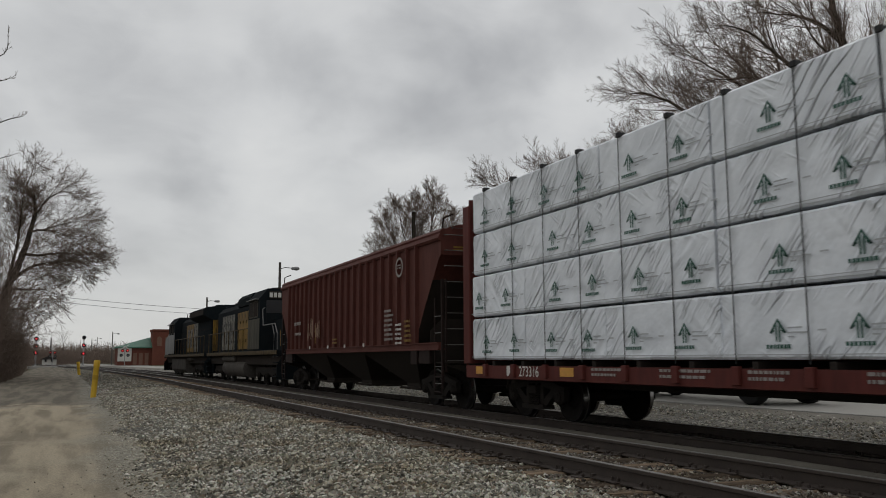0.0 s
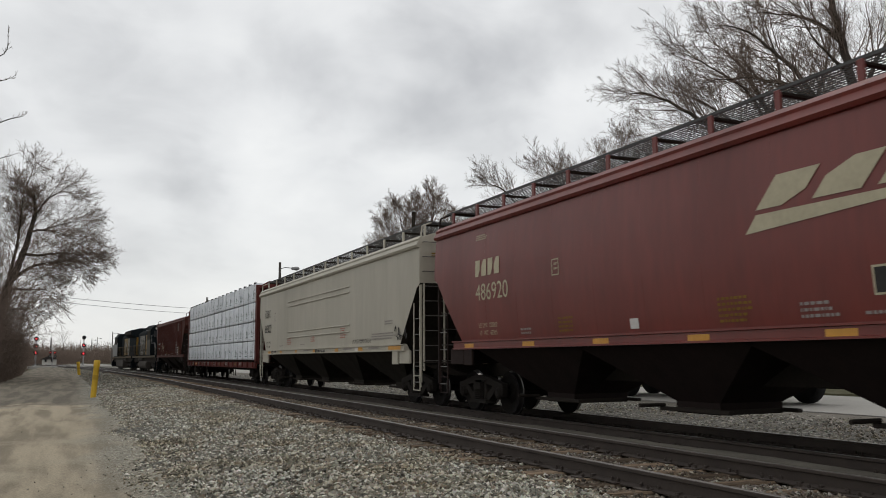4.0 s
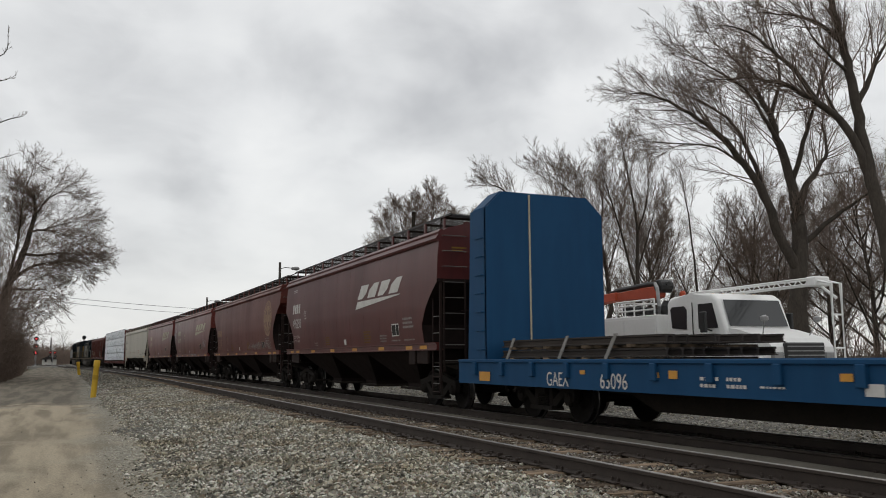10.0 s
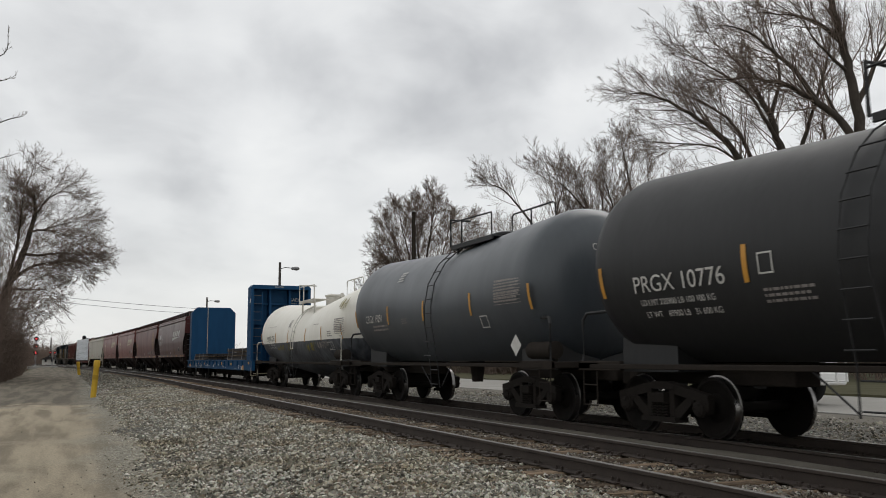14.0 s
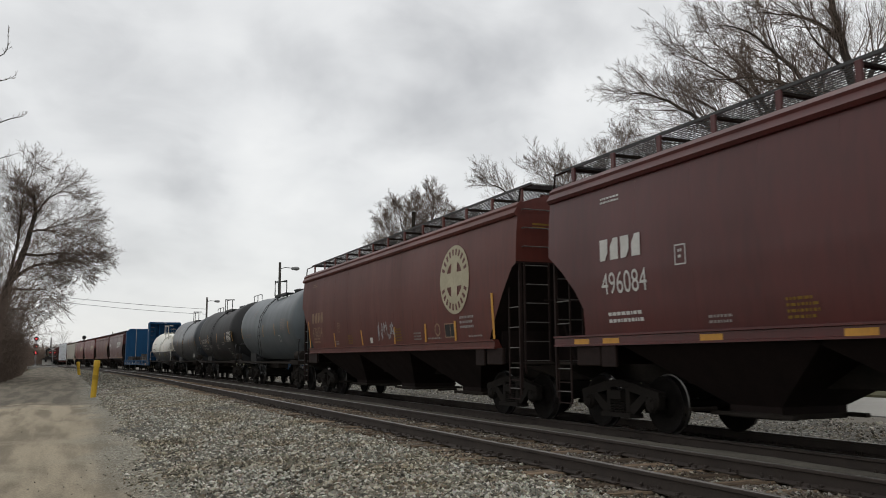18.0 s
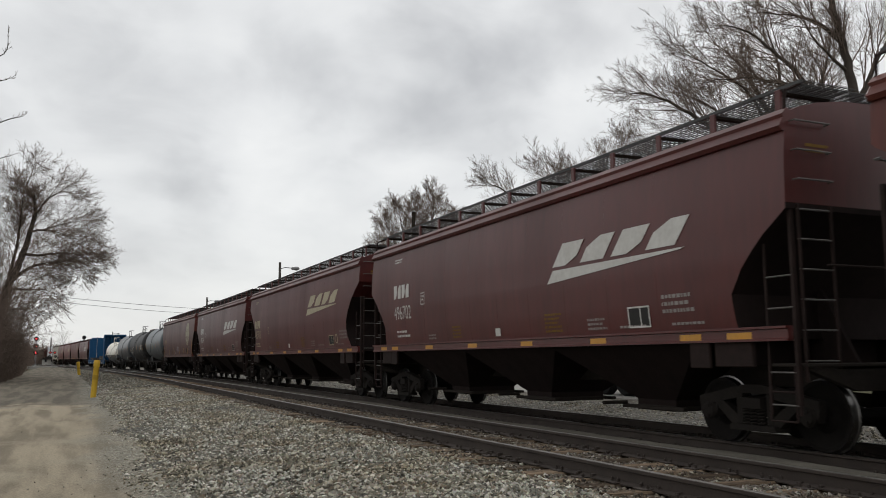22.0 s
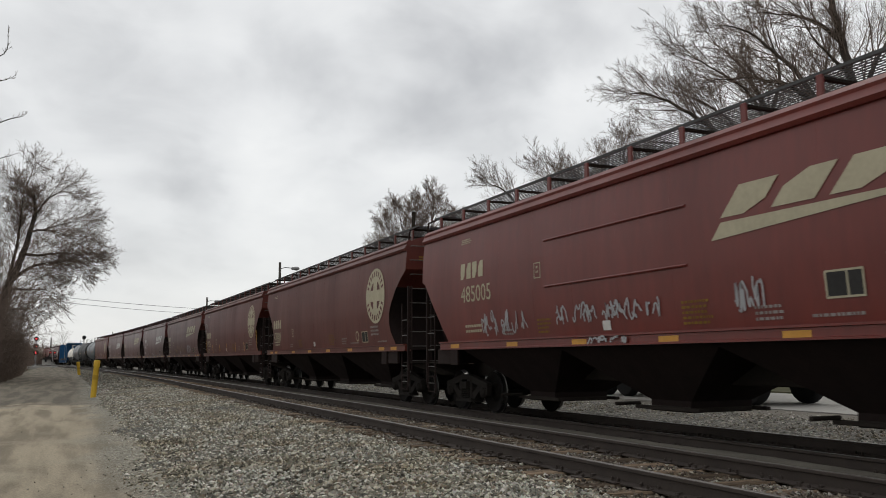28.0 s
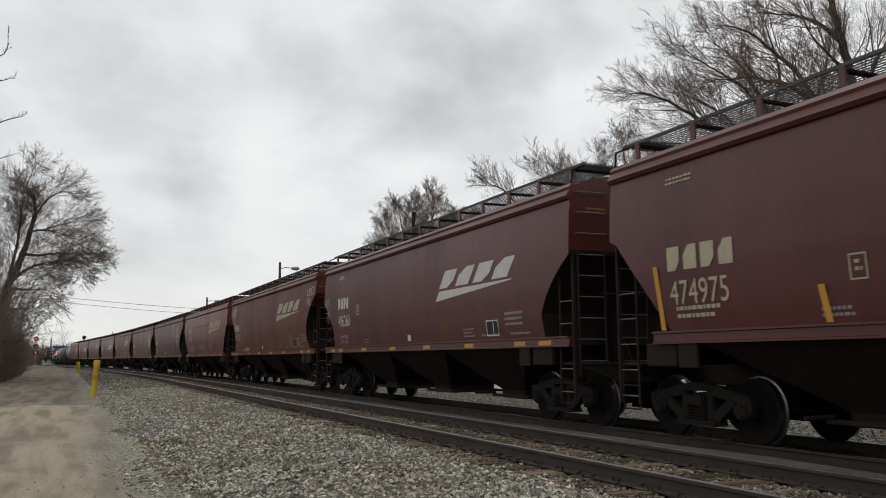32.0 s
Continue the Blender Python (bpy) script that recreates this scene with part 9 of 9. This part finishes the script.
# level crossing surface
bm = bmesh.new()
prism(bm, [(-40, -0.25), (-4, 0.13), (14, 0.13), (40, -0.2), (40, -0.4), (-40, -0.4)], "y", 176.0, 184.0)
tagged(new("crossing_road", mesh_of("crossing_road", bm, CONCRETE)), "pale road over the level crossing", "road", "", "structure")


# ---- utility truck with a folded crane, parked in the yard: it faces the camera's end of the yard ----
TRUCK_WHITE = paint("white_truck_paint", (0.82, 0.82, 0.81), (0.72, 0.72, 0.70), 1.2, 0.35, 0, 0.02, 10)
TYRE = paint("black_tyre_rubber", (0.018, 0.018, 0.018), (0.03, 0.03, 0.03), 4, 0.9, 0, 0.2, 25)
CRANE_RED = paint("orange_red_crane_paint", (0.42, 0.065, 0.025), (0.30, 0.05, 0.02), 2, 0.5, 0, 0.04, 14)
GRILLE = paint("black_grille", (0.02, 0.02, 0.02), (0.03, 0.03, 0.03), 3, 0.5)


def crane_truck(x, y, rz):
    root = thing("crane_truck", "white utility truck with a folded orange-red crane", "truck", at=pose(x, y, 0.0, 0, 0, rz))
    P = lambda name, bm, m, label="", smooth=False, parent=None: part(name, bm, m, parent or root, label, smooth)
    # local: forward is -y, the camera sees the -x side
    bm = bmesh.new()
    for q in (-0.42, 0.42):
        box(bm, q - 0.06, q + 0.06, -3.6, 5.0, 0.65, 0.92)
    P("chassis", bm, UNDER)
    bm = bmesh.new()
    prism(bm, [(-2.05, 1.0), (0.5, 1.0), (0.46, 2.74), (0.3, 2.9), (-0.6, 2.96), (-1.5, 2.9), (-1.74, 2.74), (-2.05, 1.95)], "x", -1.1, 1.1)
    bmesh.ops.bevel(bm, geom=bm.edges[:], offset=0.09, segments=3, affect="EDGES", profile=0.5)
    cab = P("cab", bm, TRUCK_WHITE, smooth=True)
    bm = bmesh.new()
    prism(bm, [(-1.9, 0.9), (-1.9, 1.98), (-2.4, 1.90), (-3.35, 1.66), (-3.55, 1.45), (-3.6, 0.8), (-3.2, 0.8), (-3.1, 1.1), (-2.7, 1.25), (-2.2, 1.1), (-2.05, 0.9)], "x", -0.98, 0.98)
    P("hood", bm, TRUCK_WHITE)
    bm = bmesh.new()
    box(bm, -0.62, 0.62, -3.64, -3.5, 0.95, 1.55, 0.03)
    g = P("grille", bm, GRILLE)
    for k in range(5):
        bm = bmesh.new()
        box(bm, -0.58, 0.58, -3.665, -3.64, 1.0 + k * 0.11, 1.03 + k * 0.11)
        P("grille_bar", bm, GALV, parent=g)
    bm = bmesh.new()
    box(bm, -1.12, 1.12, -3.8, -3.6, 0.5, 0.82, 0.04)
    P("bumper", bm, TRUCK_WHITE)
    for q in (-1, 1):
        bm = bmesh.new()
        box(bm, q * 0.82 - 0.17, q * 0.82 + 0.17, -3.62, -3.48, 1.08, 1.32, 0.03)
        P("headlight", bm, GALV, "clear headlight")
        bm = bmesh.new()
        prism(bm, [(-1.78, 1.97), (-0.98, 1.97), (-0.98, 2.64), (-1.56, 2.64)], "x", q * 1.115 - 0.006, q * 1.115 + 0.006)
        P("door_window", bm, PANE)
        bm = bmesh.new()
        prism(bm, [(-0.45, 1.97), (0.2, 2.02), (0.26, 2.55), (0.18, 2.62), (-0.36, 2.62), (-0.47, 2.52)], "x", q * 1.115 - 0.006, q * 1.115 + 0.006)
        P("rear_window", bm, PANE)
        bm = bmesh.new()
        box(bm, q * 1.12 - 0.008, q * 1.12 + 0.008, -0.74, -0.72, 1.05, 2.7)
        P("door_seam", bm, GRILLE)
        bm = bmesh.new()
        box(bm, q * 1.16 - 0.03, q * 1.16 + 0.03, -0.98, -0.8, 1.6, 1.7, 0.01)
        P("door_handle", bm, GRILLE)
        bm = bmesh.new()
        tube(bm, [(q * 1.1, -1.5, 1.9), (q * 1.45, -1.65, 1.95)], 0.02, 5)
        box(bm, q * 1.45 - 0.05, q * 1.45 + 0.05, -1.72, -1.5, 1.85, 2.4, 0.02)
        P("mirror", bm, GRILLE)
        bm = bmesh.new()
        tube(bm, [(q * 0.75, -3.0, 1.72), (q * 0.85, -3.2, 2.1)], 0.015, 5)
        lathe(bm, [(2.08, 0.03), (2.12, 0.10), (2.2, 0.1), (2.24, 0.03)], 10, "z", (q * 0.85, -3.2, 0))
        P("fender_mirror", bm, GALV)
        bm = bmesh.new()
        prism(bm, [(-3.35, 1.0), (-3.2, 1.25), (-2.75, 1.36), (-2.3, 1.2), (-2.1, 0.9), (-2.25, 0.9), (-2.4, 1.1), (-2.75, 1.22), (-3.1, 1.12), (-3.2, 0.95)], "x", q * 1.0 - 0.13, q * 1.0 + 0.13)
        P("fender", bm, TRUCK_WHITE)
    bm = bmesh.new()
    a = [bm.verts.new(v) for v in ((-0.97, -2.04, 1.99), (0.97, -2.04, 1.99), (0.93, -1.76, 2.70), (-0.93, -1.76, 2.70))]
    bm.faces.new(a)
    w = P("windscreen", bm, PANE)
    w.matrix_basis = pose(0, -0.03, 0.02)
    for k in range(5):
        bm = bmesh.new()
        lathe(bm, [(2.86, 0.05), (2.92, 0.05), (2.94, 0.03)], 8, "z", (-0.7 + k * 0.35, -1.1, 0))
        P("roof_marker", bm, AMBER)
    bm = bmesh.new()
    lathe(bm, [(2.86, 0.09), (3.06, 0.09), (3.12, 0.06)], 10, "z", (-0.6, 0.35, 0))
    P("beacon", bm, CRANE_RED)
    # service body with doors
    for q in (-1, 1):
        bm = bmesh.new()
        box(bm, q * 0.9 - 0.28, q * 0.9 + 0.28, 0.85, 5.4, 1.05, 2.45, 0.02)
        body = P("service_box", bm, TRUCK_WHITE)
        for k, (y0, y1) in enumerate(((0.92, 2.45), (2.56, 3.9), (4.0, 5.3))):
            bm = bmesh.new()
            box(bm, q * 1.185 - 0.012, q * 1.185 + 0.012, y0, y1, 1.12, 2.36, 0.008)
            P("locker_door", bm, TRUCK_WHITE, parent=body)
            bm = bmesh.new()
            box(bm, q * 1.205 - 0.012, q * 1.205 + 0.012, (y0 + y1) / 2 - 0.06, (y0 + y1) / 2 + 0.06, 1.42, 1.48)
            P("latch", bm, GRILLE, parent=body)
    bm = bmesh.new()
    box(bm, -0.62, 0.62, 0.6, 5.0, 0.92, 1.15, 0.02)
    P("bed", bm, TRUCK_WHITE)
    # crane: column, boom folded back along the body, jib bent down at the tail
    bm = bmesh.new()
    lathe(bm, [(1.1, 0.22), (2.3, 0.2), (2.35, 0.26), (2.75, 0.24), (2.9, 0.16)], 12, "z", (-0.3, 1.45, 0))
    P("crane_mast", bm, GRILLE)
    bm = bmesh.new()
    prism(bm, [(1.55, 3.02), (1.75, 2.98), (4.0, 3.06), (4.0, 3.30), (2.3, 3.36), (1.7, 3.36), (1.5, 3.25)], "x", -0.6, -0.32)
    bmesh.ops.bevel(bm, geom=bm.edges[:], offset=0.025, segments=1, affect="EDGES")
    P("crane_boom", bm, CRANE_RED)
    bm = bmesh.new()
    prism(bm, [(3.8, 3.05), (5.9, 3.0), (6.25, 2.86), (6.42, 2.55), (6.5, 2.1), (6.85, 2.1), (6.95, 2.6), (6.98, 2.95), (6.7, 3.18), (6.2, 3.27), (3.8, 3.33)], "x", -0.66, -0.28)
    bmesh.ops.bevel(bm, geom=bm.edges[:], offset=0.025, segments=1, affect="EDGES")
    P("crane_jib", bm, CRANE_RED)
    bm = bmesh.new()
    tube(bm, [(-0.45, 1.2, 3.4), (-0.45, 2.2, 3.47), (-0.45, 4.1, 3.40)], 0.075, 8)
    tube(bm, [(-0.45, 4.1, 3.40), (-0.45, 4.5, 3.36)], 0.045, 8)
    lathe(bm, [(-0.7, 0.16), (-0.66, 0.2), (-0.24, 0.2), (-0.2, 0.16)], 12, "x", (0, 1.45, 3.35))
    P("hydraulic_ram", bm, GRILLE)
    bm = bmesh.new()
    tube(bm, [(-0.98, 1.0, 1.6), (-0.98, 0.98, 2.7), (-0.9, 1.15, 3.25), (-0.72, 1.5, 3.42)], 0.055, 8)
    P("exhaust_stack", bm, GALV, smooth=True)
    bm = bmesh.new()
    box(bm, -0.664, -0.66, 4.9, 5.6, 3.13, 3.2)
    P("crane_mark", bm, GREYMARK)
    bm = bmesh.new()
    for z in (2.62, 2.78, 2.92):
        tube(bm, [(-1.1, 1.05, z), (-1.1, 3.1, z)], 0.028, 6)
    for y in (1.05, 1.6, 2.1, 2.6, 3.1):
        tube(bm, [(-1.1, y, 2.43), (-1.1, y, 2.93)], 0.028, 6)
    tube(bm, [(-1.1, 3.1, 2.92), (0.9, 3.1, 2.92)], 0.028, 6)
    for y in (4.0, 4.5):
        box(bm, -1.12, -1.02, y, y + 0.25, 2.44, 2.95, 0.02)
    P("side_rack", bm, TRUCK_WHITE)
    bm = bmesh.new()
    for k, (y, z) in enumerate(((1.5, 2.5), (2.0, 2.52), (2.6, 2.5))):
        box(bm, -0.95, -0.5, y, y + 0.4, z, z + 0.16 + 0.06 * k, 0.03)
    P("tool_case", bm, GRILLE)
    # lattice boom over the cab with its front support
    bm = bmesh.new()
    for x in (0.05, 0.35):
        for z in (2.95, 3.10):
            tube(bm, [(x, 0.9, z), (x, -3.95, z + 0.03)], 0.028, 6)
    for k in range(13):
        y = 0.8 - k * 0.37
        tube(bm, [(0.05, y, 2.95), (0.05, y - 0.18, 3.11), (0.35, y - 0.18, 3.11)], 0.016, 5)
        tube(bm, [(0.05, y - 0.18, 3.11), (0.05, y - 0.37, 2.95)], 0.016, 5)
    box(bm, -0.05, 0.45, -4.1, -3.8, 2.92, 3.16, 0.03)
    tube(bm, [(0.2, -3.95, 2.98), (0.2, -4.5, 2.6)], 0.035, 6)
    P("lattice_boom", bm, TRUCK_WHITE)
    bm = bmesh.new()
    for x in (0.05, 0.35):
        tube(bm, [(x, -3.7, 0.62), (x, -4.5, 0.62), (x, -4.5, 2.95), (x, -3.95, 3.08)], 0.04, 6)
    for z in (1.4, 2.2):
        tube(bm, [(0.05, -4.5, z), (0.35, -4.5, z)], 0.025, 6)
    P("boom_support", bm, TRUCK_WHITE)
    for y in (-2.7, 2.9, 4.1):
        for q in (-1, 1):
            bm = bmesh.new()
            lathe(bm, [(q * 0.72, 0.3), (q * 0.72, 0.48), (q * 0.78, 0.52), (q * 0.98, 0.52), (q * 1.04, 0.48), (q * 1.04, 0.3)], 22, "x", (0, y, 0.52))
            wh = P("wheel", bm, TYRE, "black tyre on a pale rim", True)
            bm = bmesh.new()
            lathe(bm, [(q * 0.9, 0.3), (q * 1.03, 0.29), (q * 0.96, 0.18), (q * 1.05, 0.1), (q * 1.06, 0.04)], 16, "x", (0, y, 0.52))
            P("rim", bm, GALV, parent=wh, smooth=True)


crane_truck(16.9, 19.1, -3)
# ---- how the train runs ----
RUN_T = [0, 3, 7, 9, 13, 17, 20, 23, 28, 32]
RUN_D = [35.18, 69.19, 114.16, 136.46, 181.26, 226.16, 259.53, 292.8, 348.21, 392.23]
FRONT = []
_at = LENGTHS[0] + LENGTHS[1]
for _l in LENGTHS:
    FRONT.append(_at - _l / 2)
    _at -= _l


def run(t):
    """Metres that the reference coupling stands along the line at t seconds: a smooth curve through the table."""
    for i in range(len(RUN_T) - 1):
        if t <= RUN_T[i + 1] or i == len(RUN_T) - 2:
            t0, t1, d0, d1 = RUN_T[i], RUN_T[i + 1], RUN_D[i], RUN_D[i + 1]
            v = lambda k: (RUN_D[min(k + 1, 9)] - RUN_D[max(k - 1, 0)]) / (RUN_T[min(k + 1, 9)] - RUN_T[max(k - 1, 0)])
            w, u = t1 - t0, (t - t0) / (t1 - t0)
            return d0 * (1 + 2 * u) * (1 - u) ** 2 + d1 * u * u * (3 - 2 * u) + w * v(i) * u * (1 - u) ** 2 - w * v(i + 1) * u * u * (1 - u)


def motions():
    where = {}
    for car, off in zip(CARS, FRONT):
        where[car] = off
        rows = []
        for t in range(33):
            x, y, a = on_line(TRAIN_X, run(t) + off)
            rows.append((float(t), pose(x, y, 0, 0, 0, a)))
        walk(car, rows)
    # wheels roll while their wagon is near
    for w, car, y in SPINNING:
        if car not in where:
            continue
        rows, loc = [], w.matrix_basis.translation.copy()
        near = [k for k in range(0, 961) if -6 < run(k / 30) + where[car] + y < 42]
        if not near:
            rows = [(0.0, pose(*loc)), (32.0, pose(*loc))]
        else:
            turn = lambda k: -math.degrees(run(k / 30) / WHEEL_R)
            ks = sorted({0, 960, *near})
            hold = lambda k: min(max(k, near[0]), near[-1])
            rows = [(k / 30, pose(loc.x, loc.y, loc.z, turn(hold(k)))) for k in ks]
        walk(w, rows)


motions()
